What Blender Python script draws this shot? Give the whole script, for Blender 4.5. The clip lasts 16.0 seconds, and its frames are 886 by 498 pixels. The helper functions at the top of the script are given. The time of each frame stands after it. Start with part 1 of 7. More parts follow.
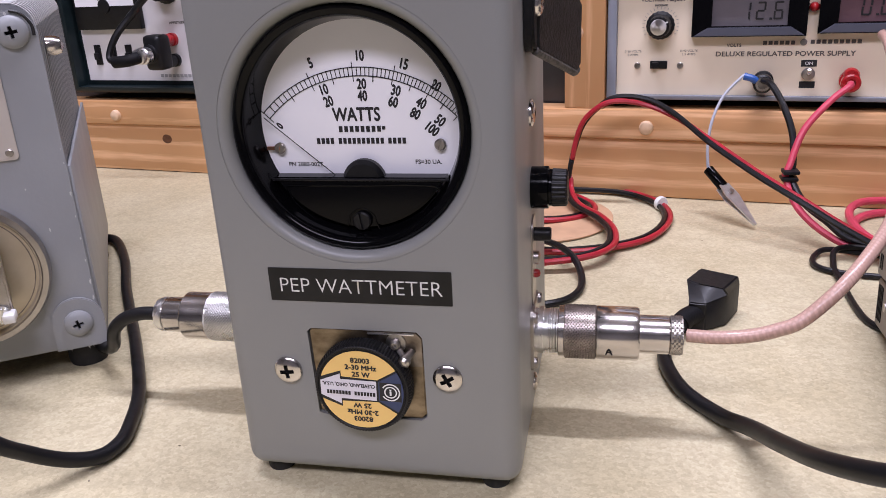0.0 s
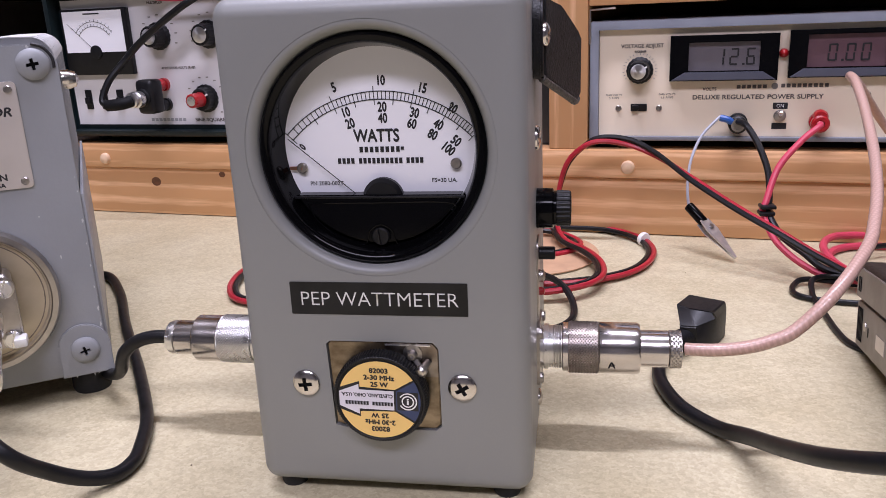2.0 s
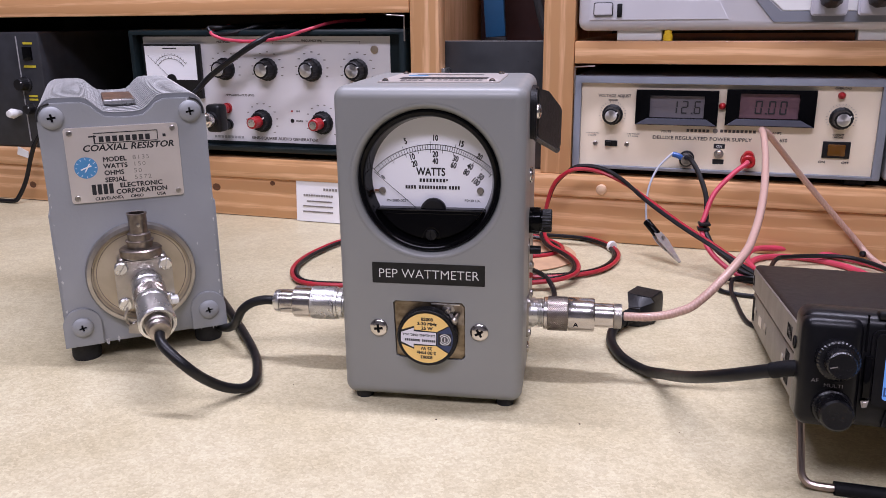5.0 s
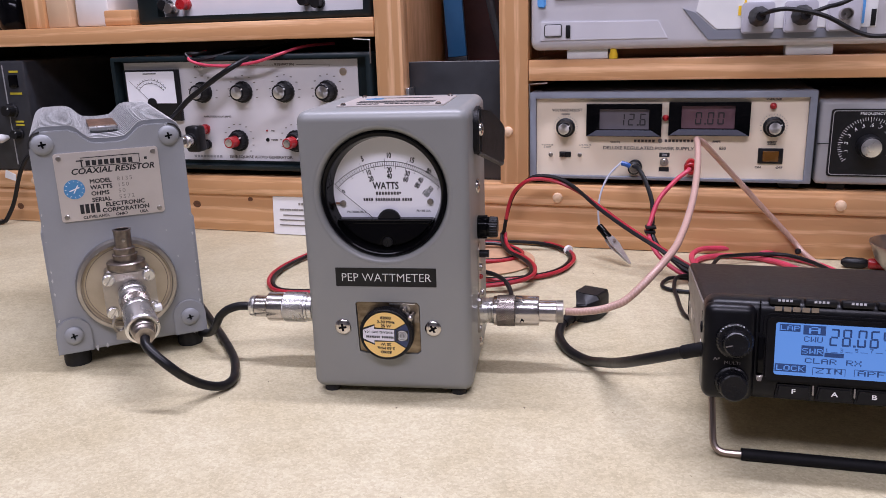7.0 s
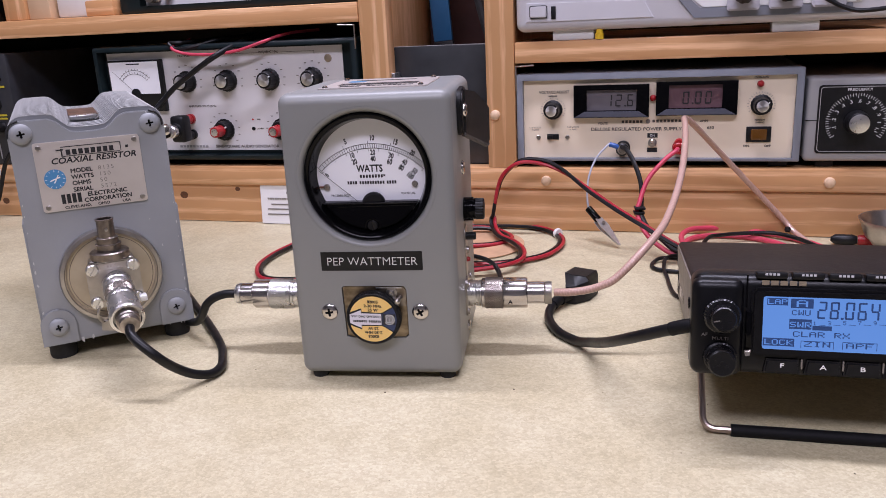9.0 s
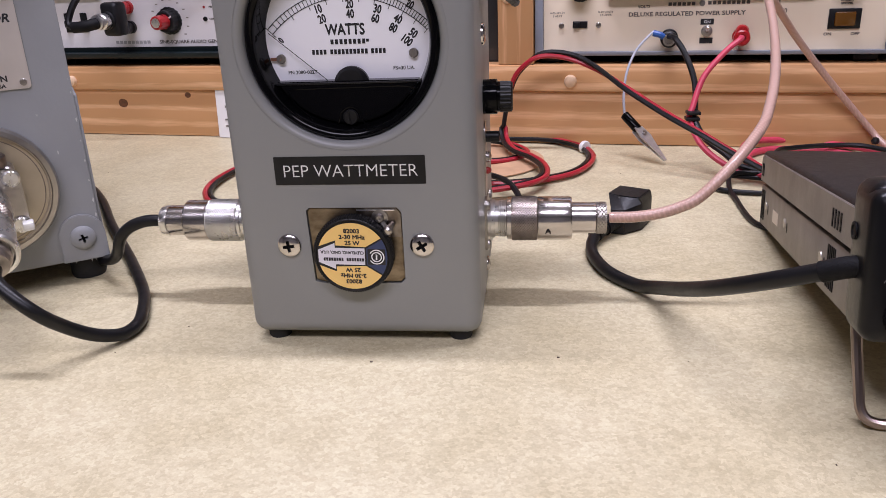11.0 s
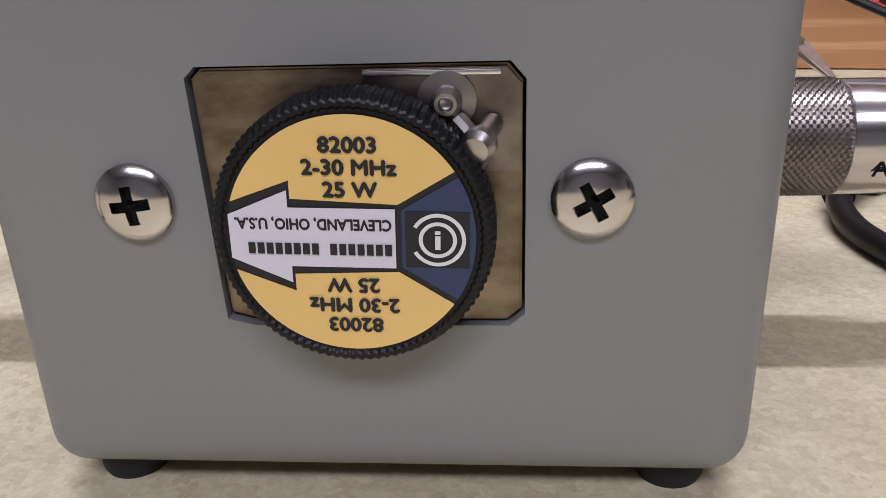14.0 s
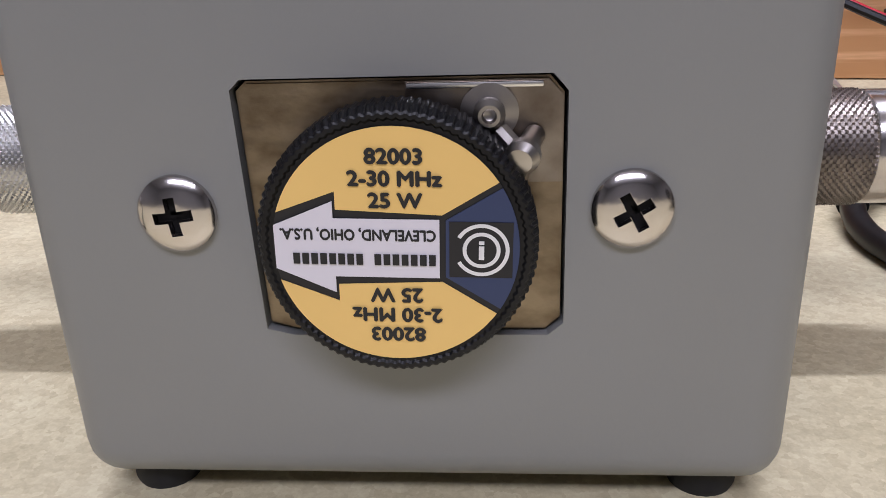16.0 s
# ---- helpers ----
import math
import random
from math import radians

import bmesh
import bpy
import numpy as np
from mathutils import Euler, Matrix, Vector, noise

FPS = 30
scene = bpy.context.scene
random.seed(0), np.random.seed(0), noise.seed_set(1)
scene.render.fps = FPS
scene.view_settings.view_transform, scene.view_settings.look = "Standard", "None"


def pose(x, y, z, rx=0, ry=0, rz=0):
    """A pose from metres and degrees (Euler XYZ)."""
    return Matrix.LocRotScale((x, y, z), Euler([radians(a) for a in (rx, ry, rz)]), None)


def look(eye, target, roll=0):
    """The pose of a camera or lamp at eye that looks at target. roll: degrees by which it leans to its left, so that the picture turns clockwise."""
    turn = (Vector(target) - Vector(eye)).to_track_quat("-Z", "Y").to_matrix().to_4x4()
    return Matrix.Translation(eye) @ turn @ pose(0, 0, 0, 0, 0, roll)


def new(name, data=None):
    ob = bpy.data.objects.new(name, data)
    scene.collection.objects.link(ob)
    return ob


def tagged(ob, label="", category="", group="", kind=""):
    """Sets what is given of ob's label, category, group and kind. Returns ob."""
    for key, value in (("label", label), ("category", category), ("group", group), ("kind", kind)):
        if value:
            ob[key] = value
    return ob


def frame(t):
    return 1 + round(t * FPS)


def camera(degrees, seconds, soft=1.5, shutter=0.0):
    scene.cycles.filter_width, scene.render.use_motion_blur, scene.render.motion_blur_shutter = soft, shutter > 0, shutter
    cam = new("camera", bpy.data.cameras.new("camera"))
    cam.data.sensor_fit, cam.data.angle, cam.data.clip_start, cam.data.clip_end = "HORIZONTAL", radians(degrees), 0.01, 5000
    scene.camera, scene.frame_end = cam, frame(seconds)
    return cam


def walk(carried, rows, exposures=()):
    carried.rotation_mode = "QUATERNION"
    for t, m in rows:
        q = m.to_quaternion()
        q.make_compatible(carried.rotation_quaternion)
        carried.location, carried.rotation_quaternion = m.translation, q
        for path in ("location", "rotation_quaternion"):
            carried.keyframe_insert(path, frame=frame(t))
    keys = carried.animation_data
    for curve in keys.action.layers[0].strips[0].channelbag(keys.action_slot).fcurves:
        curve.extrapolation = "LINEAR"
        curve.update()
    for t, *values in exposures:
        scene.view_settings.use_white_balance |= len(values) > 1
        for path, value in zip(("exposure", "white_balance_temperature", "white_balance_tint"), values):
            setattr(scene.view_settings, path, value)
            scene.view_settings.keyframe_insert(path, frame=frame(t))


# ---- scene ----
cam = camera(58.0, 16.0, soft=0.65)
PATH = [  # seconds, eye, aim, roll
    (0, (0.0803, -0.2314, 0.1814), (-0.0005, 0.1347, 0.0419), -3.11),
    (0.5, (0.0785, -0.2438, 0.1760), (-0.0003, 0.1253, 0.0433), -3.03),
    (1, (0.0745, -0.2466, 0.1786), (-0.0007, 0.1261, 0.0545), -3.05),
    (1.5, (0.0773, -0.2540, 0.1736), (0.0070, 0.1223, 0.0577), -2.90),
    (2, (0.0678, -0.2516, 0.1736), (0.0017, 0.1260, 0.0593), -2.58),
    (2.5, (0.0678, -0.2491, 0.1727), (0.0032, 0.1288, 0.0586), -2.20),
    (3, (0.0661, -0.2505, 0.1738), (0.0012, 0.1274, 0.0599), -1.88),
    (3.5, (0.0668, -0.2500, 0.1740), (0.0022, 0.1277, 0.0593), -1.30),
    (4, (0.0643, -0.2898, 0.1919), (0.0000, 0.0879, 0.0768), -0.75),
    (4.2, (0.0665, -0.3353, 0.2009), (0.0044, 0.0429, 0.0863), -0.49),
    (6.3, (0.0975, -0.4450, 0.2189), (0.0393, -0.0641, 0.1116), -0.96),
    (6.5, (0.1023, -0.4533, 0.2196), (0.0458, -0.0721, 0.1128), -1.14),
    (7, (0.1018, -0.4575, 0.2244), (0.0470, -0.0757, 0.1186), -1.73),
    (7.5, (0.1073, -0.4530, 0.2228), (0.0536, -0.0714, 0.1157), -2.12),
    (8, (0.1070, -0.4547, 0.2208), (0.0539, -0.0735, 0.1119), -2.40),
    (10.3, (0.1056, -0.4480, 0.2022), (0.0546, -0.0700, 0.0830), -3.05),
    (10.5, (0.1047, -0.4249, 0.1887), (0.0538, -0.0481, 0.0645), -3.00),
    (11, (0.0743, -0.3097, 0.1642), (0.0298, 0.0612, 0.0213), -2.56),
    (11.5, (0.0630, -0.2303, 0.1463), (0.0260, 0.1344, -0.0137), -1.88),
    (12, (0.0513, -0.2063, 0.1451), (0.0163, 0.1523, -0.0286), -1.67),
    (12.5, (0.0450, -0.2011, 0.1428), (0.0072, 0.1544, -0.0367), -1.73),
    (13, (0.0409, -0.1735, 0.1304), (-0.0186, 0.1741, -0.0584), -2.77),
    (13.2, (0.0249, -0.1261, 0.0984), (-0.0112, 0.2317, -0.0767), -1.61),
    (13.3, (0.0226, -0.1189, 0.0920), (-0.0088, 0.2424, -0.0768), -1.25),
    (13.4, (0.0206, -0.1018, 0.0837), (-0.0097, 0.2609, -0.0823), -0.97),
    (13.5, (0.0199, -0.0979, 0.0798), (-0.0102, 0.2682, -0.0783), -1.73),
    (14, (0.0176, -0.0929, 0.0778), (-0.0119, 0.2767, -0.0722), -1.95),
    (14.5, (0.0207, -0.0933, 0.0787), (-0.0067, 0.2729, -0.0799), -1.73),
    (15, (0.0171, -0.0949, 0.0770), (-0.0085, 0.2747, -0.0738), -2.39),
    (15.5, (0.0102, -0.0965, 0.0783), (-0.0123, 0.2795, -0.0563), -1.83),
    (16, (0.0122, -0.0941, 0.0784), (-0.0157, 0.2774, -0.0673), -1.98),
]
walk(cam, [(t, look(eye, aim, roll)) for t, eye, aim, roll in PATH], exposures=[(0, -0.09, 6120, 32), (4, -0.08, 6050, 33), (6.5, -0.20, 6030, 33), (8, -0.20, 6030, 33), (10.5, -0.18, 6200, 32), (11.5, -0.22, 6200, 30), (12.5, -0.27, 6080, 28), (13, -0.34, 6000, 27), (13.5, -0.42, 6000, 26), (14.2, -0.2, 6000, 26), (16, -0.14, 6000, 26)])

# world, lamps, exposure
world = bpy.data.worlds.new("world")
scene.world = world
world.use_nodes = True
world.node_tree.nodes["Background"].inputs[0].default_value = (0.9, 0.95, 1.0, 1)
world.node_tree.nodes["Background"].inputs[1].default_value = 0.0
scene.view_settings.exposure = 0.0


def unseen_lamp(x, y, z, length, width, watts, color, turn=0):
    data = bpy.data.lights.new("unseen_area_lamp", "AREA")
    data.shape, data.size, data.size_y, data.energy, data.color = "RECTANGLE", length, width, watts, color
    lamp = new("unseen_area_lamp", data)
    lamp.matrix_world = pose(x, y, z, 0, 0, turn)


# main lamp: unseen tube along the bench, placed to suit the shadows
unseen_lamp(0.02, 0.10, 1.4, 1.2, 0.05, 26.5, (0.90, 0.95, 1.0))
# added fill with no seen source, brightens the dial and front panels
unseen_lamp(0.0, -1.25, 1.55, 1.6, 0.4, 36, (0.92, 0.95, 1.0))


# materials
def mat(name, color, rough=0.5, metal=0.0, var=0.0, scale=40.0, bump=0.0, bump_scale=400.0, color2=None, coat=0.0, stretch=(1, 1, 1), spec=None, fine=0.0, fine_scale=900.0):
    m = bpy.data.materials.new(name)
    m.use_nodes = True
    nt = m.node_tree
    b = nt.nodes["Principled BSDF"]
    b.inputs["Base Color"].default_value = (*color, 1)
    b.inputs["Roughness"].default_value = rough
    b.inputs["Metallic"].default_value = metal
    b.inputs["Coat Weight"].default_value = coat
    if spec is not None:
        b.inputs["Specular IOR Level"].default_value = spec
    if not (var or bump or fine or color2):
        return m
    tc = nt.nodes.new("ShaderNodeTexCoord")
    mp = nt.nodes.new("ShaderNodeMapping")
    mp.inputs["Scale"].default_value = stretch
    nt.links.new(tc.outputs["Object"], mp.inputs[0])

    def tex(s, detail=6):
        n = nt.nodes.new("ShaderNodeTexNoise")
        n.inputs["Scale"].default_value, n.inputs["Detail"].default_value = s, detail
        nt.links.new(mp.outputs[0], n.inputs["Vector"])
        return n.outputs["Fac"]

    if var or color2:
        c2 = color2 or tuple(c * (1 - var) for c in color)
        c1 = color if color2 else tuple(min(1, c * (1 + var)) for c in color)
        ramp = nt.nodes.new("ShaderNodeValToRGB")
        ramp.color_ramp.elements[0].position, ramp.color_ramp.elements[1].position = 0.35, 0.65
        ramp.color_ramp.elements[0].color, ramp.color_ramp.elements[1].color = (*c2, 1), (*c1, 1)
        nt.links.new(tex(scale), ramp.inputs[0])
        out = ramp.outputs[0]
        if fine:
            mix = nt.nodes.new("ShaderNodeMix")
            mix.data_type, mix.blend_type = "RGBA", "OVERLAY"
            mix.inputs[0].default_value = fine
            nt.links.new(out, mix.inputs[6])
            nt.links.new(tex(fine_scale, 3), mix.inputs[7])
            out = mix.outputs[2]
        nt.links.new(out, b.inputs["Base Color"])
        rr = nt.nodes.new("ShaderNodeMapRange")
        rr.inputs[3].default_value, rr.inputs[4].default_value = max(0.02, rough - 0.08), min(1, rough + 0.1)
        nt.links.new(tex(scale * 2.3), rr.inputs[0])
        nt.links.new(rr.outputs[0], b.inputs["Roughness"])
    if bump:
        bn = nt.nodes.new("ShaderNodeBump")
        bn.inputs["Strength"].default_value, bn.inputs["Distance"].default_value = bump, 0.0005
        nt.links.new(tex(bump_scale), bn.inputs["Height"])
        nt.links.new(bn.outputs[0], b.inputs["Normal"])
    return m


def pine(name, along, light, dark, seed):
    """Varnished pine: long grain bands along one axis, with knots' swirl from a distorted wave."""
    m = bpy.data.materials.new(name)
    m.use_nodes = True
    nt = m.node_tree
    b = nt.nodes["Principled BSDF"]
    b.inputs["Roughness"].default_value = 0.42
    b.inputs["Coat Weight"].default_value = 0.15
    tc = nt.nodes.new("ShaderNodeTexCoord")
    info = nt.nodes.new("ShaderNodeObjectInfo")
    off = nt.nodes.new("ShaderNodeVectorMath")
    off.operation = "MULTIPLY_ADD"
    nt.links.new(info.outputs["Random"], off.inputs[0])
    off.inputs[1].default_value = (3.1, 1.7, 2.3)
    nt.links.new(tc.outputs["Object"], off.inputs[2])
    mp = nt.nodes.new("ShaderNodeMapping")
    s = [26.0, 26.0, 26.0]
    s["xyz".index(along)] = 1.6
    mp.inputs["Scale"].default_value = s
    mp.inputs["Location"].default_value = (seed, seed * 0.7, seed * 1.3)
    nt.links.new(off.outputs[0], mp.inputs[0])
    n1 = nt.nodes.new("ShaderNodeTexNoise")
    n1.inputs["Scale"].default_value, n1.inputs["Detail"].default_value, n1.inputs["Distortion"].default_value = 2.2, 4, 0.6
    n2 = nt.nodes.new("ShaderNodeTexNoise")
    n2.inputs["Scale"].default_value, n2.inputs["Detail"].default_value = 22, 6
    wv = nt.nodes.new("ShaderNodeTexWave")
    wv.bands_direction = "Z" if along == "x" else "X"
    wv.inputs["Scale"].default_value, wv.inputs["Distortion"].default_value, wv.inputs["Detail"].default_value = 0.9, 5.0, 3
    for n in (n1, n2, wv):
        nt.links.new(mp.outputs[0], n.inputs["Vector"])
    mx = nt.nodes.new("ShaderNodeMath")
    mx.operation = "MULTIPLY_ADD"
    nt.links.new(wv.outputs["Fac"], mx.inputs[0])
    mx.inputs[1].default_value = 0.45
    nt.links.new(n1.outputs["Fac"], mx.inputs[2])
    mx2 = nt.nodes.new("ShaderNodeMath")
    mx2.operation = "MULTIPLY_ADD"
    nt.links.new(n2.outputs["Fac"], mx2.inputs[0])
    mx2.inputs[1].default_value = 0.60
    nt.links.new(mx.outputs[0], mx2.inputs[2])
    ramp = nt.nodes.new("ShaderNodeValToRGB")
    e = ramp.color_ramp.elements
    e[0].position, e[1].position = 0.66, 1.16
    e[0].color, e[1].color = (*light, 1), (*dark, 1)
    nt.links.new(mx2.outputs[0], ramp.inputs[0])
    nt.links.new(ramp.outputs[0], b.inputs["Base Color"])
    bn = nt.nodes.new("ShaderNodeBump")
    bn.inputs["Strength"].default_value, bn.inputs["Distance"].default_value = 0.15, 0.0006
    nt.links.new(n2.outputs["Fac"], bn.inputs["Height"])
    nt.links.new(bn.outputs[0], b.inputs["Normal"])
    return m


def bench_top():
    """Cream laminate with a mottled, slightly greenish yellow print and pale flecks."""
    m = bpy.data.materials.new("bench_laminate")
    m.use_nodes = True
    nt = m.node_tree
    b = nt.nodes["Principled BSDF"]
    b.inputs["Roughness"].default_value = 0.5
    tc = nt.nodes.new("ShaderNodeTexCoord")

    def noise_fac(scale, detail, rough=0.6):
        n = nt.nodes.new("ShaderNodeTexNoise")
        n.inputs["Scale"].default_value, n.inputs["Detail"].default_value, n.inputs["Roughness"].default_value = scale, detail, rough
        nt.links.new(tc.outputs["Object"], n.inputs["Vector"])
        return n.outputs["Fac"]

    def ramp(fac, stops):
        r = nt.nodes.new("ShaderNodeValToRGB")
        for el, (p, c) in zip(r.color_ramp.elements, stops):
            el.position, el.color = p, (*c, 1)
        nt.links.new(fac, r.inputs[0])
        return r.outputs[0]

    def mix(kind, f, a, c):
        x = nt.nodes.new("ShaderNodeMix")
        x.data_type, x.blend_type = "RGBA", kind
        x.inputs[0].default_value = f
        nt.links.new(a, x.inputs[6])
        nt.links.new(c, x.inputs[7])
        return x.outputs[2]

    def chips(scale, warp):
        """Irregular print chips, each with a tone of its own."""
        n = nt.nodes.new("ShaderNodeTexNoise")
        n.inputs["Scale"].default_value, n.inputs["Detail"].default_value = scale * 1.4, 2
        nt.links.new(tc.outputs["Object"], n.inputs["Vector"])
        w = nt.nodes.new("ShaderNodeVectorMath")
        w.operation = "MULTIPLY_ADD"
        nt.links.new(n.outputs["Color"], w.inputs[0])
        w.inputs[1].default_value = (warp, warp, warp)
        nt.links.new(tc.outputs["Object"], w.inputs[2])
        v = nt.nodes.new("ShaderNodeTexVoronoi")
        v.inputs["Scale"].default_value = scale
        nt.links.new(w.outputs[0], v.inputs["Vector"])
        sep = nt.nodes.new("ShaderNodeSeparateColor")
        nt.links.new(v.outputs["Color"], sep.inputs[0])
        return sep.outputs[0]

    big = ramp(noise_fac(14, 4), ((0.35, (0.475, 0.418, 0.266)), (0.68, (0.552, 0.498, 0.338))))
    mid = ramp(noise_fac(90, 4, 0.62), ((0.36, (0.36, 0.33, 0.27)), (0.66, (0.70, 0.69, 0.67))))
    fleck = ramp(noise_fac(900, 3, 0.7), ((0.38, (0.30, 0.29, 0.26)), (0.64, (0.72, 0.72, 0.71))))
    chip = ramp(chips(620, 0.0016), ((0.05, (0.36, 0.34, 0.30)), (0.95, (0.66, 0.66, 0.66))))
    out = mix("OVERLAY", 0.17, mix("OVERLAY", 0.34, mix("OVERLAY", 0.16, big, mid), chip), fleck)
    nt.links.new(out, b.inputs["Base Color"])
    bn = nt.nodes.new("ShaderNodeBump")
    bn.inputs["Strength"].default_value, bn.inputs["Distance"].default_value = 0.1, 0.0003
    nt.links.new(noise_fac(300, 4), bn.inputs["Height"])
    nt.links.new(bn.outputs[0], b.inputs["Normal"])
    return m


def chipped(name, color, chip):
    """Old enamel, mottled, with small chips down to the pale primer."""
    m = mat(name, color, 0.45, 0, 0.05, 25, 0.15, 500)
    nt = m.node_tree
    b = nt.nodes["Principled BSDF"]
    src = b.inputs["Base Color"].links[0].from_socket
    tc = nt.nodes.new("ShaderNodeTexCoord")
    n = nt.nodes.new("ShaderNodeTexNoise")
    n.inputs["Scale"].default_value, n.inputs["Detail"].default_value, n.inputs["Roughness"].default_value = 70, 8, 0.75
    nt.links.new(tc.outputs["Object"], n.inputs["Vector"])
    r = nt.nodes.new("ShaderNodeValToRGB")
    r.color_ramp.elements[0].position, r.color_ramp.elements[1].position = 0.70, 0.715
    nt.links.new(n.outputs["Fac"], r.inputs[0])
    mx = nt.nodes.new("ShaderNodeMix")
    mx.data_type = "RGBA"
    nt.links.new(r.outputs[0], mx.inputs[0])
    nt.links.new(src, mx.inputs[6])
    mx.inputs[7].default_value = (*chip, 1)
    nt.links.new(mx.outputs[2], b.inputs["Base Color"])
    return m


def glow(name, color, strength, base=None):
    m = mat(name, base or color, 0.25)
    b = m.node_tree.nodes["Principled BSDF"]
    b.inputs["Emission Color"].default_value, b.inputs["Emission Strength"].default_value = (*color, 1), strength
    return m


def clear(name, tint=(1, 1, 1), rough=0.02):
    m = mat(name, tint, rough)
    b = m.node_tree.nodes["Principled BSDF"]
    b.inputs["Transmission Weight"].default_value, b.inputs["IOR"].default_value = 1.0, 1.15
    return m


M_BENCH = bench_top()
M_PINE_X = pine("pine_rail", "x", (0.86, 0.525, 0.285), (0.60, 0.315, 0.135), 1.3)
M_PINE_Z = pine("pine_post", "z", (0.86, 0.535, 0.30), (0.61, 0.33, 0.145), 4.7)
M_PEG = mat("birch_peg", (0.72, 0.50, 0.32), 0.5, 0, 0.1, 120)
M_KNOT = mat("knot", (0.13, 0.05, 0.02), 0.5, 0, 0.25, 300)
# brown board with the shelf cavity's shade put into its colour
M_SHADEDWOOD = mat("shaded_cavity_board", (0.055, 0.036, 0.024), 0.8, 0, 0.2, 20)
M_WALL = mat("plaster_wall", (0.36, 0.35, 0.34), 0.9, 0, 0.04, 5, 0.1, 60)
M_CEIL = mat("ceiling_tile", (0.62, 0.62, 0.62), 0.9, 0, 0.04, 8, 0.2, 80)
M_FLOOR = mat("concrete_floor", (0.30, 0.29, 0.27), 0.7, 0, 0.12, 6, 0.2, 60)
M_ENAMEL = mat("grey_enamel", (0.243, 0.248, 0.238), 0.38, 0, 0.025, 18, 0.05, 900)
M_OLDGREY = chipped("worn_grey_enamel", (0.275, 0.285, 0.293), (0.62, 0.64, 0.62))
M_CHROME = mat("nickel", (0.60, 0.565, 0.54), 0.17, 1.0, 0.08, 60, 0.05, 300)
M_NICKEL = mat("dull_nickel", (0.44, 0.41, 0.38), 0.33, 1.0, 0.15, 90, 0.1, 500)
M_KNURL = mat("knurled_nickel", (0.40, 0.355, 0.32), 0.34, 1.0, 0.2, 150)
M_DARKNICKEL = mat("dark_tarnished_nickel", (0.24, 0.205, 0.18), 0.33, 1.0, 0.25, 200)
M_SILVER = mat("silver_plate", (0.76, 0.75, 0.73), 0.28, 1.0, 0.1, 80, 0.05, 400)
M_TARNISH = mat("tarnished_brass_plate", (0.31, 0.25, 0.175), 0.42, 1.0, 0.0, 160, 0.25, 350, color2=(0.16, 0.12, 0.078), stretch=(1, 1, 1.6))
M_LEAF = mat("worn_nickel_leaf", (0.34, 0.30, 0.26), 0.36, 1.0, 0.0, 130, 0.15, 500, color2=(0.17, 0.135, 0.105))
M_GOLDDISC = mat("yellowed_silver", (0.55, 0.475, 0.345), 0.40, 0.45, 0.0, 45, 0.02, 300, color2=(0.44, 0.37, 0.26))
M_BLACKGLOSS = mat("gloss_black_bakelite", (0.002, 0.002, 0.0025), 0.10, spec=0.14)
M_BLACK = mat("black_plastic", (0.007, 0.007, 0.008), 0.4, 0, 0.2, 200, 0.08, 700, spec=0.3)
M_BLACKROUGH = mat("textured_black", (0.005, 0.005, 0.006), 0.6, 0, 0.2, 200, 0.4, 1500, spec=0.18)
M_RUBBER = mat("black_rubber", (0.010, 0.010, 0.011), 0.7, 0, 0.2, 200)
M_CABLE = mat("black_cable_jacket", (0.006, 0.006, 0.007), 0.38, 0, 0.15, 100, spec=0.3)
M_RED = mat("red_wire", (0.37, 0.014, 0.026), 0.34, 0, 0.12, 60)
M_PINK = mat("pinkish_red_wire", (0.55, 0.05, 0.09), 0.42, 0, 0.1, 60)
M_REDPLASTIC = mat("red_plastic", (0.36, 0.012, 0.014), 0.28, 0, 0.06, 80)
M_BLUEPLASTIC = mat("blue_plastic", (0.02, 0.09, 0.32), 0.4)
M_WHITEPLASTIC = mat("white_plastic", (0.74, 0.74, 0.72), 0.4, 0, 0.03, 40)
M_GREYWIRE = mat("grey_wire", (0.42, 0.44, 0.50), 0.45)
M_LEATHER = mat("black_leather", (0.005, 0.005, 0.006), 0.5, 0, 0.3, 300, 0.8, 900, spec=0.3)
M_LEATHEREDGE = mat("scuffed_leather_edge", (0.12, 0.11, 0.10), 0.7, 0, 0.4, 700, 0.6, 900)
M_LEATHERWORN = mat("worn_black_leather", (0.016, 0.016, 0.017), 0.45, 0, 0.35, 250, 0.8, 900, spec=0.35)
M_DIAL = mat("white_dial", (0.85, 0.85, 0.88), 0.5, 0, 0.015, 30)
M_INK = mat("black_ink", (0.012, 0.012, 0.014), 0.55)
M_TAPE = mat("black_label_tape", (0.010, 0.010, 0.010), 0.42, 0, 0.4, 60, 0.25, 160, spec=0.3)
M_WHITEINK = mat("white_lettering", (0.80, 0.80, 0.79), 0.5)
M_YELLOW = mat("yellow_label", (0.86, 0.57, 0.18), 0.42, 0, 0.02, 60)
M_NAVY = mat("navy_label", (0.028, 0.045, 0.115), 0.45)
M_LABELWHITE = mat("label_white", (0.72, 0.70, 0.76), 0.45)
M_ALU = mat("etched_aluminium", (0.66, 0.61, 0.57), 0.45, 0.7, 0.05, 40, 0.1, 900)
M_STAMP = mat("faint_stamping", (0.27, 0.25, 0.23), 0.5, 0.6)
M_PRINT = mat("dark_panel_print", (0.095, 0.080, 0.072), 0.5)
M_RACK = mat("dull_black_panel", (0.022, 0.023, 0.027), 0.5, 0, 0.2, 60, 0.2, 900)
M_SKYBLUE = mat("sky_blue_enamel", (0.06, 0.24, 0.46), 0.4)
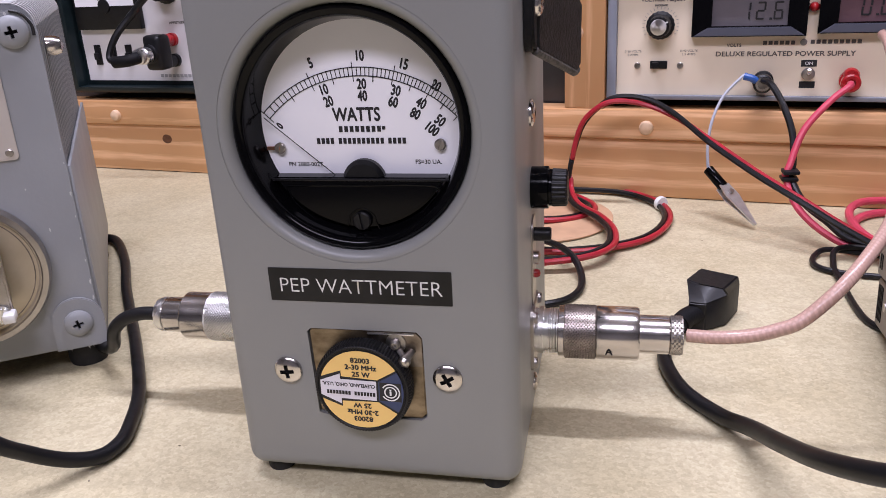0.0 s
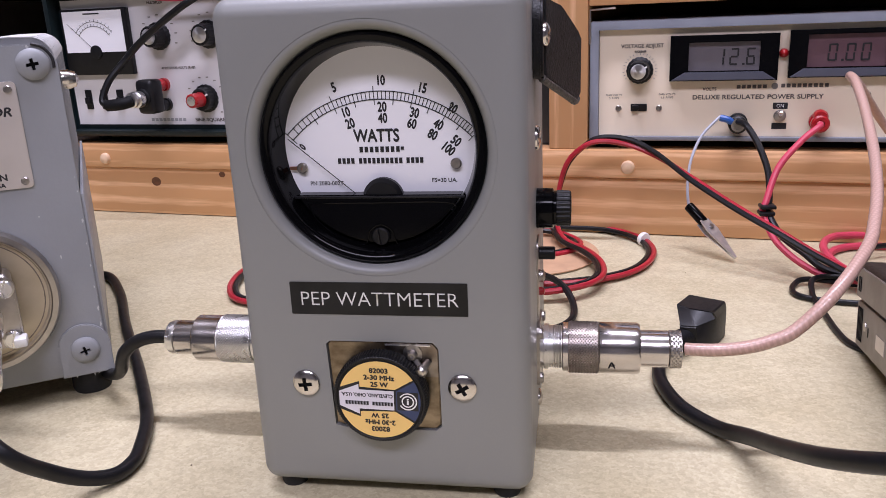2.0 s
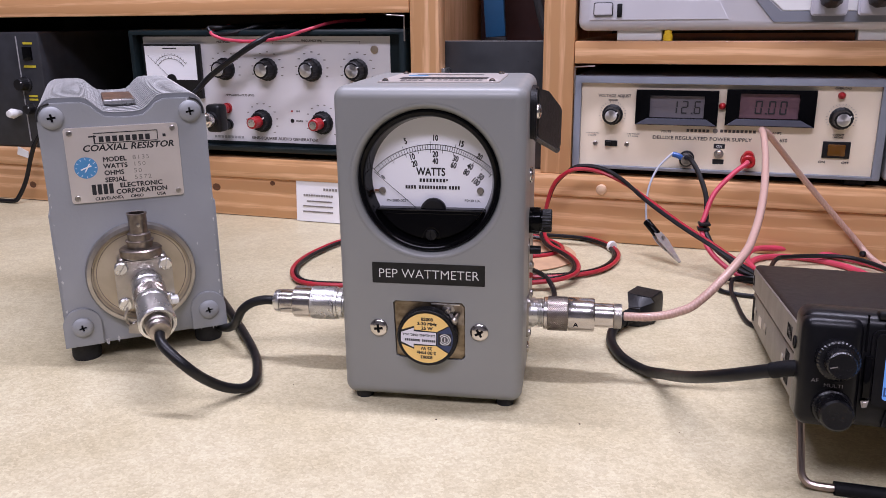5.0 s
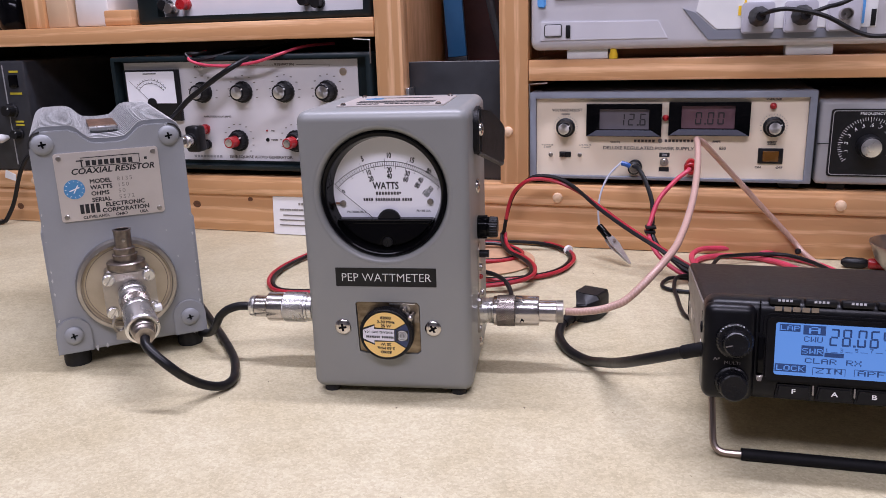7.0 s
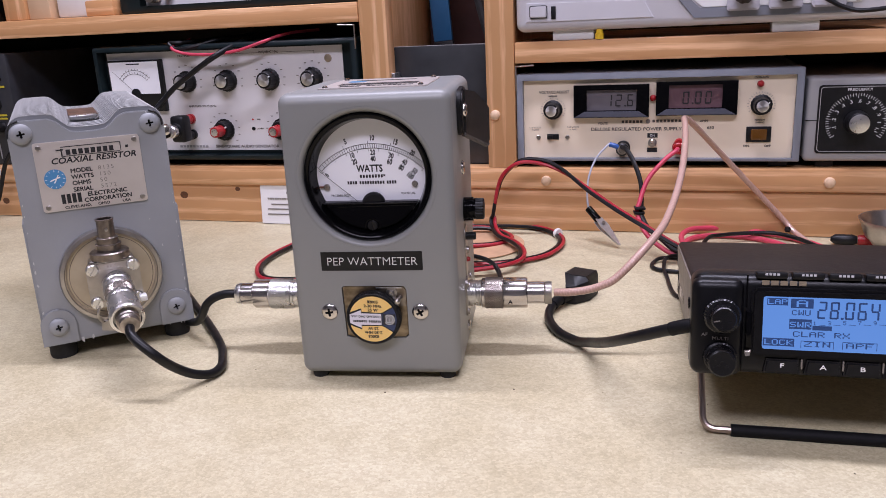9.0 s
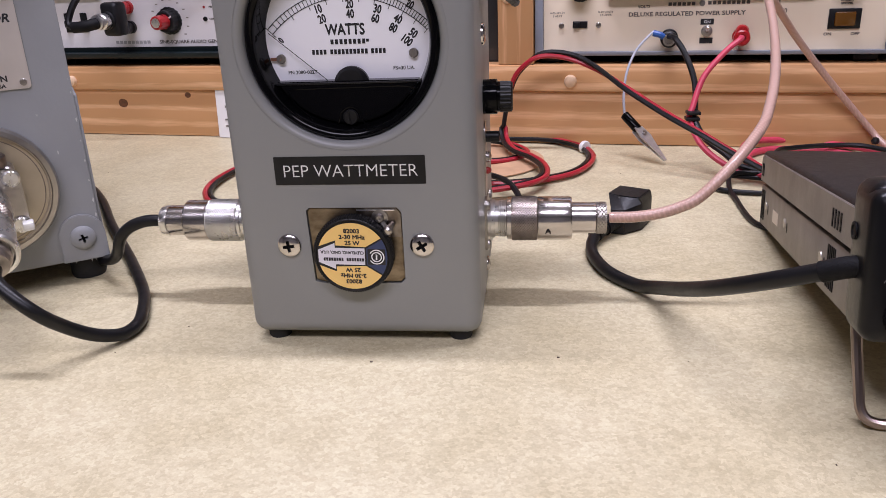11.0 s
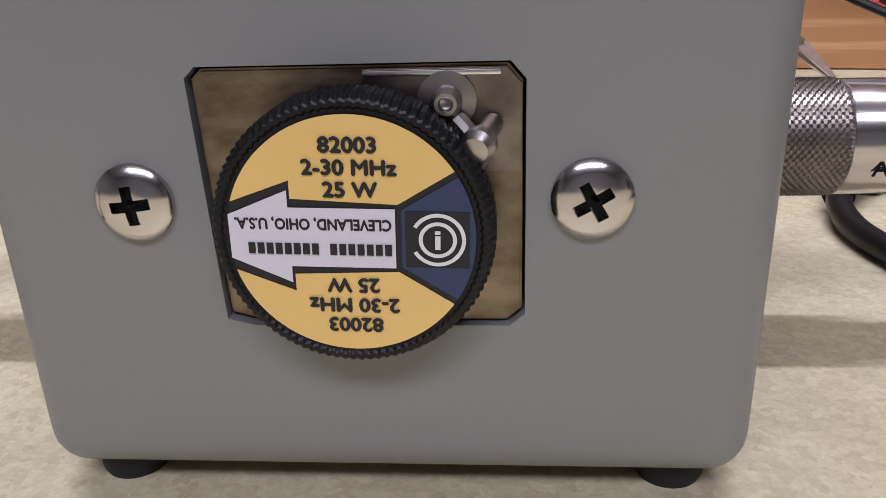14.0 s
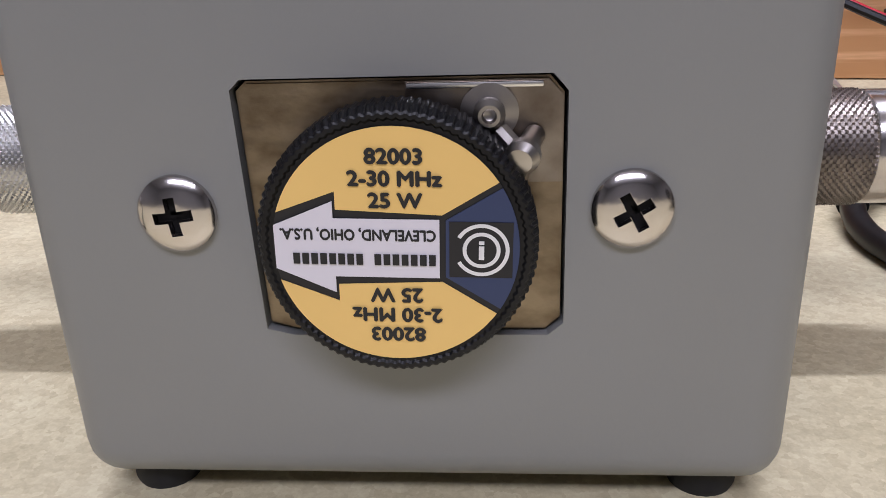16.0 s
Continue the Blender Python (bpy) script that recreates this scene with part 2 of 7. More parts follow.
M_CREAM = mat("cream_panel", (0.86, 0.74, 0.565), 0.45, 0, 0.02, 30)
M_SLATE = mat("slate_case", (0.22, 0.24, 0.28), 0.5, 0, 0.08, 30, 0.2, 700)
M_LEDGE = mat("dark_slate_ledge", (0.075, 0.080, 0.105), 0.4, 0, 0.05, 60)
M_LCD = mat("grey_lcd", (0.150, 0.135, 0.150), 0.22, 0, 0.04, 60)
M_LCDRED = mat("reddish_lcd", (0.140, 0.076, 0.088), 0.22, 0, 0.04, 60)
M_AMBER = mat("amber_rocker", (0.13, 0.052, 0.006), 0.22)
M_PANELWHITE = mat("offwhite_panel", (0.72, 0.70, 0.70), 0.45, 0, 0.02, 30)
M_TEAL = mat("dark_green_case", (0.006, 0.013, 0.015), 0.4, 0, 0.2, 40, spec=0.3)
M_GREYPAINT = mat("mid_grey_paint", (0.33, 0.33, 0.33), 0.45, 0, 0.04, 30)
M_SCOPE = mat("pale_grey_plastic", (0.56, 0.55, 0.57), 0.4, 0, 0.03, 20)
M_SCOPEDARK = mat("slate_grey_plastic", (0.20, 0.21, 0.24), 0.42)
M_BLUEKEY = mat("blue_key", (0.10, 0.34, 0.70), 0.35)
M_YELCAP = mat("yellow_cap", (0.85, 0.55, 0.02), 0.35)
M_RADIO = mat("brown_black_case", (0.015, 0.012, 0.011), 0.5, 0, 0.15, 150, 0.3, 1500, spec=0.3)
# chassis side grey; on the black cover it paints the bench's sheen
M_RADIOSIDE = mat("sandy_grey_side", (0.23, 0.205, 0.18), 0.48, 0.3, 0.12, 60, 0.2, 900)
M_RADIOPANEL = mat("black_front_panel", (0.004, 0.004, 0.005), 0.32, 0, 0.15, 200, 0.12, 1500, spec=0.25)
M_LABELINK = mat("worn_label_white", (0.70, 0.70, 0.68), 0.5, 0, 0.12, 400)
M_CHIP = mat("pale_primer", (0.50, 0.50, 0.49), 0.6, 0, 0.12, 300)
M_KNOB = mat("glossy_black_knob", (0.004, 0.004, 0.005), 0.24, 0, 0.2, 200, 0.05, 900, spec=0.45)
M_CAP = mat("spun_aluminium", (0.80, 0.78, 0.77), 0.30, 1.0)
spin = M_CAP.node_tree.nodes.new("ShaderNodeTangent")
spin.direction_type, spin.axis = "RADIAL", "Z"
M_CAP.node_tree.links.new(spin.outputs[0], M_CAP.node_tree.nodes["Principled BSDF"].inputs["Tangent"])
M_CAP.node_tree.nodes["Principled BSDF"].inputs["Anisotropic"].default_value = 0.85
M_JAW = mat("bright_jaw_metal", (0.66, 0.65, 0.64), 0.30, 0.8, 0.1, 200)
M_SHROUD = mat("translucent_grey_plastic", (0.50, 0.49, 0.53), 0.35, 0, 0.03, 40)
M_SCREEN = glow("blue_backlit_screen", (0.16, 0.43, 0.95), 0.66, (0.02, 0.04, 0.08))
M_PIXEL = mat("dark_lcd_segments", (0.022, 0.07, 0.21), 0.45)
M_KEYINK = mat("grey_key_ink", (0.55, 0.56, 0.58), 0.5)
M_BRASS = mat("brassy_letters", (0.42, 0.34, 0.24), 0.4, 0.6)
M_STEEL = mat("steel_wire", (0.36, 0.29, 0.26), 0.3, 1.0, 0.06, 60)
M_PAPER = mat("white_card", (0.78, 0.77, 0.76), 0.7, 0, 0.02, 30)
M_CARDBOARD = mat("cardboard", (0.60, 0.43, 0.27), 0.7, 0, 0.06, 30)
M_CORK = mat("wooden_disc", (0.50, 0.30, 0.17), 0.6, 0, 0.12, 60)
M_BLUESTRIP = mat("blue_strip", (0.022, 0.11, 0.24), 0.35, 0, 0.1, 20)
M_MAROON = mat("maroon_cloth", (0.045, 0.014, 0.011), 0.7, 0, 0.15, 40)
M_SHEET = mat("smoked_sheet", (0.028, 0.030, 0.033), 0.3, 0, 0.25, 30)
M_GLASS = clear("meter_glass")


def braid(name, color, dark):
    """Clear jacket over a woven shield: fine diamond pattern."""
    m = mat(name, color, 0.3, 0, 0, 1, coat=0.4)
    nt = m.node_tree
    b = nt.nodes["Principled BSDF"]
    tc = nt.nodes.new("ShaderNodeTexCoord")
    outs = []
    for sgn in (1, -1):
        mp = nt.nodes.new("ShaderNodeMapping")
        mp.inputs["Rotation"].default_value = (0, radians(20), sgn * radians(45))
        nt.links.new(tc.outputs["Object"], mp.inputs[0])
        w = nt.nodes.new("ShaderNodeTexWave")
        w.inputs["Scale"].default_value, w.inputs["Distortion"].default_value = 190, 0.3
        nt.links.new(mp.outputs[0], w.inputs["Vector"])
        outs.append(w.outputs["Fac"])
    mx = nt.nodes.new("ShaderNodeMath")
    mx.operation = "MULTIPLY"
    nt.links.new(outs[0], mx.inputs[0])
    nt.links.new(outs[1], mx.inputs[1])
    r = nt.nodes.new("ShaderNodeValToRGB")
    r.color_ramp.elements[0].color, r.color_ramp.elements[1].color = (*dark, 1), (*color, 1)
    r.color_ramp.elements[1].position = 0.5
    nt.links.new(mx.outputs[0], r.inputs[0])
    nt.links.new(r.outputs[0], b.inputs["Base Color"])
    return m


M_COAX = braid("clear_jacket_coax", (0.53, 0.335, 0.27), (0.45, 0.28, 0.222))


# mesh helpers
def part(name, bm, material, parent=None, label="", m=None, smooth=35):
    me = bpy.data.meshes.new(name)
    bm.to_mesh(me)
    bm.free()
    me.materials.append(material)
    if smooth:
        me.polygons.foreach_set("use_smooth", [True] * len(me.polygons))
        me.set_sharp_from_angle(angle=radians(smooth))
    ob = new(name, me)
    ob.parent = parent
    if m is not None:
        ob.matrix_local = m
    if label:
        tagged(ob, label)
    return ob


def thing(name, m, label, category, group=""):
    ob = new(name)
    ob.empty_display_size = 0.02
    ob.matrix_world = m
    return tagged(ob, label, category, group)


def box(x0, x1, y0, y1, z0, z1, bev=0.0, seg=2):
    bm = bmesh.new()
    bmesh.ops.create_cube(bm, size=1)
    bmesh.ops.transform(bm, matrix=Matrix.Translation(((x0 + x1) / 2, (y0 + y1) / 2, (z0 + z1) / 2)) @ Matrix.Diagonal((x1 - x0, y1 - y0, z1 - z0, 1)), verts=bm.verts)
    if bev:
        bmesh.ops.bevel(bm, geom=bm.edges[:], offset=bev, segments=seg, profile=0.5, affect="EDGES")
    return bm


def add(bm, other, m=None):
    """Joins other into bm."""
    if m is not None:
        bmesh.ops.transform(other, matrix=m, verts=other.verts)
    me = bpy.data.meshes.new("joining")
    other.to_mesh(me)
    other.free()
    bm.from_mesh(me)
    bpy.data.meshes.remove(me)
    return bm


def moved(bm, m):
    bmesh.ops.transform(bm, matrix=m, verts=bm.verts)
    return bm


FRONT = pose(0, 0, 0, 90, 0, 0)      # local z becomes -y: out of a front panel
RIGHT = pose(0, 0, 0, 0, 90, 0)      # local z becomes +x
LEFT = pose(0, 0, 0, 0, -90, 0)      # local z becomes -x


def lathe(profile, seg=32, wave=0.0, teeth=0):
    """Solid of revolution about z from (radius, height) pairs; wave and teeth flute it."""
    bm = bmesh.new()
    rings = []
    for r, h in profile:
        if r < 1e-6:
            rings.append([bm.verts.new((0, 0, h))])
            continue
        ring = []
        for i in range(seg):
            a = 2 * math.pi * i / seg
            rr = r * (1 + (wave if teeth and (i * teeth * 2 // seg) % 2 else 0))
            ring.append(bm.verts.new((rr * math.cos(a), rr * math.sin(a), h)))
        rings.append(ring)
    for a, b in zip(rings, rings[1:]):
        for i in range(seg):
            j = (i + 1) % seg
            if len(a) == 1 and len(b) == 1:
                continue
            if len(a) == 1:
                bm.faces.new((a[0], b[j], b[i]))
            elif len(b) == 1:
                bm.faces.new((a[i], a[j], b[0]))
            else:
                bm.faces.new((a[i], a[j], b[j], b[i]))
    for ring, flip in ((rings[0], True), (rings[-1], False)):
        if len(ring) > 1:
            bm.faces.new(ring[::-1] if flip else ring)
    bmesh.ops.recalc_face_normals(bm, faces=bm.faces)
    return bm


def disc(r, h, bev=0.0, seg=32):
    p = [(r, 0), (r, h - bev), (r - bev, h)] if bev else [(r, 0), (r, h)]
    return lathe(p, seg)


def knurl(r, length, around=36, rows=14, depth=0.0004):
    """Diamond-knurled sleeve along z."""
    bm = bmesh.new()
    n, k = around * 4, rows * 4
    grid = []
    for j in range(k + 1):
        ring = []
        for i in range(n):
            u, v = (i + j) % 4, (i - j) % 4
            d = depth * (min(abs(u - 2), abs(v - 2)) - 1) if 0 < j < k else 0.0
            a = 2 * math.pi * i / n
            ring.append(bm.verts.new(((r + d) * math.cos(a), (r + d) * math.sin(a), length * j / k)))
        grid.append(ring)
    for a, b in zip(grid, grid[1:]):
        for i in range(n):
            bm.faces.new((a[i], a[(i + 1) % n], b[(i + 1) % n], b[i]))
    bm.faces.new(grid[0][::-1])
    bm.faces.new(grid[-1])
    return bm


def prism(points, h, bev=0.0):
    """Outline in xy pushed up along z by h."""
    bm = bmesh.new()
    f = bm.faces.new([bm.verts.new((x, y, 0)) for x, y in points])
    if f.normal.z < 0:
        f.normal_flip()
    up = bmesh.ops.extrude_face_region(bm, geom=[f])["geom"]
    vs = [v for v in up if isinstance(v, bmesh.types.BMVert)]
    bmesh.ops.translate(bm, vec=(0, 0, h), verts=vs)
    bmesh.ops.recalc_face_normals(bm, faces=bm.faces)
    if bev:
        top = [e for e in bm.edges if all(abs(v.co.z - h) < 1e-7 for v in e.verts)]
        bmesh.ops.bevel(bm, geom=top, offset=bev, segments=2, affect="EDGES")
    return bm


def arc(cx, cy, r, a0, a1, n=16):
    return [(cx + r * math.cos(radians(a0 + (a1 - a0) * i / n)), cy + r * math.sin(radians(a0 + (a1 - a0) * i / n))) for i in range(n + 1)]


def rrect(x0, x1, y0, y1, r, n=4):
    return arc(x1 - r, y1 - r, r, 0, 90, n) + arc(x0 + r, y1 - r, r, 90, 180, n) + arc(x0 + r, y0 + r, r, 180, 270, n) + arc(x1 - r, y0 + r, r, 270, 360, n)


def spline(points, per=8):
    """A smooth line through the points."""
    p = [Vector(q) for q in points]
    p = [2 * p[0] - p[1]] + p + [2 * p[-1] - p[-2]]
    out = []
    for a, b, c, d in zip(p, p[1:], p[2:], p[3:]):
        for i in range(per):
            t = i / per
            out.append(0.5 * (2 * b + (c - a) * t + (2 * a - 5 * b + 4 * c - d) * t * t + (3 * b - a - 3 * c + d) * t ** 3))
    out.append(p[-2])
    return out


def tube(points, r, seg=10, per=8, smooth=True):
    path = spline(points, per) if smooth else [Vector(q) for q in points]
    bm = bmesh.new()
    side = None
    rings = []
    for i, q in enumerate(path):
        d = (path[min(i + 1, len(path) - 1)] - path[max(i - 1, 0)]).normalized()
        if side is None:
            side = d.orthogonal().normalized()
        side = (side - d * side.dot(d)).normalized()
        up = d.cross(side)
        rings.append([bm.verts.new(q + r * (math.cos(2 * math.pi * k / seg) * side + math.sin(2 * math.pi * k / seg) * up)) for k in range(seg)])
    for a, b in zip(rings, rings[1:]):
        for k in range(seg):
            bm.faces.new((a[k], a[(k + 1) % seg], b[(k + 1) % seg], b[k]))
    bm.faces.new(rings[0][::-1])
    bm.faces.new(rings[-1])
    return bm


def cut(bm, *cutters):
    """bm less the cutters."""
    me = bpy.data.meshes.new("blank")
    bm.to_mesh(me)
    bm.free()
    ob = new("blank", me)
    tools = []
    for c in cutters:
        cm = bpy.data.meshes.new("cutter")
        c.to_mesh(cm)
        c.free()
        co = new("cutter", cm)
        mod = ob.modifiers.new("cut", "BOOLEAN")
        mod.object, mod.operation, mod.solver = co, "DIFFERENCE", "EXACT"
        tools.append(co)
    done = bpy.data.meshes.new_from_object(ob.evaluated_get(bpy.context.evaluated_depsgraph_get()))
    out = bmesh.new()
    out.from_mesh(done)
    for o in [ob] + tools:
        data = o.data
        bpy.data.objects.remove(o)
        bpy.data.meshes.remove(data)
    bpy.data.meshes.remove(done)
    return out


def letters(text, size, x, y, align="CENTER", thick=0.0, turn=0, wide=1.0, slant=0.0, spacing=1.0):
    """Letters as a mesh in the xy plane, height of a capital = size, centred on y."""
    cu = bpy.data.curves.new("letters", "FONT")
    cu.body, cu.size, cu.align_x, cu.shear, cu.space_character = text, size / 0.69, align, slant, spacing
    cu.offset, cu.resolution_u, cu.fill_mode = min(thick, 0), 3, "FRONT"
    ob = bpy.data.objects.new("letters", cu)
    me = bpy.data.meshes.new_from_object(ob)
    bm = bmesh.new()
    bm.from_mesh(me)
    bpy.data.objects.remove(ob)
    bpy.data.curves.remove(cu)
    bpy.data.meshes.remove(me)
    if thick > 0:  # heavier strokes: the letters again, a hair aside and above
        base = bm.copy()
        for i, (dx, dy) in enumerate(((thick, 0), (-thick, 0), (0, thick), (0, -thick))):
            add(bm, base.copy(), Matrix.Translation((dx, dy, (i + 1) * 4e-6)))
        base.free()
    moved(bm, pose(x, y, 0, 0, 0, turn) @ Matrix.Diagonal((wide, 1, 1, 1)) @ Matrix.Translation((0, -size / 2, 0)))
    return bm


def bars(items, h=0.00012):
    """Flat printed bars in xy: (x centre, y centre, width, height[, turn])."""
    bm = bmesh.new()
    for x, y, w, t, *turn in items:
        add(bm, box(-w / 2, w / 2, -t / 2, t / 2, 0, h), pose(x, y, 0, 0, 0, turn[0] if turn else 0))
    return bm


def onface(bm, y):
    """From panel coordinates (x right, y up, z out) to a front face at depth y."""
    return moved(bm, Matrix.Translation((0, y, 0)) @ FRONT)


def phillips(r, dome, y_out, parent, m, material=None, turn=20, name="screw", k=1.0):
    """Domed cross-head screw, axis along local z."""
    prof = [(r, 0)] + [(r * math.cos(a), dome * (0.25 + 0.75 * math.sin(a))) for a in (0.15, 0.45, 0.8, 1.15)] + [(0, dome)]
    head = lathe(prof, 28)
    bar2 = box(-r * 0.105 * k, r * 0.105 * k, -r * 0.37 * k, r * 0.37 * k, dome * 0.3, dome * 2)
    bar1 = box(-r * 0.37 * k, r * 0.37 * k, -r * 0.105 * k, r * 0.105 * k, dome * 0.3, dome * 2)
    head = cut(head, bar1, bar2)
    ob = part(name, head, material or M_CHROME, parent, "", m @ pose(0, 0, 0, 0, 0, turn))
    cross = bars([(0, 0, r * 0.72 * k, r * 0.195 * k), (0, 0, r * 0.195 * k, r * 0.72 * k)])
    part("recess", moved(cross, Matrix.Translation((0, 0, dome * 0.32))), M_BLACKROUGH, ob)
    return ob


def slotted(r, h, parent, m, material=None, turn=0):
    head = cut(disc(r, h, r * 0.2, 20), box(-r * 1.2, r * 1.2, -r * 0.12, r * 0.12, h * 0.5, h * 2))
    return part("screw", head, material or M_NICKEL, parent, "", m @ pose(0, 0, 0, 0, 0, turn))


# the place: bench, room, shelf unit (its own axes: x along the shelf, y away from the bench)
SH = pose(0.108, 0.362, 0, 0, 0, -9)


def structure(name, bm, material, label, m=None, smooth=35):
    ob = part(name, bm, material, None, "", None, smooth)
    if m is not None:
        ob.matrix_world = m
    return tagged(ob, label, name.split("_")[0], "", "structure")


structure("floor", box(-2.6, 2.6, -3.2, 1.6, -0.94, -0.9), M_FLOOR, "grey concrete workshop floor")
structure("ceiling", box(-2.6, 2.6, -3.2, 1.6, 1.6, 1.64), M_CEIL, "white ceiling over the bench")
structure("wall_north", box(-2.6, 2.6, 1.2, 1.3, -0.9, 1.6), M_WALL, "pale plaster wall behind the shelves")
structure("wall_south", box(-2.6, 2.6, -3.2, -3.1, -0.9, 1.6), M_WALL, "pale plaster wall")
structure("wall_west", box(-2.6, -2.5, -3.1, 1.2, -0.9, 1.6), M_WALL, "pale plaster wall")
structure("wall_east", box(2.5, 2.6, -3.1, 1.2, -0.9, 1.6), M_WALL, "pale plaster wall")
bench = thing("workbench", pose(0.108, 0.362, 0, 0, 0, -9), "workbench with a mottled cream laminate top", "bench")
part("benchtop", box(-1.3, 1.2, -0.72, 0.36, -0.03, 0, 0.003), M_BENCH, bench, "mottled cream laminate")
for bx in (-1.2, 1.1):
    for by in (-0.62, 0.26):
        part("leg", box(bx - 0.04, bx + 0.04, by - 0.04, by + 0.04, -0.9, -0.03, 0.003), M_PINE_Z, bench)

shelf = thing("shelf_unit", SH, "varnished pine bench shelf with round wooden plugs", "shelf")


def board(name, x0, x1, y0, y1, z0, z1, material, label=""):
    return part(name, box(x0, x1, y0, y1, z0, z1, 0.0012, 2), material, shelf, label)


board("rail", -0.95, 0.72, 0.002, 0.02, 0.0005, 0.0445, M_PINE_X)
board("shelf_edge", -0.95, 0.72, -0.002, 0.02, 0.045, 0.0668, M_PINE_X)
board("bottom_shelf", -0.95, 0.72, 0.0205, 0.36, 0.052, 0.0665, M_SHADEDWOOD)
board("post", -0.196, -0.166, -0.001, 0.02, 0.067, 0.62, M_PINE_Z)
board("post", -0.0625, -0.033, -0.001, 0.02, 0.067, 0.62, M_PINE_Z)
board("divider", -0.186, -0.172, 0.0205, 0.36, 0.067, 0.62, M_PINE_Z)
board("divider", -0.054, -0.040, 0.0205, 0.36, 0.067, 0.62, M_PINE_Z)
board("shelf_edge", -0.95, -0.1965, -0.002, 0.02, 0.2195, 0.2395, M_PINE_X)
board("middle_shelf", -0.95, -0.1865, 0.0205, 0.36, 0.2255, 0.239, M_PINE_X)
board("shelf_edge", -0.0325, 0.72, -0.002, 0.02, 0.172, 0.1925, M_PINE_X)
board("middle_shelf", -0.0395, 0.72, 0.0205, 0.36, 0.179, 0.192, M_PINE_X)
board("back_panel", -0.95, 0.72, 0.361, 0.372, 0.001, 0.62, M_SHADEDWOOD)
board("side_panel", -0.966, -0.951, 0.0, 0.372, 0.001, 0.62, M_SHADEDWOOD)
board("side_panel", 0.721, 0.736, 0.0, 0.372, 0.001, 0.62, M_SHADEDWOOD)
board("top_shelf", -0.95, 0.72, 0.0, 0.36, 0.621, 0.64, M_PINE_X)
for px, pz, py in ((-0.0021, 0.0538, -0.002), (0.2637, 0.0545, -0.002), (-0.0538, 0.1213, -0.001), (-0.4855, 0.0535, -0.002), (-0.665, 0.055, -0.002), (0.53, 0.0545, -0.002)):
    part("plug", lathe([(0.0052, 0), (0.0052, 0.0015), (0.0044, 0.0034), (0.0025, 0.0045), (0, 0.0048)], 20), M_PEG, shelf, "", Matrix.Translation((px, py, pz)) @ FRONT)
for kx, kz, kr, ky in ((-0.4355, 0.0316, 0.0042, 0.002), (-0.363, 0.0397, 0.0026, 0.002), (-0.7, 0.02, 0.004, 0.002), (-0.19, 0.012, 0.003, 0.002)):
    part("knot", disc(kr, 0.0002, 0, 14), M_KNOT, shelf, "", Matrix.Translation((kx, ky, kz)) @ FRONT @ Matrix.Diagonal((1.25, 1, 1, 1)))


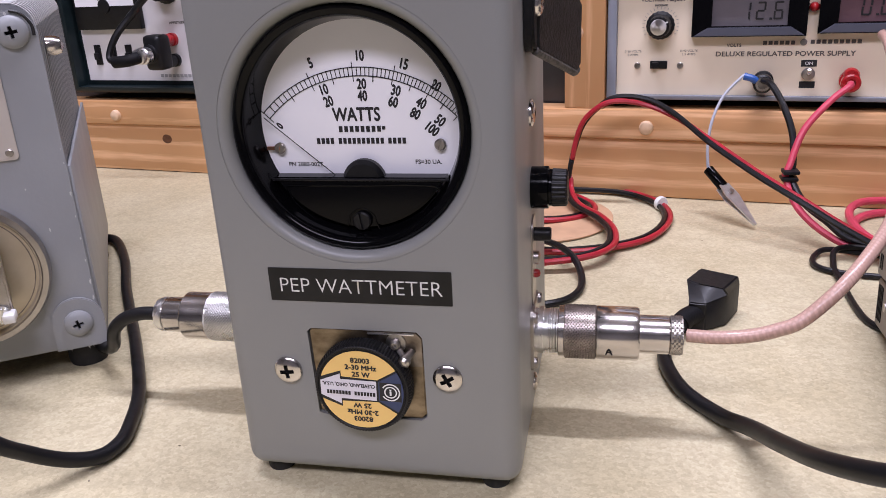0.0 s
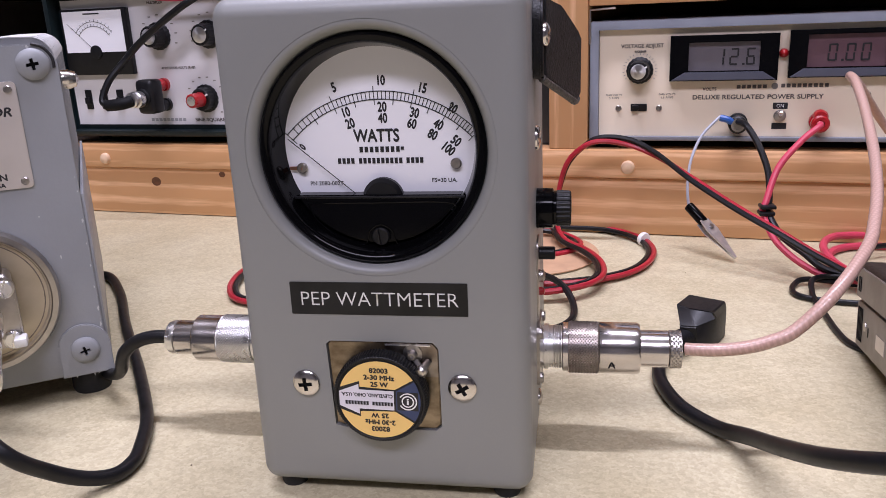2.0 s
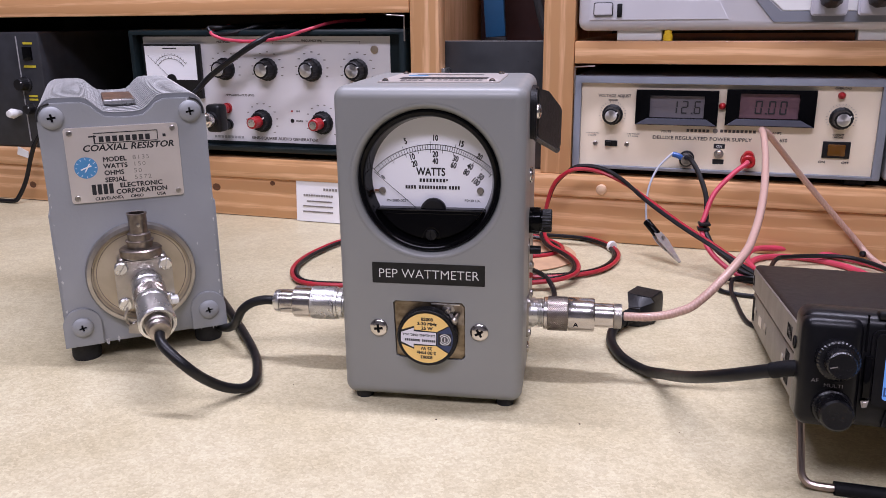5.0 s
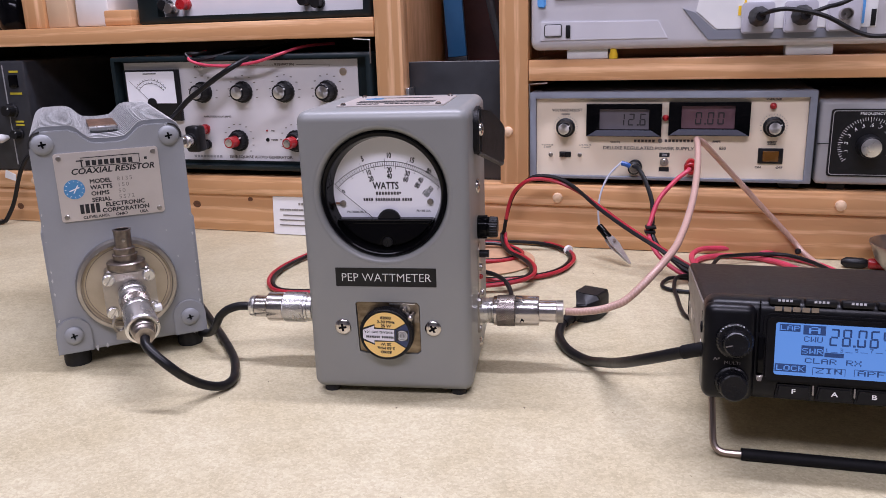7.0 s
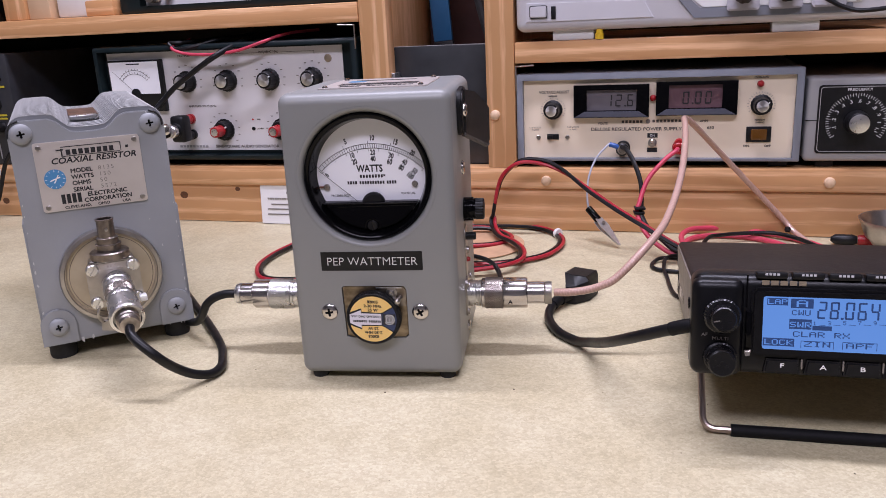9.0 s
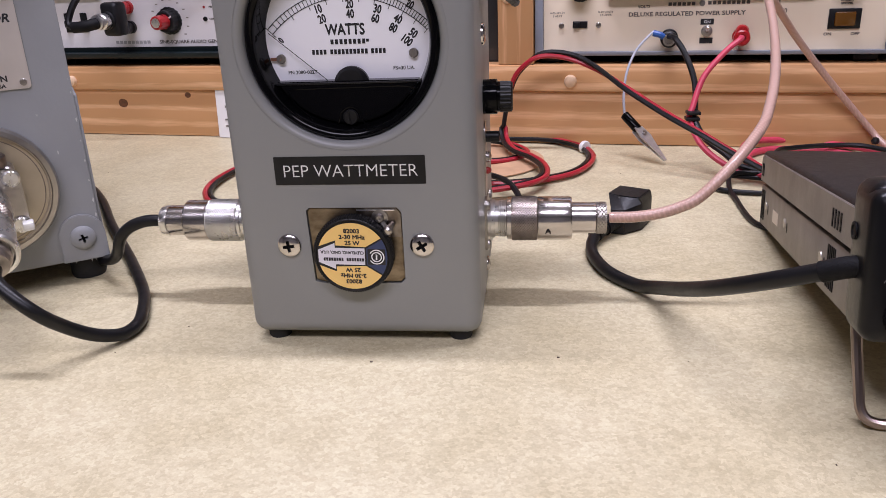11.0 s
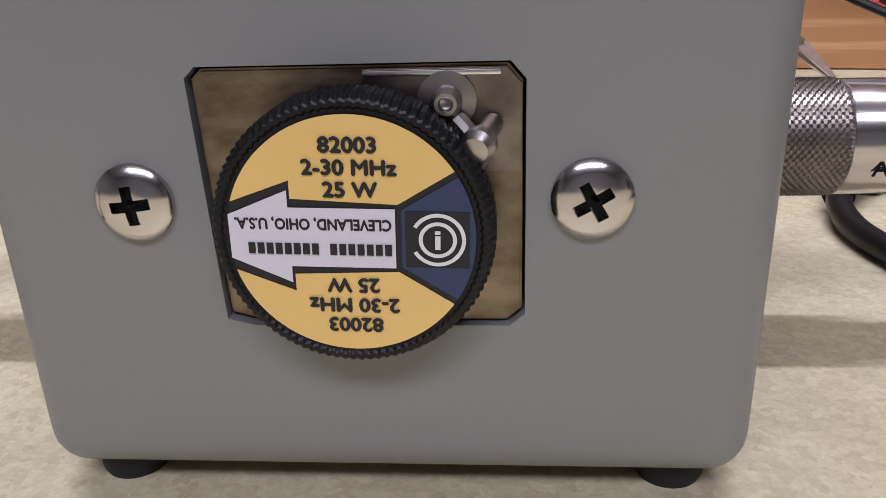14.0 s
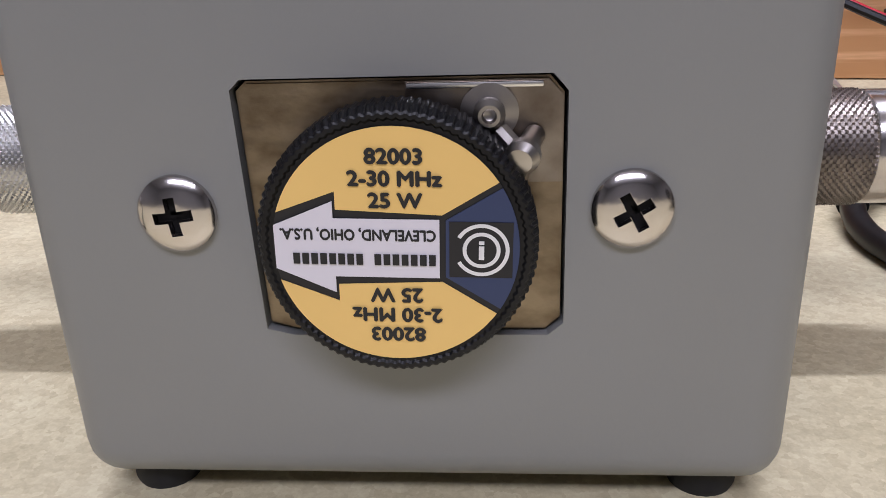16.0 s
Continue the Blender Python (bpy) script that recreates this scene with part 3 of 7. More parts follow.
# the wattmeter: local x right, y back, z up
def wattmeter():
    w = thing("wattmeter", pose(0, 0, 0), "grey enamelled wattmeter with a round dial and a plug-in element", "wattmeter")
    D = 0.112
    cx, cz, R = 0.0004, 0.1300, 0.0390
    hole_r = R + 0.0034
    shell = box(-0.0502, 0.0524, 0, D, 0.0040, 0.1805, 0.0064, 6)
    hole = moved(disc(hole_r, 0.05, 0, 96), Matrix.Translation((cx, 0.03, cz)) @ FRONT)
    ph = prism([(-0.0188, 0.0302), (-0.0152, 0.0293), (0.0185, 0.0293), (0.0205, 0.031), (0.0205, 0.0612), (0.0187, 0.0633), (-0.0185, 0.0633), (-0.0199, 0.062)], 0.014)
    moved(ph, Matrix.Translation((0, 0.012, 0)) @ FRONT)
    shell = cut(shell, hole, ph)
    part("case", shell, M_ENAMEL, w, "grey enamel", None, 40)
    part("hole_lip", lathe([(hole_r + 0.0002, -0.030), (hole_r + 0.0002, -0.0004), (hole_r - 0.0002, -0.0001), (R + 0.0017, -0.0006), (R + 0.0006, -0.0016), (R - 0.0002, -0.0034), (R - 0.0003, -0.030)], 96), M_ENAMEL, w, "rounded enamelled edge of the meter hole", Matrix.Translation((cx, 0, cz)) @ FRONT, 60)
    for fx in (-0.0405, 0.0425):
        for fy in (0.0095, D - 0.0125):
            part("foot", lathe([(0.0048, 0), (0.0052, 0.0010), (0.0052, 0.0060)], 24), M_RUBBER, w, "black rubber", Matrix.Translation((fx, fy, 0.0)))
    # round meter
    meter = part("meter", moved(lathe([(0.0386, -0.02), (0.0386, 0.0038), (0.0382, 0.0053), (0.0374, 0.0060), (0.0360, 0.0056), (0.0352, 0.0045), (0.0348, 0.0030), (0.0330, -0.0085), (0.0326, -0.0085), (0.0326, -0.02)], 96), Matrix.Translation((cx, 0.0078, cz)) @ FRONT), M_BLACKGLOSS, w, "glossy black bezel", None, 50)
    yd = 0.0140
    zb = 0.1135
    a0 = math.degrees(math.asin((zb - 0.006 - cz) / 0.0335))
    part("dial", onface(moved(prism(arc(cx, cz, 0.0335, a0, 180 - a0, 60), 0.0006), pose(0, 0, 0)), yd + 0.0006), M_DIAL, meter, "white dial")
    # scale: two arcs with ticks, centre below the dial
    sx, sz, r1, r2, half = 0.0016, 0.1022, 0.0464, 0.0437, 46.0
    bm = bmesh.new()
    for r in (r1, r2):
        for i in range(72):
            a = radians(90 + half - 2 * half * (i + 0.5) / 72)
            add(bm, box(-0.5 * r * 2 * radians(half) / 72 * 1.04, 0.5 * r * 2 * radians(half) / 72 * 1.04, -0.00015, 0.00015, 0, 0.0001), pose(sx + r * math.cos(a), sz + r * math.sin(a), 0, 0, 0, math.degrees(a) - 90))
    scale_at = lambda v: 90 + half - 2 * half * v
    ticks = [i / 50 for i in range(51)]
    for i, v in enumerate(ticks):
        f = v ** 0.8 * 0.96 + 0.04 * v
        a = radians(scale_at(f))
        rm, ln = ((r1 + r2) / 2, r1 - r2)
        if i % 10 == 0:
            rm, ln = (r1 + r2) / 2, (r1 - r2) + 0.0036
        elif i % 5 == 0:
            rm, ln = (r1 + r2) / 2 - 0.0009, (r1 - r2) + 0.0018
        add(bm, box(-0.00013, 0.00013, -ln / 2, ln / 2, 0, 0.0001), pose(sx + rm * math.cos(a), sz + rm * math.sin(a), 0, 0, 0, math.degrees(a) - 90))
    part("scale", onface(bm, yd - 0.0001), M_INK, meter, "printed scale", None, 0)
    bm = bmesh.new()
    for s, x, z, h, turn in (("5", -0.0138, 0.1503, 0.0031, 17), ("10", 0.0026, 0.1522, 0.0031, 0), ("15", 0.0168, 0.1493, 0.0031, -15), ("20", 0.0268, 0.1424, 0.0029, -32),
                             ("10", -0.0103, 0.1418, 0.0031, 15), ("20", 0.0026, 0.1434, 0.0031, 0), ("30", 0.0137, 0.1411, 0.0031, -14), ("40", 0.0217, 0.1370, 0.0031, -28), ("50", 0.0275, 0.1314, 0.0031, -38),
                             ("20", -0.0090, 0.1380, 0.0031, 15), ("40", 0.0026, 0.1396, 0.0031, 0), ("60", 0.0126, 0.1375, 0.0031, -14), ("80", 0.0196, 0.1337, 0.0031, -28), ("100", 0.0247, 0.1288, 0.0031, -40),
                             ("0", -0.0267, 0.1302, 0.0024, 48), ("WATTS", 0.0, 0.1337, 0.0042, 0)):
        add(bm, letters(s, h, x, z, "CENTER", 0.00020, turn, 0.70 if s != "WATTS" else 0.78))
    for s, x, z, h in (("PN 2080-002T", -0.0190, 0.1172, 0.0014), ("FS=30 UA.", 0.0230, 0.1180, 0.0014)):
        add(bm, letters(s, h, x, z, "CENTER", 0.00003))
    part("lettering", onface(bm, yd - 0.0001), M_INK, meter, "black printed numerals", None, 0)
    part("print_bar", onface(bars([(-0.0002 + i * 0.00185 - 0.0055, 0.1289, 0.0012, 0.0019) for i in range(8)] + [(0.0088, 0.1292, 0.0011, 0.0011)] +
                                  [(-0.0137 + i * 0.00158, 0.1250, 0.0011, 0.0019) for i in range(4)] + [(-0.0062 + i * 0.00158, 0.1250, 0.0011, 0.0019) for i in range(10)] + [(0.0106 + i * 0.00158, 0.1250, 0.0011, 0.0019) for i in range(4)]), yd - 0.0001), M_INK, meter, "maker's mark as plain bars", None, 0)
    # needle
    tip, root = Vector((-0.0311, 0.1333)), Vector((-0.0058, 0.1118))
    d = tip - root
    part("needle", onface(moved(box(0, d.length, -0.00013, 0.00013, 0, 0.0002), pose(root.x, root.y, 0.002, 0, 0, math.degrees(math.atan2(d.y, d.x)))), yd), M_INK, meter, "thin black needle", None, 0)
    part("hub_cover", moved(lathe([(0.0072, 0), (0.0072, 0.002), (0.006, 0.0035), (0, 0.004)], 40), Matrix.Translation((0.0016, yd - 0.0008, 0.1122)) @ FRONT), M_BLACK, meter)
    for px, pz in ((-0.0272, 0.1228), (0.0273, 0.1238)):
        slotted(0.0019, 0.0012, meter, Matrix.Translation((px, yd - 0.0004, pz)) @ FRONT, M_NICKEL, 70)
    part("needle_stop", onface(moved(box(-0.0045, 0, -0.0006, 0.0006, 0, 0.0005), pose(-0.0272, 0.1228, 0.0006)), yd), mat("copper_stop", (0.6, 0.3, 0.2), 0.3, 1.0), meter)
    # lower cover with its raised rim and adjuster
    yl = 0.0085
    lo = arc(cx, cz, 0.0330, 180 + 29, 360 - 29, 40)
    cover = prism(lo, 0.008, 0.0007)
    part("lower_cover", onface(cover, yl + 0.008), M_BLACKGLOSS, meter, "black bakelite cover", None, 50)
    part("lip", onface(box(-0.0293, 0.0305, zb - 0.0006, zb + 0.0002, 0.0, 0.0014, 0.0003), yl + 0.001), M_BLACK, meter)
    rim = [(-0.0245, 0.1112), (-0.0225, 0.1060), (-0.0175, 0.1010), (-0.0118, 0.0975), (-0.0058, 0.0962), (-0.0040, 0.0985), (-0.0030, 0.1015), (0.0008, 0.1036), (0.0046, 0.1015), (0.0056, 0.0985), (0.0074, 0.0962), (0.0134, 0.0975), (0.0191, 0.1010), (0.0241, 0.1060), (0.0261, 0.1112), (0.0008, 0.1114), (-0.0245, 0.1112)]
    part("raised_rim", tube([(x, yl, z) for x, z in rim], 0.00032, 6, 5), M_BLACKGLOSS, meter)
    adj = cut(disc(0.0031, 0.0016, 0.0004, 28), box(-0.0005, 0.0005, -0.004, 0.004, 0.0008, 0.004))
    part("zero_adjuster", adj, M_BLACK, meter, "", Matrix.Translation((0.0009, yl - 0.0002, 0.0996)) @ FRONT @ pose(0, 0, 0, 0, 0, 8))
    # printed tape label
    tape = part("name_label", onface(prism(rrect(-0.0312, 0.0315, 0.0734, 0.0853, 0.0003, 2), 0.00022), 0.0), M_TAPE, w, "black tape label")
    part("lettering", onface(letters("PEP WATTMETER", 0.0051, 0.0003, 0.0793, "CENTER", -0.00007, 0, 0.99), -0.00026), M_LABELINK, tape, "white capitals", None, 0)
    # front screws
    for sx_, turn in ((-0.0285, 6), (0.0285, 30)):
        phillips(0.0051, 0.0021, 0, w, Matrix.Translation((sx_, 0, 0.0467)) @ FRONT, M_CHROME, turn, k=1.35)
    # element socket plate
    plate = part("socket_plate", onface(prism([(-0.0185, 0.0307), (-0.0148, 0.0296), (0.0182, 0.0296), (0.0201, 0.0314), (0.0201, 0.0609), (0.0184, 0.0629), (-0.0182, 0.0629), (-0.0195, 0.0617)], 0.004, 0.0003), 0.005), M_TARNISH, w, "tarnished metal plate")
    part("spring_plate", onface(prism([(0.0012, 0.0500), (0.0200, 0.0500), (0.0200, 0.0606), (0.0182, 0.0626), (0.0012, 0.0626)], 0.0004, 0.0001), 0.001), M_LEAF, plate, "worn brown nickel leaf")
    part("leaf_edge", onface(box(0.0014, 0.0176, 0.0617, 0.0624, 0.0004, 0.0009, 0.0002), 0.001), M_SILVER, plate, "bright silver strip along the top edge")
    part("rivet", lathe([(0.0035, 0), (0.0035, 0.0006), (0.0019, 0.0008), (0.0019, 0.0022), (0.0013, 0.003), (0.0009, 0.003), (0.0007, 0.0022), (0, 0.0018)], 28), M_NICKEL, plate, "", Matrix.Translation((0.0112, 0.0007, 0.0588)) @ FRONT)
    part("catch_pin", lathe([(0.0013, 0), (0.0014, 0.004), (0.0020, 0.0044), (0.0021, 0.0056), (0.0015, 0.0066), (0, 0.0070)], 24), M_NICKEL, plate, "", Matrix.Translation((0.0166, 0.0004, 0.0560)) @ pose(0, 0, 0, 105, 0, -18))
    part("catch_arm", tube([(0.0125, -0.0008, 0.0568), (0.0140, -0.002, 0.0553), (0.0152, -0.0028, 0.0535), (0.0146, -0.002, 0.0515)], 0.0011, 8, 5), M_NICKEL, plate)
    # plug-in element
    kx, kz, yf = 0.0, 0.0443, -0.0067
    slug = part("element", moved(lathe([(0.0158, -0.004), (0.0158, 0.0004), (0.0170, 0.0008), (0.0170, 0.0048), (0.0165, 0.0055), (0.0164, 0.0062), (0.0161, 0.0064), (0.0156, 0.0064), (0.0153, 0.0061), (0, 0.0061)], 384, -0.012, 96), Matrix.Translation((kx, yf + 0.0063, kz)) @ FRONT), M_BLACK, w, "round knurled black plug-in element", None, 30)
    tilt = 1.5
    face = Matrix.Translation((kx, yf + 0.0063 - 0.0062, kz)) @ FRONT @ pose(0, 0, 0, 0, 0, -tilt) @ Matrix.Diagonal((1.05, 1.05, 1, 1))

    def lab(name, bm, material, h, label=""):
        return part(name, bm, material, slug, label, face @ Matrix.Translation((0, 0, h)), 0)

    rl = 0.01395
    lab("backing", prism(arc(0, 0, rl, 0, 360, 64)[:-1], 0.0001), M_INK, 0.00005, "black label ground")
    up = math.degrees(math.acos(0.0114 / rl))
    top = arc(0, 0, rl, up - 1, 180 - 17, 30) + [(-0.0066, 0.0066), (-0.0066, 0.0045), (0.0053, 0.0040)]
    lab("colour_field", prism(top, 0.0001), M_YELLOW, 0.0002, "yellow label")
    lab("colour_field", prism([(x, -y) for x, y in top][::-1], 0.0001), M_YELLOW, 0.0002, "yellow label")
    navy = [(0.0057, 0.0034)] + arc(0, 0, rl, up - 4, -(up - 4), 20) + [(0.0057, -0.0034)]
    lab("colour_field", prism(navy[::-1], 0.0001), M_NAVY, 0.0002, "navy label")
    lab("arrow", prism([(0.0050, 0.0035), (0.0050, -0.0035), (-0.0069, -0.0035), (-0.0069, -0.0055), (-0.0137, -0.0026), (-0.0137, 0.0026), (-0.0069, 0.0055), (-0.0069, 0.0035)], 0.0001), M_LABELWHITE, 0.0003, "white arrow")
    lab("mark_ground", prism([(0.0061, -0.0033), (0.0132, -0.0033), (0.0132, 0.0033), (0.0061, 0.0033)], 0.0001), M_INK, 0.0003)
    ring = bmesh.new()
    for r, a, b in ((0.0029, -150, 150), (0.0019, 0, 360)):
        n = 40
        inner, outer = arc(0.0097, 0, r - 0.00022, a, b, n), arc(0.0097, 0, r + 0.00022, a, b, n)
        vi, vo = [ring.verts.new((x, y, 0)) for x, y in inner], [ring.verts.new((x, y, 0)) for x, y in outer]
        for i in range(n):
            ring.faces.new((vi[i], vo[i], vo[i + 1], vi[i + 1]))
    add(ring, bars([(0.0097, -0.0003, 0.0006, 0.0016), (0.0097, 0.0009, 0.0006, 0.0004)]))
    lab("mark", ring, M_WHITEINK, 0.00045, "white ring mark")
    bm = bmesh.new()
    for flip in (0, 180):
        for s, y, h in (("82003", 0.0107, 0.00165), ("2-30 MHz", 0.0082, 0.00165), ("25 W", 0.0057, 0.00165)):
            add(bm, letters(s, h, 0.0001, y if not flip else -y, "CENTER", 0.00010, flip, 1.08))
    lab("lettering", bm, M_INK, 0.00045, "black print")
    bm = bmesh.new()
    add(bm, letters("CLEVELAND, OHIO, U.S.A.", 0.00125, -0.0042, 0.0016, "CENTER", 0.00007, 180, 0.84))
    lab("lettering", bm, M_INK, 0.00045, "black print")
    lab("print_bar", bars([(0.0042 - i * 0.00103, -0.0013, 0.00075, 0.0013) for i in range(7)] + [(0.0042 - i * 0.00103, -0.0013, 0.00075, 0.0013) for i in range(8, 16)]), M_INK, 0.00045, "maker's name as plain bars")
    # right side fittings
    xs, yc = 0.0524, 0.049
    TO_SIDE = Matrix(((0, 0, 1, 0), (1, 0, 0, 0), (0, 1, 0, 0), (0, 0, 0, 1)))
    strap_outline = arc(0.0370, 0.1690, 0.0076, 90, 180, 8) + arc(0.0370, 0.1565, 0.0076, 180, 270, 8) + [(0.0520, 0.1480), (0.0520, 0.1775)]
    strap = part("handle", moved(prism(strap_outline, 0.0034, 0.0009), Matrix.Translation((xs + 0.0002, 0, 0)) @ TO_SIDE), M_LEATHER, w, "black leather strap handle")
    fold = pose(xs + 0.0014, 0.0395, 0, 0, 0, -19) @ TO_SIDE
    flap = prism([(0, 0.1492), (0.0295, 0.1390), (0.0345, 0.1372), (0.0385, 0.1395), (0.0392, 0.1610), (0.0350, 0.1645), (0.0180, 0.1735), (0, 0.1768)], 0.0030, 0.0008)
    part("flap", moved(flap, fold), M_LEATHERWORN, strap, "folded stiff leather flap")
    part("scuffed_edge", moved(tube([(0.000, 0.1491, 0.0016), (0.0150, 0.1439, 0.0016), (0.0295, 0.1389, 0.0016), (0.0345, 0.1371, 0.0016), (0.0372, 0.1378, 0.0016)], 0.0015, 8, 5), fold), M_LEATHEREDGE, strap, "grey scuffed cut edge")
    phillips(0.0042, 0.0026, 0, w, Matrix.Translation((xs + 0.0036, 0.0375, 0.1642)) @ RIGHT, M_CHROME, 10)
    phillips(0.0048, 0.0020, 0, w, Matrix.Translation((xs, 0.049, 0.1265)) @ RIGHT, M_CHROME, 10)
    phillips(0.0036, 0.0016, 0, w, Matrix.Translation((xs, 0.052, 0.0175)) @ RIGHT, M_CHROME, 10)
    fuse = part("cap_knob", lathe([(0.0078, 0), (0.0078, 0.0062), (0.0068, 0.0066), (0.0068, 0.0076)], 40), M_BLACKGLOSS, w, "ribbed black screw cap", Matrix.Translation((xs, 0.052, 0.0985)) @ RIGHT)
    part("grip", lathe([(0.0068, 0.0076), (0.0070, 0.0078), (0.0068, 0.0126), (0.0060, 0.0132), (0, 0.0133)], 96, -0.05, 24), M_BLACK, fuse, "ribbed grip", None, 20)
    part("slide_plate", moved(prism(rrect(-0.0065, 0.0065, -0.024, 0.012, 0.005, 6), 0.0006), Matrix.Translation((xs, 0.053, 0.075)) @ Matrix(((0, 0, 1, 0), (1, 0, 0, 0), (0, 1, 0, 0), (0, 0, 0, 1)))), M_NICKEL, w, "bare metal plate")
    part("button", lathe([(0.0026, 0), (0.0026, 0.0066), (0.0022, 0.007), (0, 0.007)], 20), M_BLACK, w, "black push button", Matrix.Translation((xs, 0.053, 0.0800)) @ RIGHT)
    part("lamp_bezel", lathe([(0.0026, 0), (0.0026, 0.0022), (0.0012, 0.0030), (0, 0.003)], 20), M_NICKEL, w, "", Matrix.Translation((xs, 0.053, 0.0705)) @ RIGHT)
    part("indicator", lathe([(0.0017, 0), (0.0017, 0.0016), (0.0012, 0.0026), (0, 0.0030)], 20), M_REDPLASTIC, w, "small red indicator", Matrix.Translation((xs, 0.053, 0.0640)) @ RIGHT)
    part("flange", moved(prism(rrect(-0.0125, 0.0125, -0.0125, 0.0125, 0.003, 4), 0.0012, 0.0002), Matrix.Translation((xs, 0.052, 0.0405)) @ Matrix(((0, 0, 1, 0), (1, 0, 0, 0), (0, 1, 0, 0), (0, 0, 0, 1)))), M_NICKEL, w)
    for dy in (-0.0095, 0.0095):
        for dz in (-0.0095, 0.0095):
            slotted(0.0022, 0.0014, w, Matrix.Translation((xs + 0.0012, 0.052 + dy, 0.0405 + dz)) @ RIGHT, M_NICKEL, 30)
    # left side cap, top plate
    part("cap_knob", lathe([(0.0078, 0), (0.0078, 0.0062), (0.0070, 0.0066), (0.0068, 0.010), (0, 0.0105)], 40), M_BLACKGLOSS, w, "", Matrix.Translation((-0.0502, 0.060, 0.0985)) @ LEFT)
    top_plate = part("top_plate", moved(prism(rrect(-0.031, 0.036, 0.022, 0.090, 0.003, 4), 0.0008, 0.0002), Matrix.Translation((0, 0, 0.1805))), M_ALU, w, "aluminium instruction plate")
    for px in (-0.027, 0.032):
        for py in (0.027, 0.085):
            part("rivet", lathe([(0.0018, 0), (0.0016, 0.0009), (0.0008, 0.0015), (0, 0.0016)], 16), M_CHROME, top_plate, "", Matrix.Translation((px, py, 0.1812)))
    part("print_bar", moved(bars([(-0.018 + i * 0.0035, 0.032, 0.0026, 0.006) for i in range(4)] + [(-0.001 + i * 0.0032, 0.033, 0.0024, 0.0045) for i in range(9)] + [(0.0025, 0.041 + i * 0.004, 0.05, 0.0012) for i in range(4)]
                                 + [(0.002, 0.075, 0.04, 0.004)]), Matrix.Translation((0, 0, 0.18135))), M_INK, top_plate, "unreadable black print", None, 0)
    part("mark", moved(disc(0.006, 0.0001, 0, 24), Matrix.Translation((-0.016, 0.068, 0.18135))), M_SKYBLUE, top_plate, "round blue mark")
    return w


wattmeter()


# coaxial connectors on the wattmeter's sides (axis along x)
def connector(name, label, m, tail):
    c = thing(name, m, label, "connector", "connectors on the wattmeter")
    part("socket", lathe([(0.0092, 0), (0.0092, 0.0033), (0.0087, 0.0034), (0.0087, 0.0048), (0.0092, 0.0049), (0.0092, 0.0066), (0.0085, 0.0067), (0.0085, 0.0085)], 48), M_SILVER, c, "bright nickel barrel")
    part("thread", lathe([(0.0085, 0.0086)] + [(r, 0.0086 + 0.00045 * i) for i, r in enumerate((0.0089, 0.0085) * 4)] + [(0.0085, 0.0124)], 48), M_SILVER, c)
    if tail:
        part("collar", lathe([(0.0094, 0.0124), (0.0097, 0.0128), (0.0097, 0.0150), (0.0091, 0.0153), (0.0091, 0.0160), (0.0100, 0.0163), (0.0100, 0.0178)], 48), M_SILVER, c, "bright ring")
        part("coupling", moved(knurl(0.0103, 0.0152, 50, 13, 0.00030), Matrix.Translation((0, 0, 0.0180))), M_SILVER, c, "finely knurled coupling nut", None, 20)
        part("barrel", lathe([(0.0098, 0.0333), (0.0101, 0.0337), (0.0101, 0.0443), (0.0096, 0.0450), (0.0077, 0.0452)], 48), M_CHROME, c, "smooth bright barrel")
        part("sleeve", lathe([(0.0075, 0.0453), (0.0075, 0.0540), (0.0072, 0.0543)], 40), M_CHROME, c)
        part("clamp_nut", lathe([(0.0070, 0.0544), (0.0075, 0.0547), (0.0075, 0.0562), (0.0068, 0.0583), (0.0056, 0.0590), (0.0035, 0.0591)], 48), M_SILVER, c, "rounded clamp nut")
        return c
    part("collar", lathe([(0.0096, 0.0122), (0.0099, 0.0126), (0.0099, 0.0145)], 48), M_CHROME, c)
    part("coupling", moved(knurl(0.0103, 0.0119, 44, 10, 0.00040), Matrix.Translation((0, 0, 0.0146))), M_KNURL, c, "diamond-knurled coupling nut", None, 20)
    part("barrel", lathe([(0.0100, 0.0266), (0.0103, 0.0271), (0.0103, 0.0416), (0.0098, 0.0426), (0.0077, 0.0426)], 48), M_CHROME, c, "smooth bright barrel")
    part("sleeve", lathe([(0.0074, 0.0427), (0.0074, 0.0535), (0.0070, 0.0539)], 40), M_CHROME, c)
    part("clamp_nut", moved(knurl(0.0074, 0.0046, 22, 3, 0.00025), Matrix.Translation((0, 0, 0.0540))), M_NICKEL, c, "knurled clamp nut", None, 20)
    part("stamped_letter", moved(letters("A", 0.0028, 0, 0, "CENTER", 0.0001), Matrix.Translation((0.003, -0.0101, 0.0315)) @ Matrix(((0, -1, 0, 0), (0, 0, -1, 0), (1, 0, 0, 0), (0, 0, 0, 1)))), M_BLACKROUGH, c, "", None, 0)
    return c


connector("coaxial_connector", "nickel coaxial connector with a knurled nut, screwed to the wattmeter", pose(0.0500, 0.052, 0.0405, 0, 90, 0), False)
connector("coaxial_connector", "nickel coaxial connector on the wattmeter with black cable", pose(-0.0505, 0.052, 0.0405, 0, -90, 0), True)


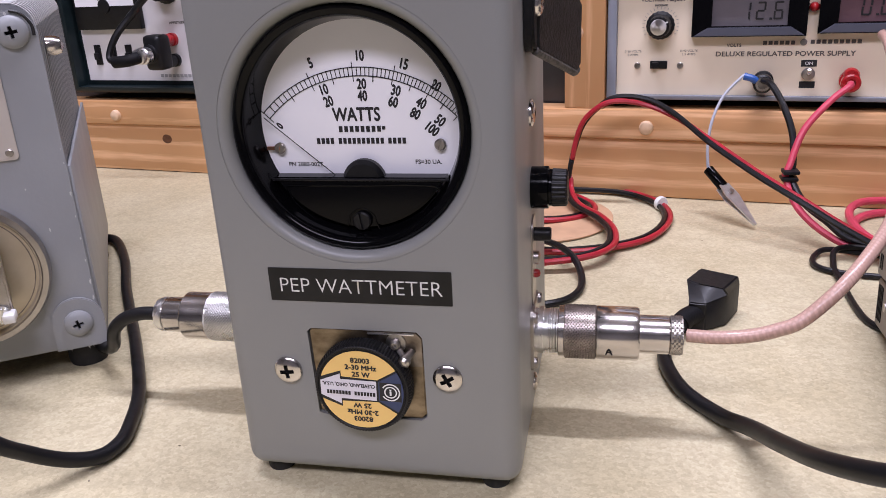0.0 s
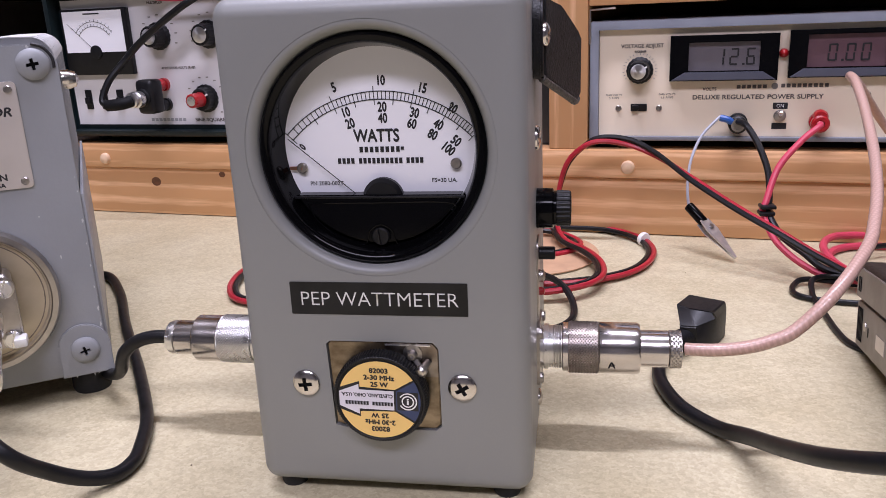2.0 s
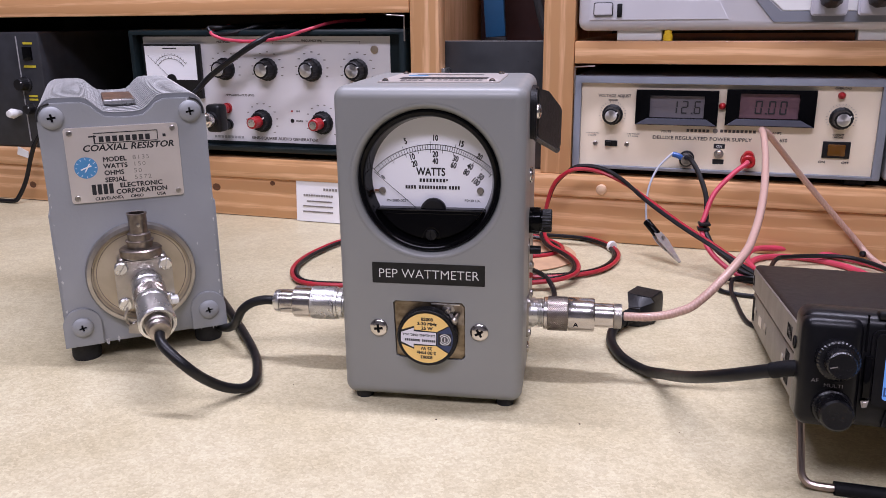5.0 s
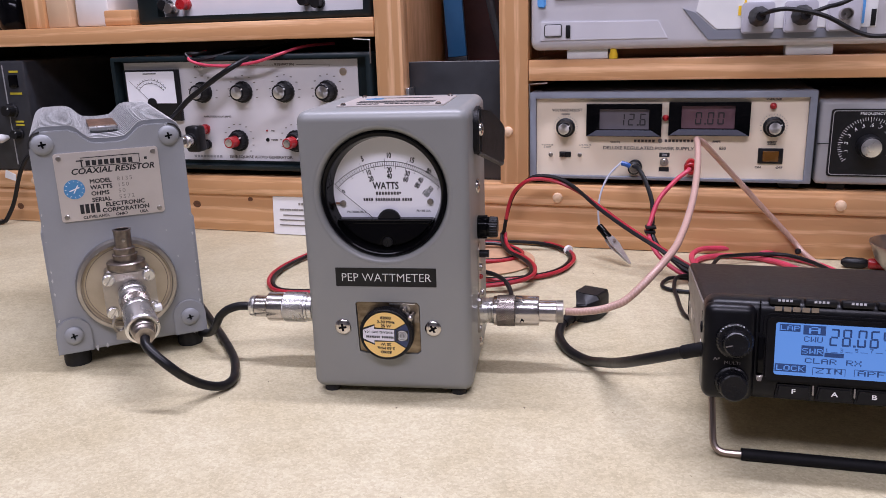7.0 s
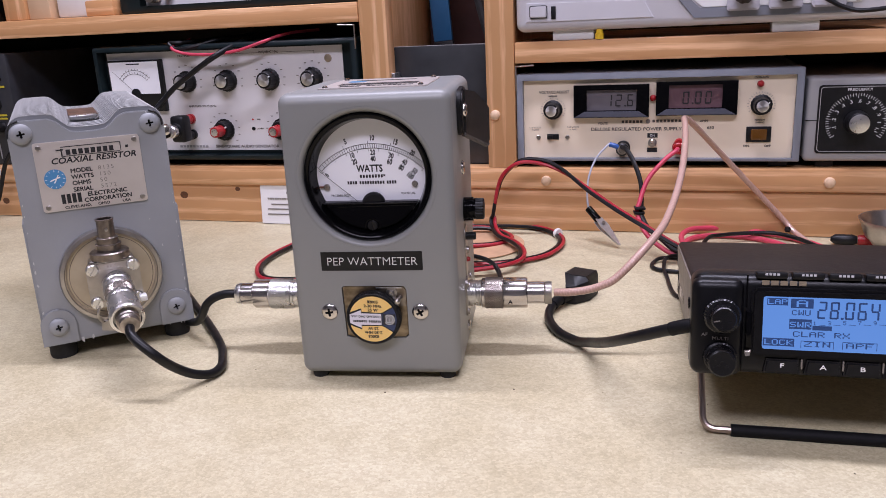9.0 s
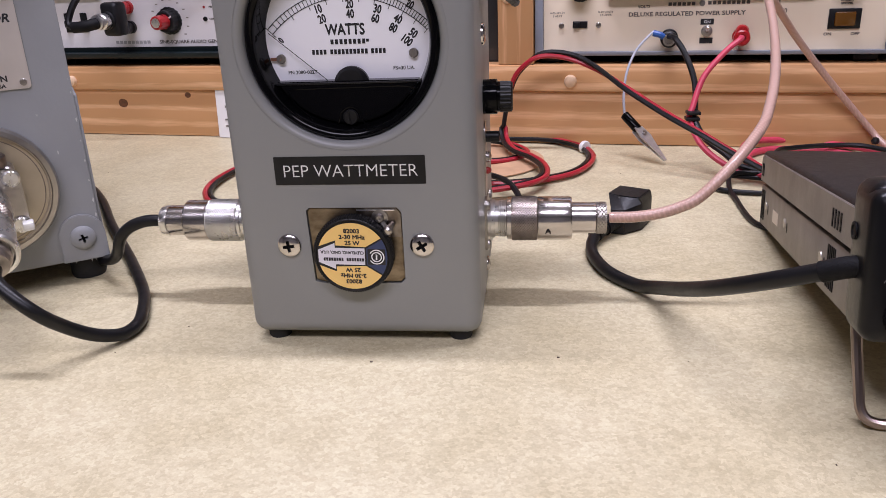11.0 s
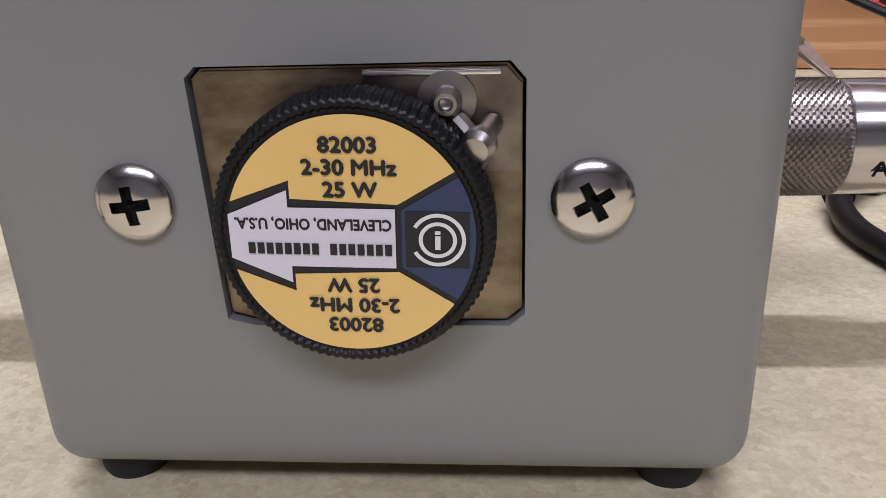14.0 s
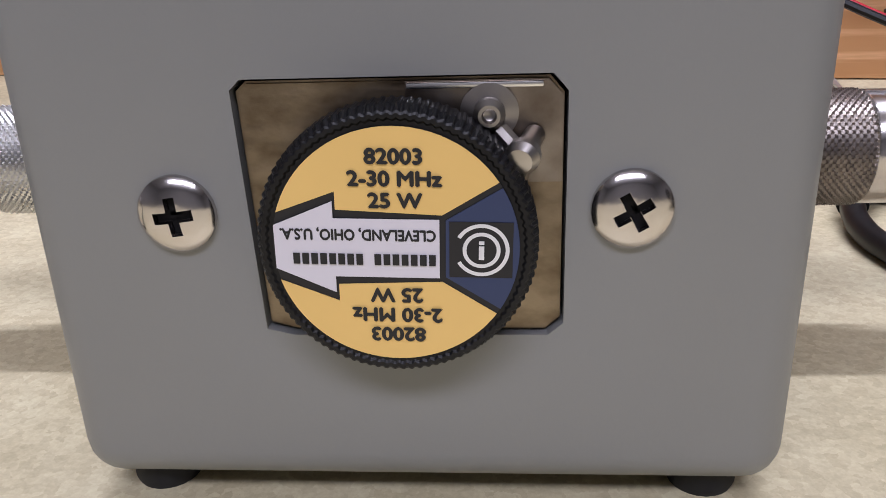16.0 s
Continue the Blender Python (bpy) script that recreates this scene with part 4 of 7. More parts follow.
def seg7(text, h, x, y, gap=0.72, w=None):
    """Seven-segment digits in xy, left edge at x, base at y."""
    on = {"0": "abcdef", "1": "bc", "2": "abged", "3": "abgcd", "4": "fgbc", "5": "afgcd", "6": "afgedc", "8": "abcdefg"}
    w = w or h * 0.5
    t = h * 0.10
    bm = bmesh.new()
    px = x
    for c in text:
        if c == ".":
            add(bm, bars([(px - w * 0.02, y + t / 2, t * 1.4, t * 1.2)]))
            px += w * 0.30
            continue
        place = {"a": (w / 2, h - t / 2, w * 0.8, t), "d": (w / 2, t / 2, w * 0.8, t), "g": (w / 2, h / 2, w * 0.75, t),
                 "f": (t / 2, h * 0.75, t, h * 0.42), "e": (t / 2, h * 0.25, t, h * 0.42), "b": (w - t / 2, h * 0.75, t, h * 0.42), "c": (w - t / 2, h * 0.25, t, h * 0.42)}
        add(bm, bars([(px + a + (b - h / 2) * 0.08, y + b, ww, hh) for s in on[c] for a, b, ww, hh in [place[s]]]))
        px += w / gap
    return bm


def at(x, y, z):
    return Matrix.Translation((x, y, z)) @ FRONT


def pointer_knob(name, r, h, parent, m, skirt=1.25, cap=True, body=None, label=""):
    """Fluted control knob with skirt, spun-metal cap and pointer line."""
    k = part(name, lathe([(r * skirt, 0), (r * skirt, h * 0.15), (r * 1.02, h * 0.22), (r, h * 0.25), (r * 0.93, h * 0.95), (r * 0.86, h), (0, h)], 72, -0.03, 18), body or M_BLACK, parent, label, m, 25)
    if cap:
        part("cap", lathe([(r * 0.70, h), (r * 0.70, h + 0.0003), (r * 0.58, h + 0.0006), (0, h + 0.0006)], 28), M_CAP, k, "spun metal cap")
    part("pointer", moved(box(-r * 0.07, r * 0.07, r * 0.62, r * 0.9, 0, 0.0003), Matrix.Translation((0, 0, h))), M_WHITEINK, k, "", pose(0, 0, 0, 0, 0, -60))
    return k


# old dummy load
def dummy_load():
    t = thing("dummy_load", pose(-0.198, 0.049, 0, 0, 0, 33), "worn grey finned dummy load resistor with a riveted nameplate", "resistor")
    W, z0, zt, depth = 0.0487, 0.0125, 0.1705, 0.196

    def outline(w, base, top, dip):
        left = [(-w, base)] + [(-w, top - 0.010)] + arc(-w + 0.010, top - 0.010, 0.010, 180, 95, 8)
        valley = [(-0.024, top), (-0.019, top - dip * 0.22), (-0.015, top - dip * 0.62), (-0.011, top - dip * 0.92), (-0.005, top - dip), (0.005, top - dip), (0.011, top - dip * 0.92), (0.015, top - dip * 0.62), (0.019, top - dip * 0.22), (0.024, top)]
        right = [(-x, y) for x, y in left][::-1]
        return (left + valley + right)[::-1]

    part("front_plate", onface(prism(outline(W, z0, zt - 0.003, 0.010), 0.0022, 0.0005), 0.0022), M_OLDGREY, t, "chipped grey enamel")
    fin = prism(outline(W - 0.0006, z0 + 0.004, zt, 0.010), 0.0022, 0.0006)
    me_fin = part("fin", onface(fin, 0.0070), M_OLDGREY, t, "thin grey cooling fin")
    crest = [p for p in outline(W - 0.0006, z0, zt, 0.010) if p[1] > 0.135]
    # pale crest line: worn paint, and the light the fin edge catches
    edge = part("lit_worn_edge", tube([(x * 0.998, 0.0047, z - 0.0001) for x, z in crest], 0.00034, 5, 2), M_CHIP, me_fin, "pale line for worn paint and light caught on the edge")
    n = 20
    for i in range(1, n):
        f = new("fin", me_fin.data)
        f.parent = t
        f.matrix_local = Matrix.Translation((0, i * (depth - 0.012) / n, 0))
        e = new("lit_worn_edge", edge.data)
        e.parent = f
    for s in (-1, 1):
        x0, x1 = sorted((s * (W - 0.0002), s * (W + 0.0014)))
        part("side_plate", box(x0, x1, 0.0012, depth, z0 + 0.002, 0.1000, 0.0005), M_OLDGREY, t, "worn grey side plate")
    # chips in the enamel, mostly along the edges
    rnd = random.Random(5)
    spots = [(-W + 0.0012, 0.020 + 0.013 * k + rnd.uniform(0, 0.011), rnd.choice((0.0003, 0.0005, 0.0008))) for k in range(8)] + [(W - 0.0011, 0.020 + 0.011 * k + rnd.uniform(0, 0.010), rnd.choice((0.0003, 0.0004, 0.0007))) for k in range(9)]
    spots += [(rnd.uniform(-0.045, 0.045), z0 + 0.0010, 0.0012) for k in range(6)] + [(-0.0455, 0.0165, 0.0016), (-0.033, 0.0655, 0.0004), (0.030, 0.092, 0.0004), (0.036, 0.072, 0.0005)]
    spots += [(rnd.uniform(-0.043, 0.043), zt - 0.0042, 0.0008) for k in range(5) ]
    for u, z, s in spots:
        if z > 0.15 and abs(u) < 0.026:
            continue
        ring = [(u + s * rnd.uniform(0.4, 1.0) * math.cos(a * math.pi / 5), z + s * rnd.uniform(0.5, 2.6) * math.sin(a * math.pi / 5)) for a in range(10)]
        ring = [(max(-W + 0.0002, min(W - 0.0002, x)), y) for x, y in ring]
        part("paint_chip", onface(prism(ring[::-1], 0.0001), -0.00005), M_CHIP, t, "pale primer showing", None, 0)
    # black core stands in for the shade deep between the fins
    part("core", box(-0.040, 0.040, 0.0030, depth, 0.018, 0.140, 0.003), M_RACK, t, "inner core coloured dark for the shade between the fins")
    part("carry_bracket", onface(prism([(-0.0098, zt - 0.0095), (0.0098, zt - 0.0095), (0.0096, zt - 0.0060), (-0.0096, zt - 0.0060)], 0.060), 0.105), mat("coppery_leather", (0.13, 0.070, 0.045), 0.4, 0.2, 0.45, 120), t, "brown leather carrying strap")
    part("strap_tag", box(-0.0100, 0.0100, 0.0385, 0.0455, zt - 0.0098, zt - 0.0055, 0.0012), M_SILVER, t, "bright metal strap end")
    # corner screws and black corner slots
    for u, z in ((-0.0405, 0.1590), (0.0390, 0.1590)):
        phillips(0.0068, 0.0034, 0, t, at(u, 0, z), M_OLDGREY, 8)
        s = 1 if u > 0 else -1
        part("corner_slot", tube([(u + s * 0.0005, -0.0003, z + 0.0086), (u + s * 0.0048, -0.0003, z + 0.0070), (u + s * 0.0078, -0.0003, z + 0.0026), (u + s * 0.0082, -0.0003, z - 0.002)], 0.0007, 6, 5), M_INK, t)
    for u, z in ((-0.0395, 0.0255), (0.0390, 0.0255)):
        tab = [(u - 0.0115, z0)] + arc(u, z + 0.001, 0.0115, 180, 0, 14) + [(u + 0.0115, z0)]
        br = part("foot_bracket", onface(prism(tab[::-1], 0.0016, 0.0004), -0.0002), M_OLDGREY, t, "worn grey bracket")
        phillips(0.0064, 0.0030, 0, t, at(u, -0.0018, z), M_OLDGREY, 12)
        for y in (0.0125, depth - 0.03):
            part("foot", lathe([(0.0085, 0), (0.0092, 0.002), (0.0090, z0 + 0.0002)], 28), M_RUBBER, t, "black rubber foot", Matrix.Translation((u, y, 0)))
    part("side_stud", lathe([(0.0045, 0), (0.0045, 0.003), (0.0035, 0.006), (0, 0.0075)], 20), M_CHROME, t, "", Matrix.Translation((W, 0.03, 0.150)) @ RIGHT)
    # nameplate
    x0, x1, b, c = -0.0355, 0.0308, 0.1058, 0.1524
    plate = part("nameplate", onface(prism(rrect(x0, x1, b, c, 0.002, 4), 0.0009, 0.0002), -0.00005), M_ALU, t, "etched aluminium nameplate")
    wd, ht = x1 - x0, c - b
    fx, fy = lambda f: x0 + f * wd, lambda f: c - f * ht
    yp = -0.00105
    for f, g in ((0.05, 0.07), (0.95, 0.07), (0.05, 0.93), (0.95, 0.93)):
        slotted(0.0017, 0.0009, plate, at(fx(f), -0.0009, fy(g)), M_NICKEL, 35)
    bm = bmesh.new()
    add(bm, letters("COAXIAL RESISTOR", 0.0038, fx(0.545), fy(0.275), "CENTER", 0.00016, 0, 1.09, 0.22))
    for s, v, f in (("MODEL", "8135", 0.435), ("WATTS", "150", 0.525), ("OHMS", "50", 0.615), ("SERIAL", "5572", 0.71)):
        add(bm, letters(s, 0.0028, fx(0.305), fy(f), "LEFT", 0.00015, 0, 1.02))
    for s, f in (("ELECTRONIC", 0.795), ("CORPORATION", 0.880)):
        add(bm, letters(s, 0.0028, fx(0.62), fy(f), "CENTER", 0.00015, 0, 1.05))
    for s, f in (("CLEVELAND,", 0.325), ("OHIO", 0.570), ("USA", 0.790)):
        add(bm, letters(s, 0.0018, fx(f), fy(0.955), "CENTER", 0.00010, 0, 1.12))
    part("lettering", onface(bm, yp), M_INK, plate, "black engraved capitals", None, 0)
    bm = bmesh.new()
    for v, f in (("8135", 0.43), ("150", 0.52), ("50", 0.61), ("5572", 0.70)):
        add(bm, letters(v, 0.0027, fx(0.565), fy(f), "LEFT", 0, 0, 1.1, 0, 1.25))
    part("stamped_number", onface(bm, yp), M_STAMP, plate, "faint stamped figures", None, 0)
    part("print_bar", onface(bars([(fx(0.24), fy(0.125), 0.0045, 0.0008), (fx(0.255), fy(0.165), 0.0009, 0.0052)] + [(fx(0.315 + i * 0.058), fy(0.165), 0.0027, 0.0035) for i in range(8)]
                                  + [(fx(0.53), fy(0.085), 0.037, 0.0005), (fx(0.81), fy(0.15), 0.0005, 0.0062), (fx(0.53), fy(0.218), 0.036, 0.0005), (fx(0.87), fy(0.16), 0.0018, 0.0018)]
                                  ), yp), M_INK, plate, "trade mark as plain bars", None, 0)
    part("print_bar", onface(bars([(fx(0.200 + i * 0.050), fy(0.83), 0.0024, 0.0064) for i in range(4)]), yp), M_INK, plate, "maker's name as plain bars", None, 0)
    badge = part("badge", onface(moved(disc(0.0066, 0.0001, 0, 36), Matrix.Translation((fx(0.155), fy(0.53), 0))), yp), M_SKYBLUE, plate, "round sky-blue badge")
    part("badge_mark", onface(moved(bars([(0, 0, 0.0068, 0.0008, 20), (0.0008, 0, 0.0007, 0.0060, -30)] + [(0.0055 * math.cos(radians(a)), 0.0055 * math.sin(radians(a)), 0.0011, 0.0003, a) for a in range(0, 360, 30)]), Matrix.Translation((fx(0.155), fy(0.53), 0.0002))), yp), M_WHITEINK, badge, "plain white strokes", None, 0)
    # round end cap and its connector block
    cz = 0.0575
    part("end_cap", lathe([(0.0325, 0), (0.0325, 0.0045), (0.0312, 0.0060), (0.0296, 0.0060), (0.0288, 0.0050), (0.0286, 0.0035), (0, 0.0035)], 72), M_GOLDDISC, t, "yellowed silver end cap", at(-0.0005, 0, cz))
    part("ring_groove", lathe([(0.0274, 0.002), (0.0274, 0.0037), (0.0269, 0.0037), (0.0269, 0.002)], 72), M_DARKNICKEL, t, "", at(-0.0005, 0, cz))
    part("end_ring", lathe([(0.0328, 0), (0.0336, 0.001), (0.0336, 0.0040), (0.0328, 0.0062), (0.0305, 0.0066), (0.0296, 0.0058), (0.0294, 0.001)], 72), M_NICKEL, t, "", at(-0.0005, 0, cz))
    part("tee_body", onface(box(-0.0150, 0.0150, cz - 0.0165, cz + 0.0150, 0, 0.0150, 0.0030, 3), -0.0036), M_NICKEL, t, "cast nickel connector block")
    part("flange", onface(prism(rrect(-0.0170, 0.0170, cz - 0.0175, cz + 0.0140, 0.0045, 5), 0.0034, 0.0008), -0.0186), M_NICKEL, t, "square nickel flange")
    for du, dz in ((-0.0130, 0.0098), (0.0130, 0.0098), (-0.0130, -0.0135), (0.0130, -0.0135)):
        slotted(0.0041, 0.0026, t, at(du, -0.0220, cz + dz), M_SILVER, 55 if du < 0 else 75)
    part("print_bar", onface(bars([(-0.0030 + i * 0.0020, cz + 0.0108, 0.0013, 0.0014) for i in range(4)] + [(0, cz + 0.0084, 0.0125, 0.0007)]), -0.02205), M_KNURL, t, "faint stamping as plain bars", None, 0)
    bn = Matrix.Translation((0.0, -0.0135, cz + 0.0148))
    part("bnc_socket", lathe([(0.0125, 0), (0.0127, 0.0008), (0.0127, 0.0046), (0.0118, 0.0054), (0.0078, 0.0056), (0.0078, 0.0092), (0.0084, 0.0094), (0.0084, 0.0100), (0.0070, 0.0104), (0.0070, 0.0142), (0.0060, 0.0148), (0.0056, 0.0150), (0.0056, 0.0262), (0.0060, 0.0264), (0.0060, 0.0272), (0.0050, 0.0274), (0.0046, 0.0272), (0.0046, 0.018), (0, 0.018)], 48), M_DARKNICKEL, t, "tarnished bayonet socket", bn)
    part("bayonet_pin", lathe([(0.0011, 0), (0.0011, 0.0014), (0, 0.0016)], 12), M_NICKEL, t, "", bn @ Matrix.Translation((0.0, -0.0055, 0.0205)) @ FRONT)
    # plug hanging out and slightly down
    ax = at(0.001, -0.0240, cz - 0.002) @ pose(0, 0, 0, 10, 1, 0) @ Matrix.Diagonal((0.90, 0.90, 1.5, 1))
    plug = part("plug_nut", moved(knurl(0.0106, 0.0065, 40, 6, 0.00025), Matrix.Translation((0, 0, 0.0095))), M_KNURL, t, "knurled coupling nut", ax, 20)
    part("rim", lathe([(0.0098, -0.002), (0.0108, 0.0), (0.0108, 0.0030), (0.0100, 0.0036), (0.0100, 0.0048), (0.0112, 0.0054), (0.0112, 0.0082), (0.0105, 0.0094)], 48), M_SILVER, plug, "bright ring")
    part("barrel", lathe([(0.0106, 0.0161), (0.0110, 0.0166), (0.0110, 0.0190), (0.0104, 0.0195), (0.0104, 0.0205), (0.0112, 0.0212), (0.0112, 0.0300), (0.0119, 0.0306), (0.0119, 0.0336), (0.0110, 0.0345), (0.0096, 0.0345), (0.0092, 0.0320), (0.0080, 0.0318)], 56), M_SILVER, plug, "smooth silver barrel")
    part("clamp_nut", lathe([(0.0080, 0.0316), (0.0082, 0.0362), (0.0076, 0.0368), (0.0076, 0.0380), (0.0066, 0.0386), (0.0066, 0.0405), (0.0036, 0.0408)], 48), M_KNURL, plug, "darker clamp nut")
    part("cap_chain", tube([(-0.012, -0.024, cz - 0.015), (-0.014, -0.024, cz - 0.022), (-0.011, -0.015, cz - 0.030), (-0.004, -0.016, cz - 0.028), (0.002, -0.016, cz - 0.034)], 0.0009, 6, 6), M_NICKEL, t, "short ball chain")
    part("cap_tab", onface(prism([(-0.013, cz - 0.036), (-0.005, cz - 0.038), (-0.004, cz - 0.028), (-0.012, cz - 0.026)], 0.001), -0.013), M_NICKEL, t)
    part("cable_tie", box(0.0135, 0.0185, -0.030, -0.022, cz - 0.0155, cz - 0.0115, 0.0008), M_WHITEPLASTIC, t, "white nylon tie end")
    return t, t.matrix_world @ ax @ Vector((0, 0, 0.0415))


load, tail = dummy_load()


def cable(name, points, r, material, label, seg=10, per=8):
    c = part(name, tube(points, r, seg, per), material)
    return tagged(c, label, "cable")


back = load.matrix_world @ Vector((0.02, 0.21, 0.0035))
cable("coaxial_cable", [tuple(tail - Vector((0.003, -0.005, 0))), tuple(tail + Vector((0.004, -0.006, -0.004))), (-0.1310, -0.0300, 0.0290), (-0.1250, -0.0195, 0.0165), (-0.1180, -0.0100, 0.0080), (-0.1115, -0.0010, 0.0040), (-0.1095, 0.0090, 0.0036), (-0.1125, 0.0210, 0.0036), (-0.1240, 0.0470, 0.0036), (-0.1510, 0.0890, 0.0036), (-0.1770, 0.1260, 0.0036), (-0.2000, 0.1590, 0.0036), (-0.2300, 0.2050, 0.0036), (-0.2600, 0.2400, 0.0036), (-0.2750, 0.2320, 0.0036), (-0.2650, 0.2050, 0.0036),
                        (-0.2350, 0.1600, 0.0036), (-0.2050, 0.1220, 0.0036), (-0.1800, 0.0960, 0.0040), (-0.1620, 0.0790, 0.0085), (-0.1500, 0.0690, 0.0130), (-0.1425, 0.0620, 0.0195), (-0.1375, 0.0560, 0.0262), (-0.1330, 0.0528, 0.0325), (-0.1265, 0.0520, 0.0375), (-0.1180, 0.0520, 0.0402), (-0.1085, 0.0520, 0.0405)], 0.0030, M_CABLE, "thin black coaxial cable looping over the bench", 12)
cable("coaxial_cable", [(0.1105, 0.052, 0.0406), (0.121, 0.049, 0.0418), (0.1318, 0.047, 0.0440), (0.1407, 0.046, 0.0472), (0.1496, 0.046, 0.0521), (0.164, 0.052, 0.0650), (0.1805, 0.0719, 0.0772), (0.1884, 0.09, 0.0835), (0.1967, 0.115, 0.0915), (0.2058, 0.15, 0.1010), (0.215, 0.195, 0.1140), (0.2205, 0.232, 0.1255), (0.2222, 0.248, 0.1275), (0.2265, 0.257, 0.1255), (0.2332, 0.264, 0.1200), (0.2616, 0.300, 0.0913), (0.2929, 0.318, 0.0584),
                        (0.3286, 0.326, 0.0207), (0.3385, 0.318, 0.0090), (0.346, 0.298, 0.0034), (0.348, 0.26, 0.0028), (0.345, 0.22, 0.0028)], 0.0026, M_COAX, "stiff pinkish coaxial cable with a clear jacket over braid", 12, 10)


def pair(points, name, label, r=0.0016, twist=(5, 9), side=(0, 0, 1)):
    """Red and black twin wire, side by side as one thing, with half a turn between two of its points."""
    root = thing(name, Matrix.Identity(4), label, "wire")
    path = spline(points, 6)
    off = []
    for i, q in enumerate(path):
        d = (path[min(i + 1, len(path) - 1)] - path[max(i - 1, 0)]).normalized()
        s = d.cross(Vector(side))
        if s.length < 0.2:
            s = d.cross(Vector((1, 0, 0)))
        turn = min(1, max(0, (i / len(path) * len(points) - twist[0]) / (twist[1] - twist[0])))
        off.append(Matrix.Rotation(math.pi * turn, 3, d) @ s.normalized() * r)
    for strand, sgn, m in (("red_strand", 1, M_RED), ("black_strand", -1, M_CABLE)):
        part(strand, tube([q + sgn * o for q, o in zip(path, off)], r, 8, 1, False), m, root)
    return root


# twin lead: a coil lying on the bench behind the meter, then an arch towards the supply
pair([(0.2900, 0.205, 0.0045), (0.2500, 0.225, 0.0050), (0.2181, 0.24, 0.0180), (0.1928, 0.255, 0.0315), (0.1694, 0.275, 0.0430), (0.1447, 0.300, 0.0567), (0.1243, 0.326, 0.0685), (0.1051, 0.337, 0.0765), (0.0845, 0.338, 0.0790), (0.0715, 0.340, 0.0730), (0.0598, 0.345, 0.0586), (0.0527, 0.346, 0.0321), (0.0510, 0.342, 0.0140), (0.0580, 0.318, 0.0085), (0.0740, 0.290, 0.0085),
      (0.0826, 0.2625, 0.0085), (0.0810, 0.2345, 0.0085), (0.0650, 0.2150, 0.0085), (0.0300, 0.2080, 0.0060), (-0.0300, 0.2000, 0.0035), (-0.0950, 0.1950, 0.0035), (-0.1357, 0.1952, 0.0035), (-0.1540, 0.2120, 0.0035), (-0.1630, 0.2460, 0.0035), (-0.1570, 0.2900, 0.0035), (-0.1350, 0.3350, 0.0035), (-0.0700, 0.3700, 0.0035), (0.0, 0.376, 0.0035), (0.0532, 0.374, 0.0035), (0.0909, 0.366, 0.0035), (0.1140, 0.340, 0.0035),
      (0.1200, 0.308, 0.0035), (0.1110, 0.275, 0.0035), (0.0929, 0.253, 0.0035), (0.0600, 0.238, 0.0035), (0.0250, 0.240, 0.0035), (-0.02, 0.262, 0.0035), (-0.03, 0.300, 0.0035), (0.0, 0.340, 0.0070), (0.040, 0.352, 0.0070), (0.0640, 0.340, 0.0035), (0.0680, 0.318, 0.0035), (0.050, 0.300, 0.0035), (0.010, 0.285, 0.0070)], "twin_wire", "coiled red and black twin lead on the bench", 0.0019)
cable("twin_wire_tail", [(0.020, 0.246, 0.0110), (0.045, 0.232, 0.0110), (0.0590, 0.214, 0.0100), (0.0660, 0.1950, 0.0045), (0.0640, 0.175, 0.0022), (0.05, 0.160, 0.0022), (0.02, 0.155, 0.0022)], 0.0021, M_CABLE, "black wire end running behind the wattmeter")
part_ring = tagged(part("wire_clip", moved(lathe([(0.0046, 0), (0.0052, 0.001), (0.0052, 0.003), (0.0046, 0.004)], 20), pose(0.1155, 0.336, 0.0046, 90, 0, 35)), M_WHITEPLASTIC), "white nylon tie round the coiled wires", "tie")
disc_ob = tagged(part("coaster", lathe([(0.052, 0), (0.0535, 0.0006), (0.0535, 0.0014), (0.052, 0.0020), (0, 0.0020)], 64), M_CORK), "round brown wooden coaster under the wires", "coaster")
disc_ob.matrix_world = Matrix.Translation((0.030, 0.310, 0.0002))

# leads of the power supply
lead = thing("supply_lead", Matrix.Identity(4), "black and red supply leads bound with a black tie", "wire")
part("black_strand", tube([(0.1797, 0.340, 0.0895), (0.1830, 0.330, 0.0885), (0.189, 0.318, 0.0777), (0.194, 0.305, 0.0611), (0.1940, 0.295, 0.0443), (0.1926, 0.29, 0.0368), (0.198, 0.275, 0.025), (0.2092, 0.262, 0.0169), (0.222, 0.25, 0.0090), (0.25, 0.235, 0.0075), (0.29, 0.215, 0.0075)], 0.0022, 10, 8), M_CABLE, lead)
part("red_strand", tube([(0.2295, 0.323, 0.0890), (0.2270, 0.316, 0.0885), (0.2156, 0.31, 0.0807), (0.1998, 0.301, 0.0643), (0.1915, 0.292, 0.0438), (0.1895, 0.289, 0.0363), (0.1953, 0.276, 0.0209), (0.2085, 0.260, 0.0100), (0.2253, 0.247, 0.0048), (0.25, 0.226, 0.0095), (0.29, 0.205, 0.0095)], 0.0022, 10, 8), M_PINK, lead)
part("tie", box(0.1868, 0.1968, 0.2845, 0.2945, 0.0392, 0.0416, 0.0008), M_BLACK, lead, "black nylon tie")
part("tie", box(0.1862, 0.1962, 0.2840, 0.2940, 0.0350, 0.0374, 0.0008), M_BLACK, lead, "black nylon tie")
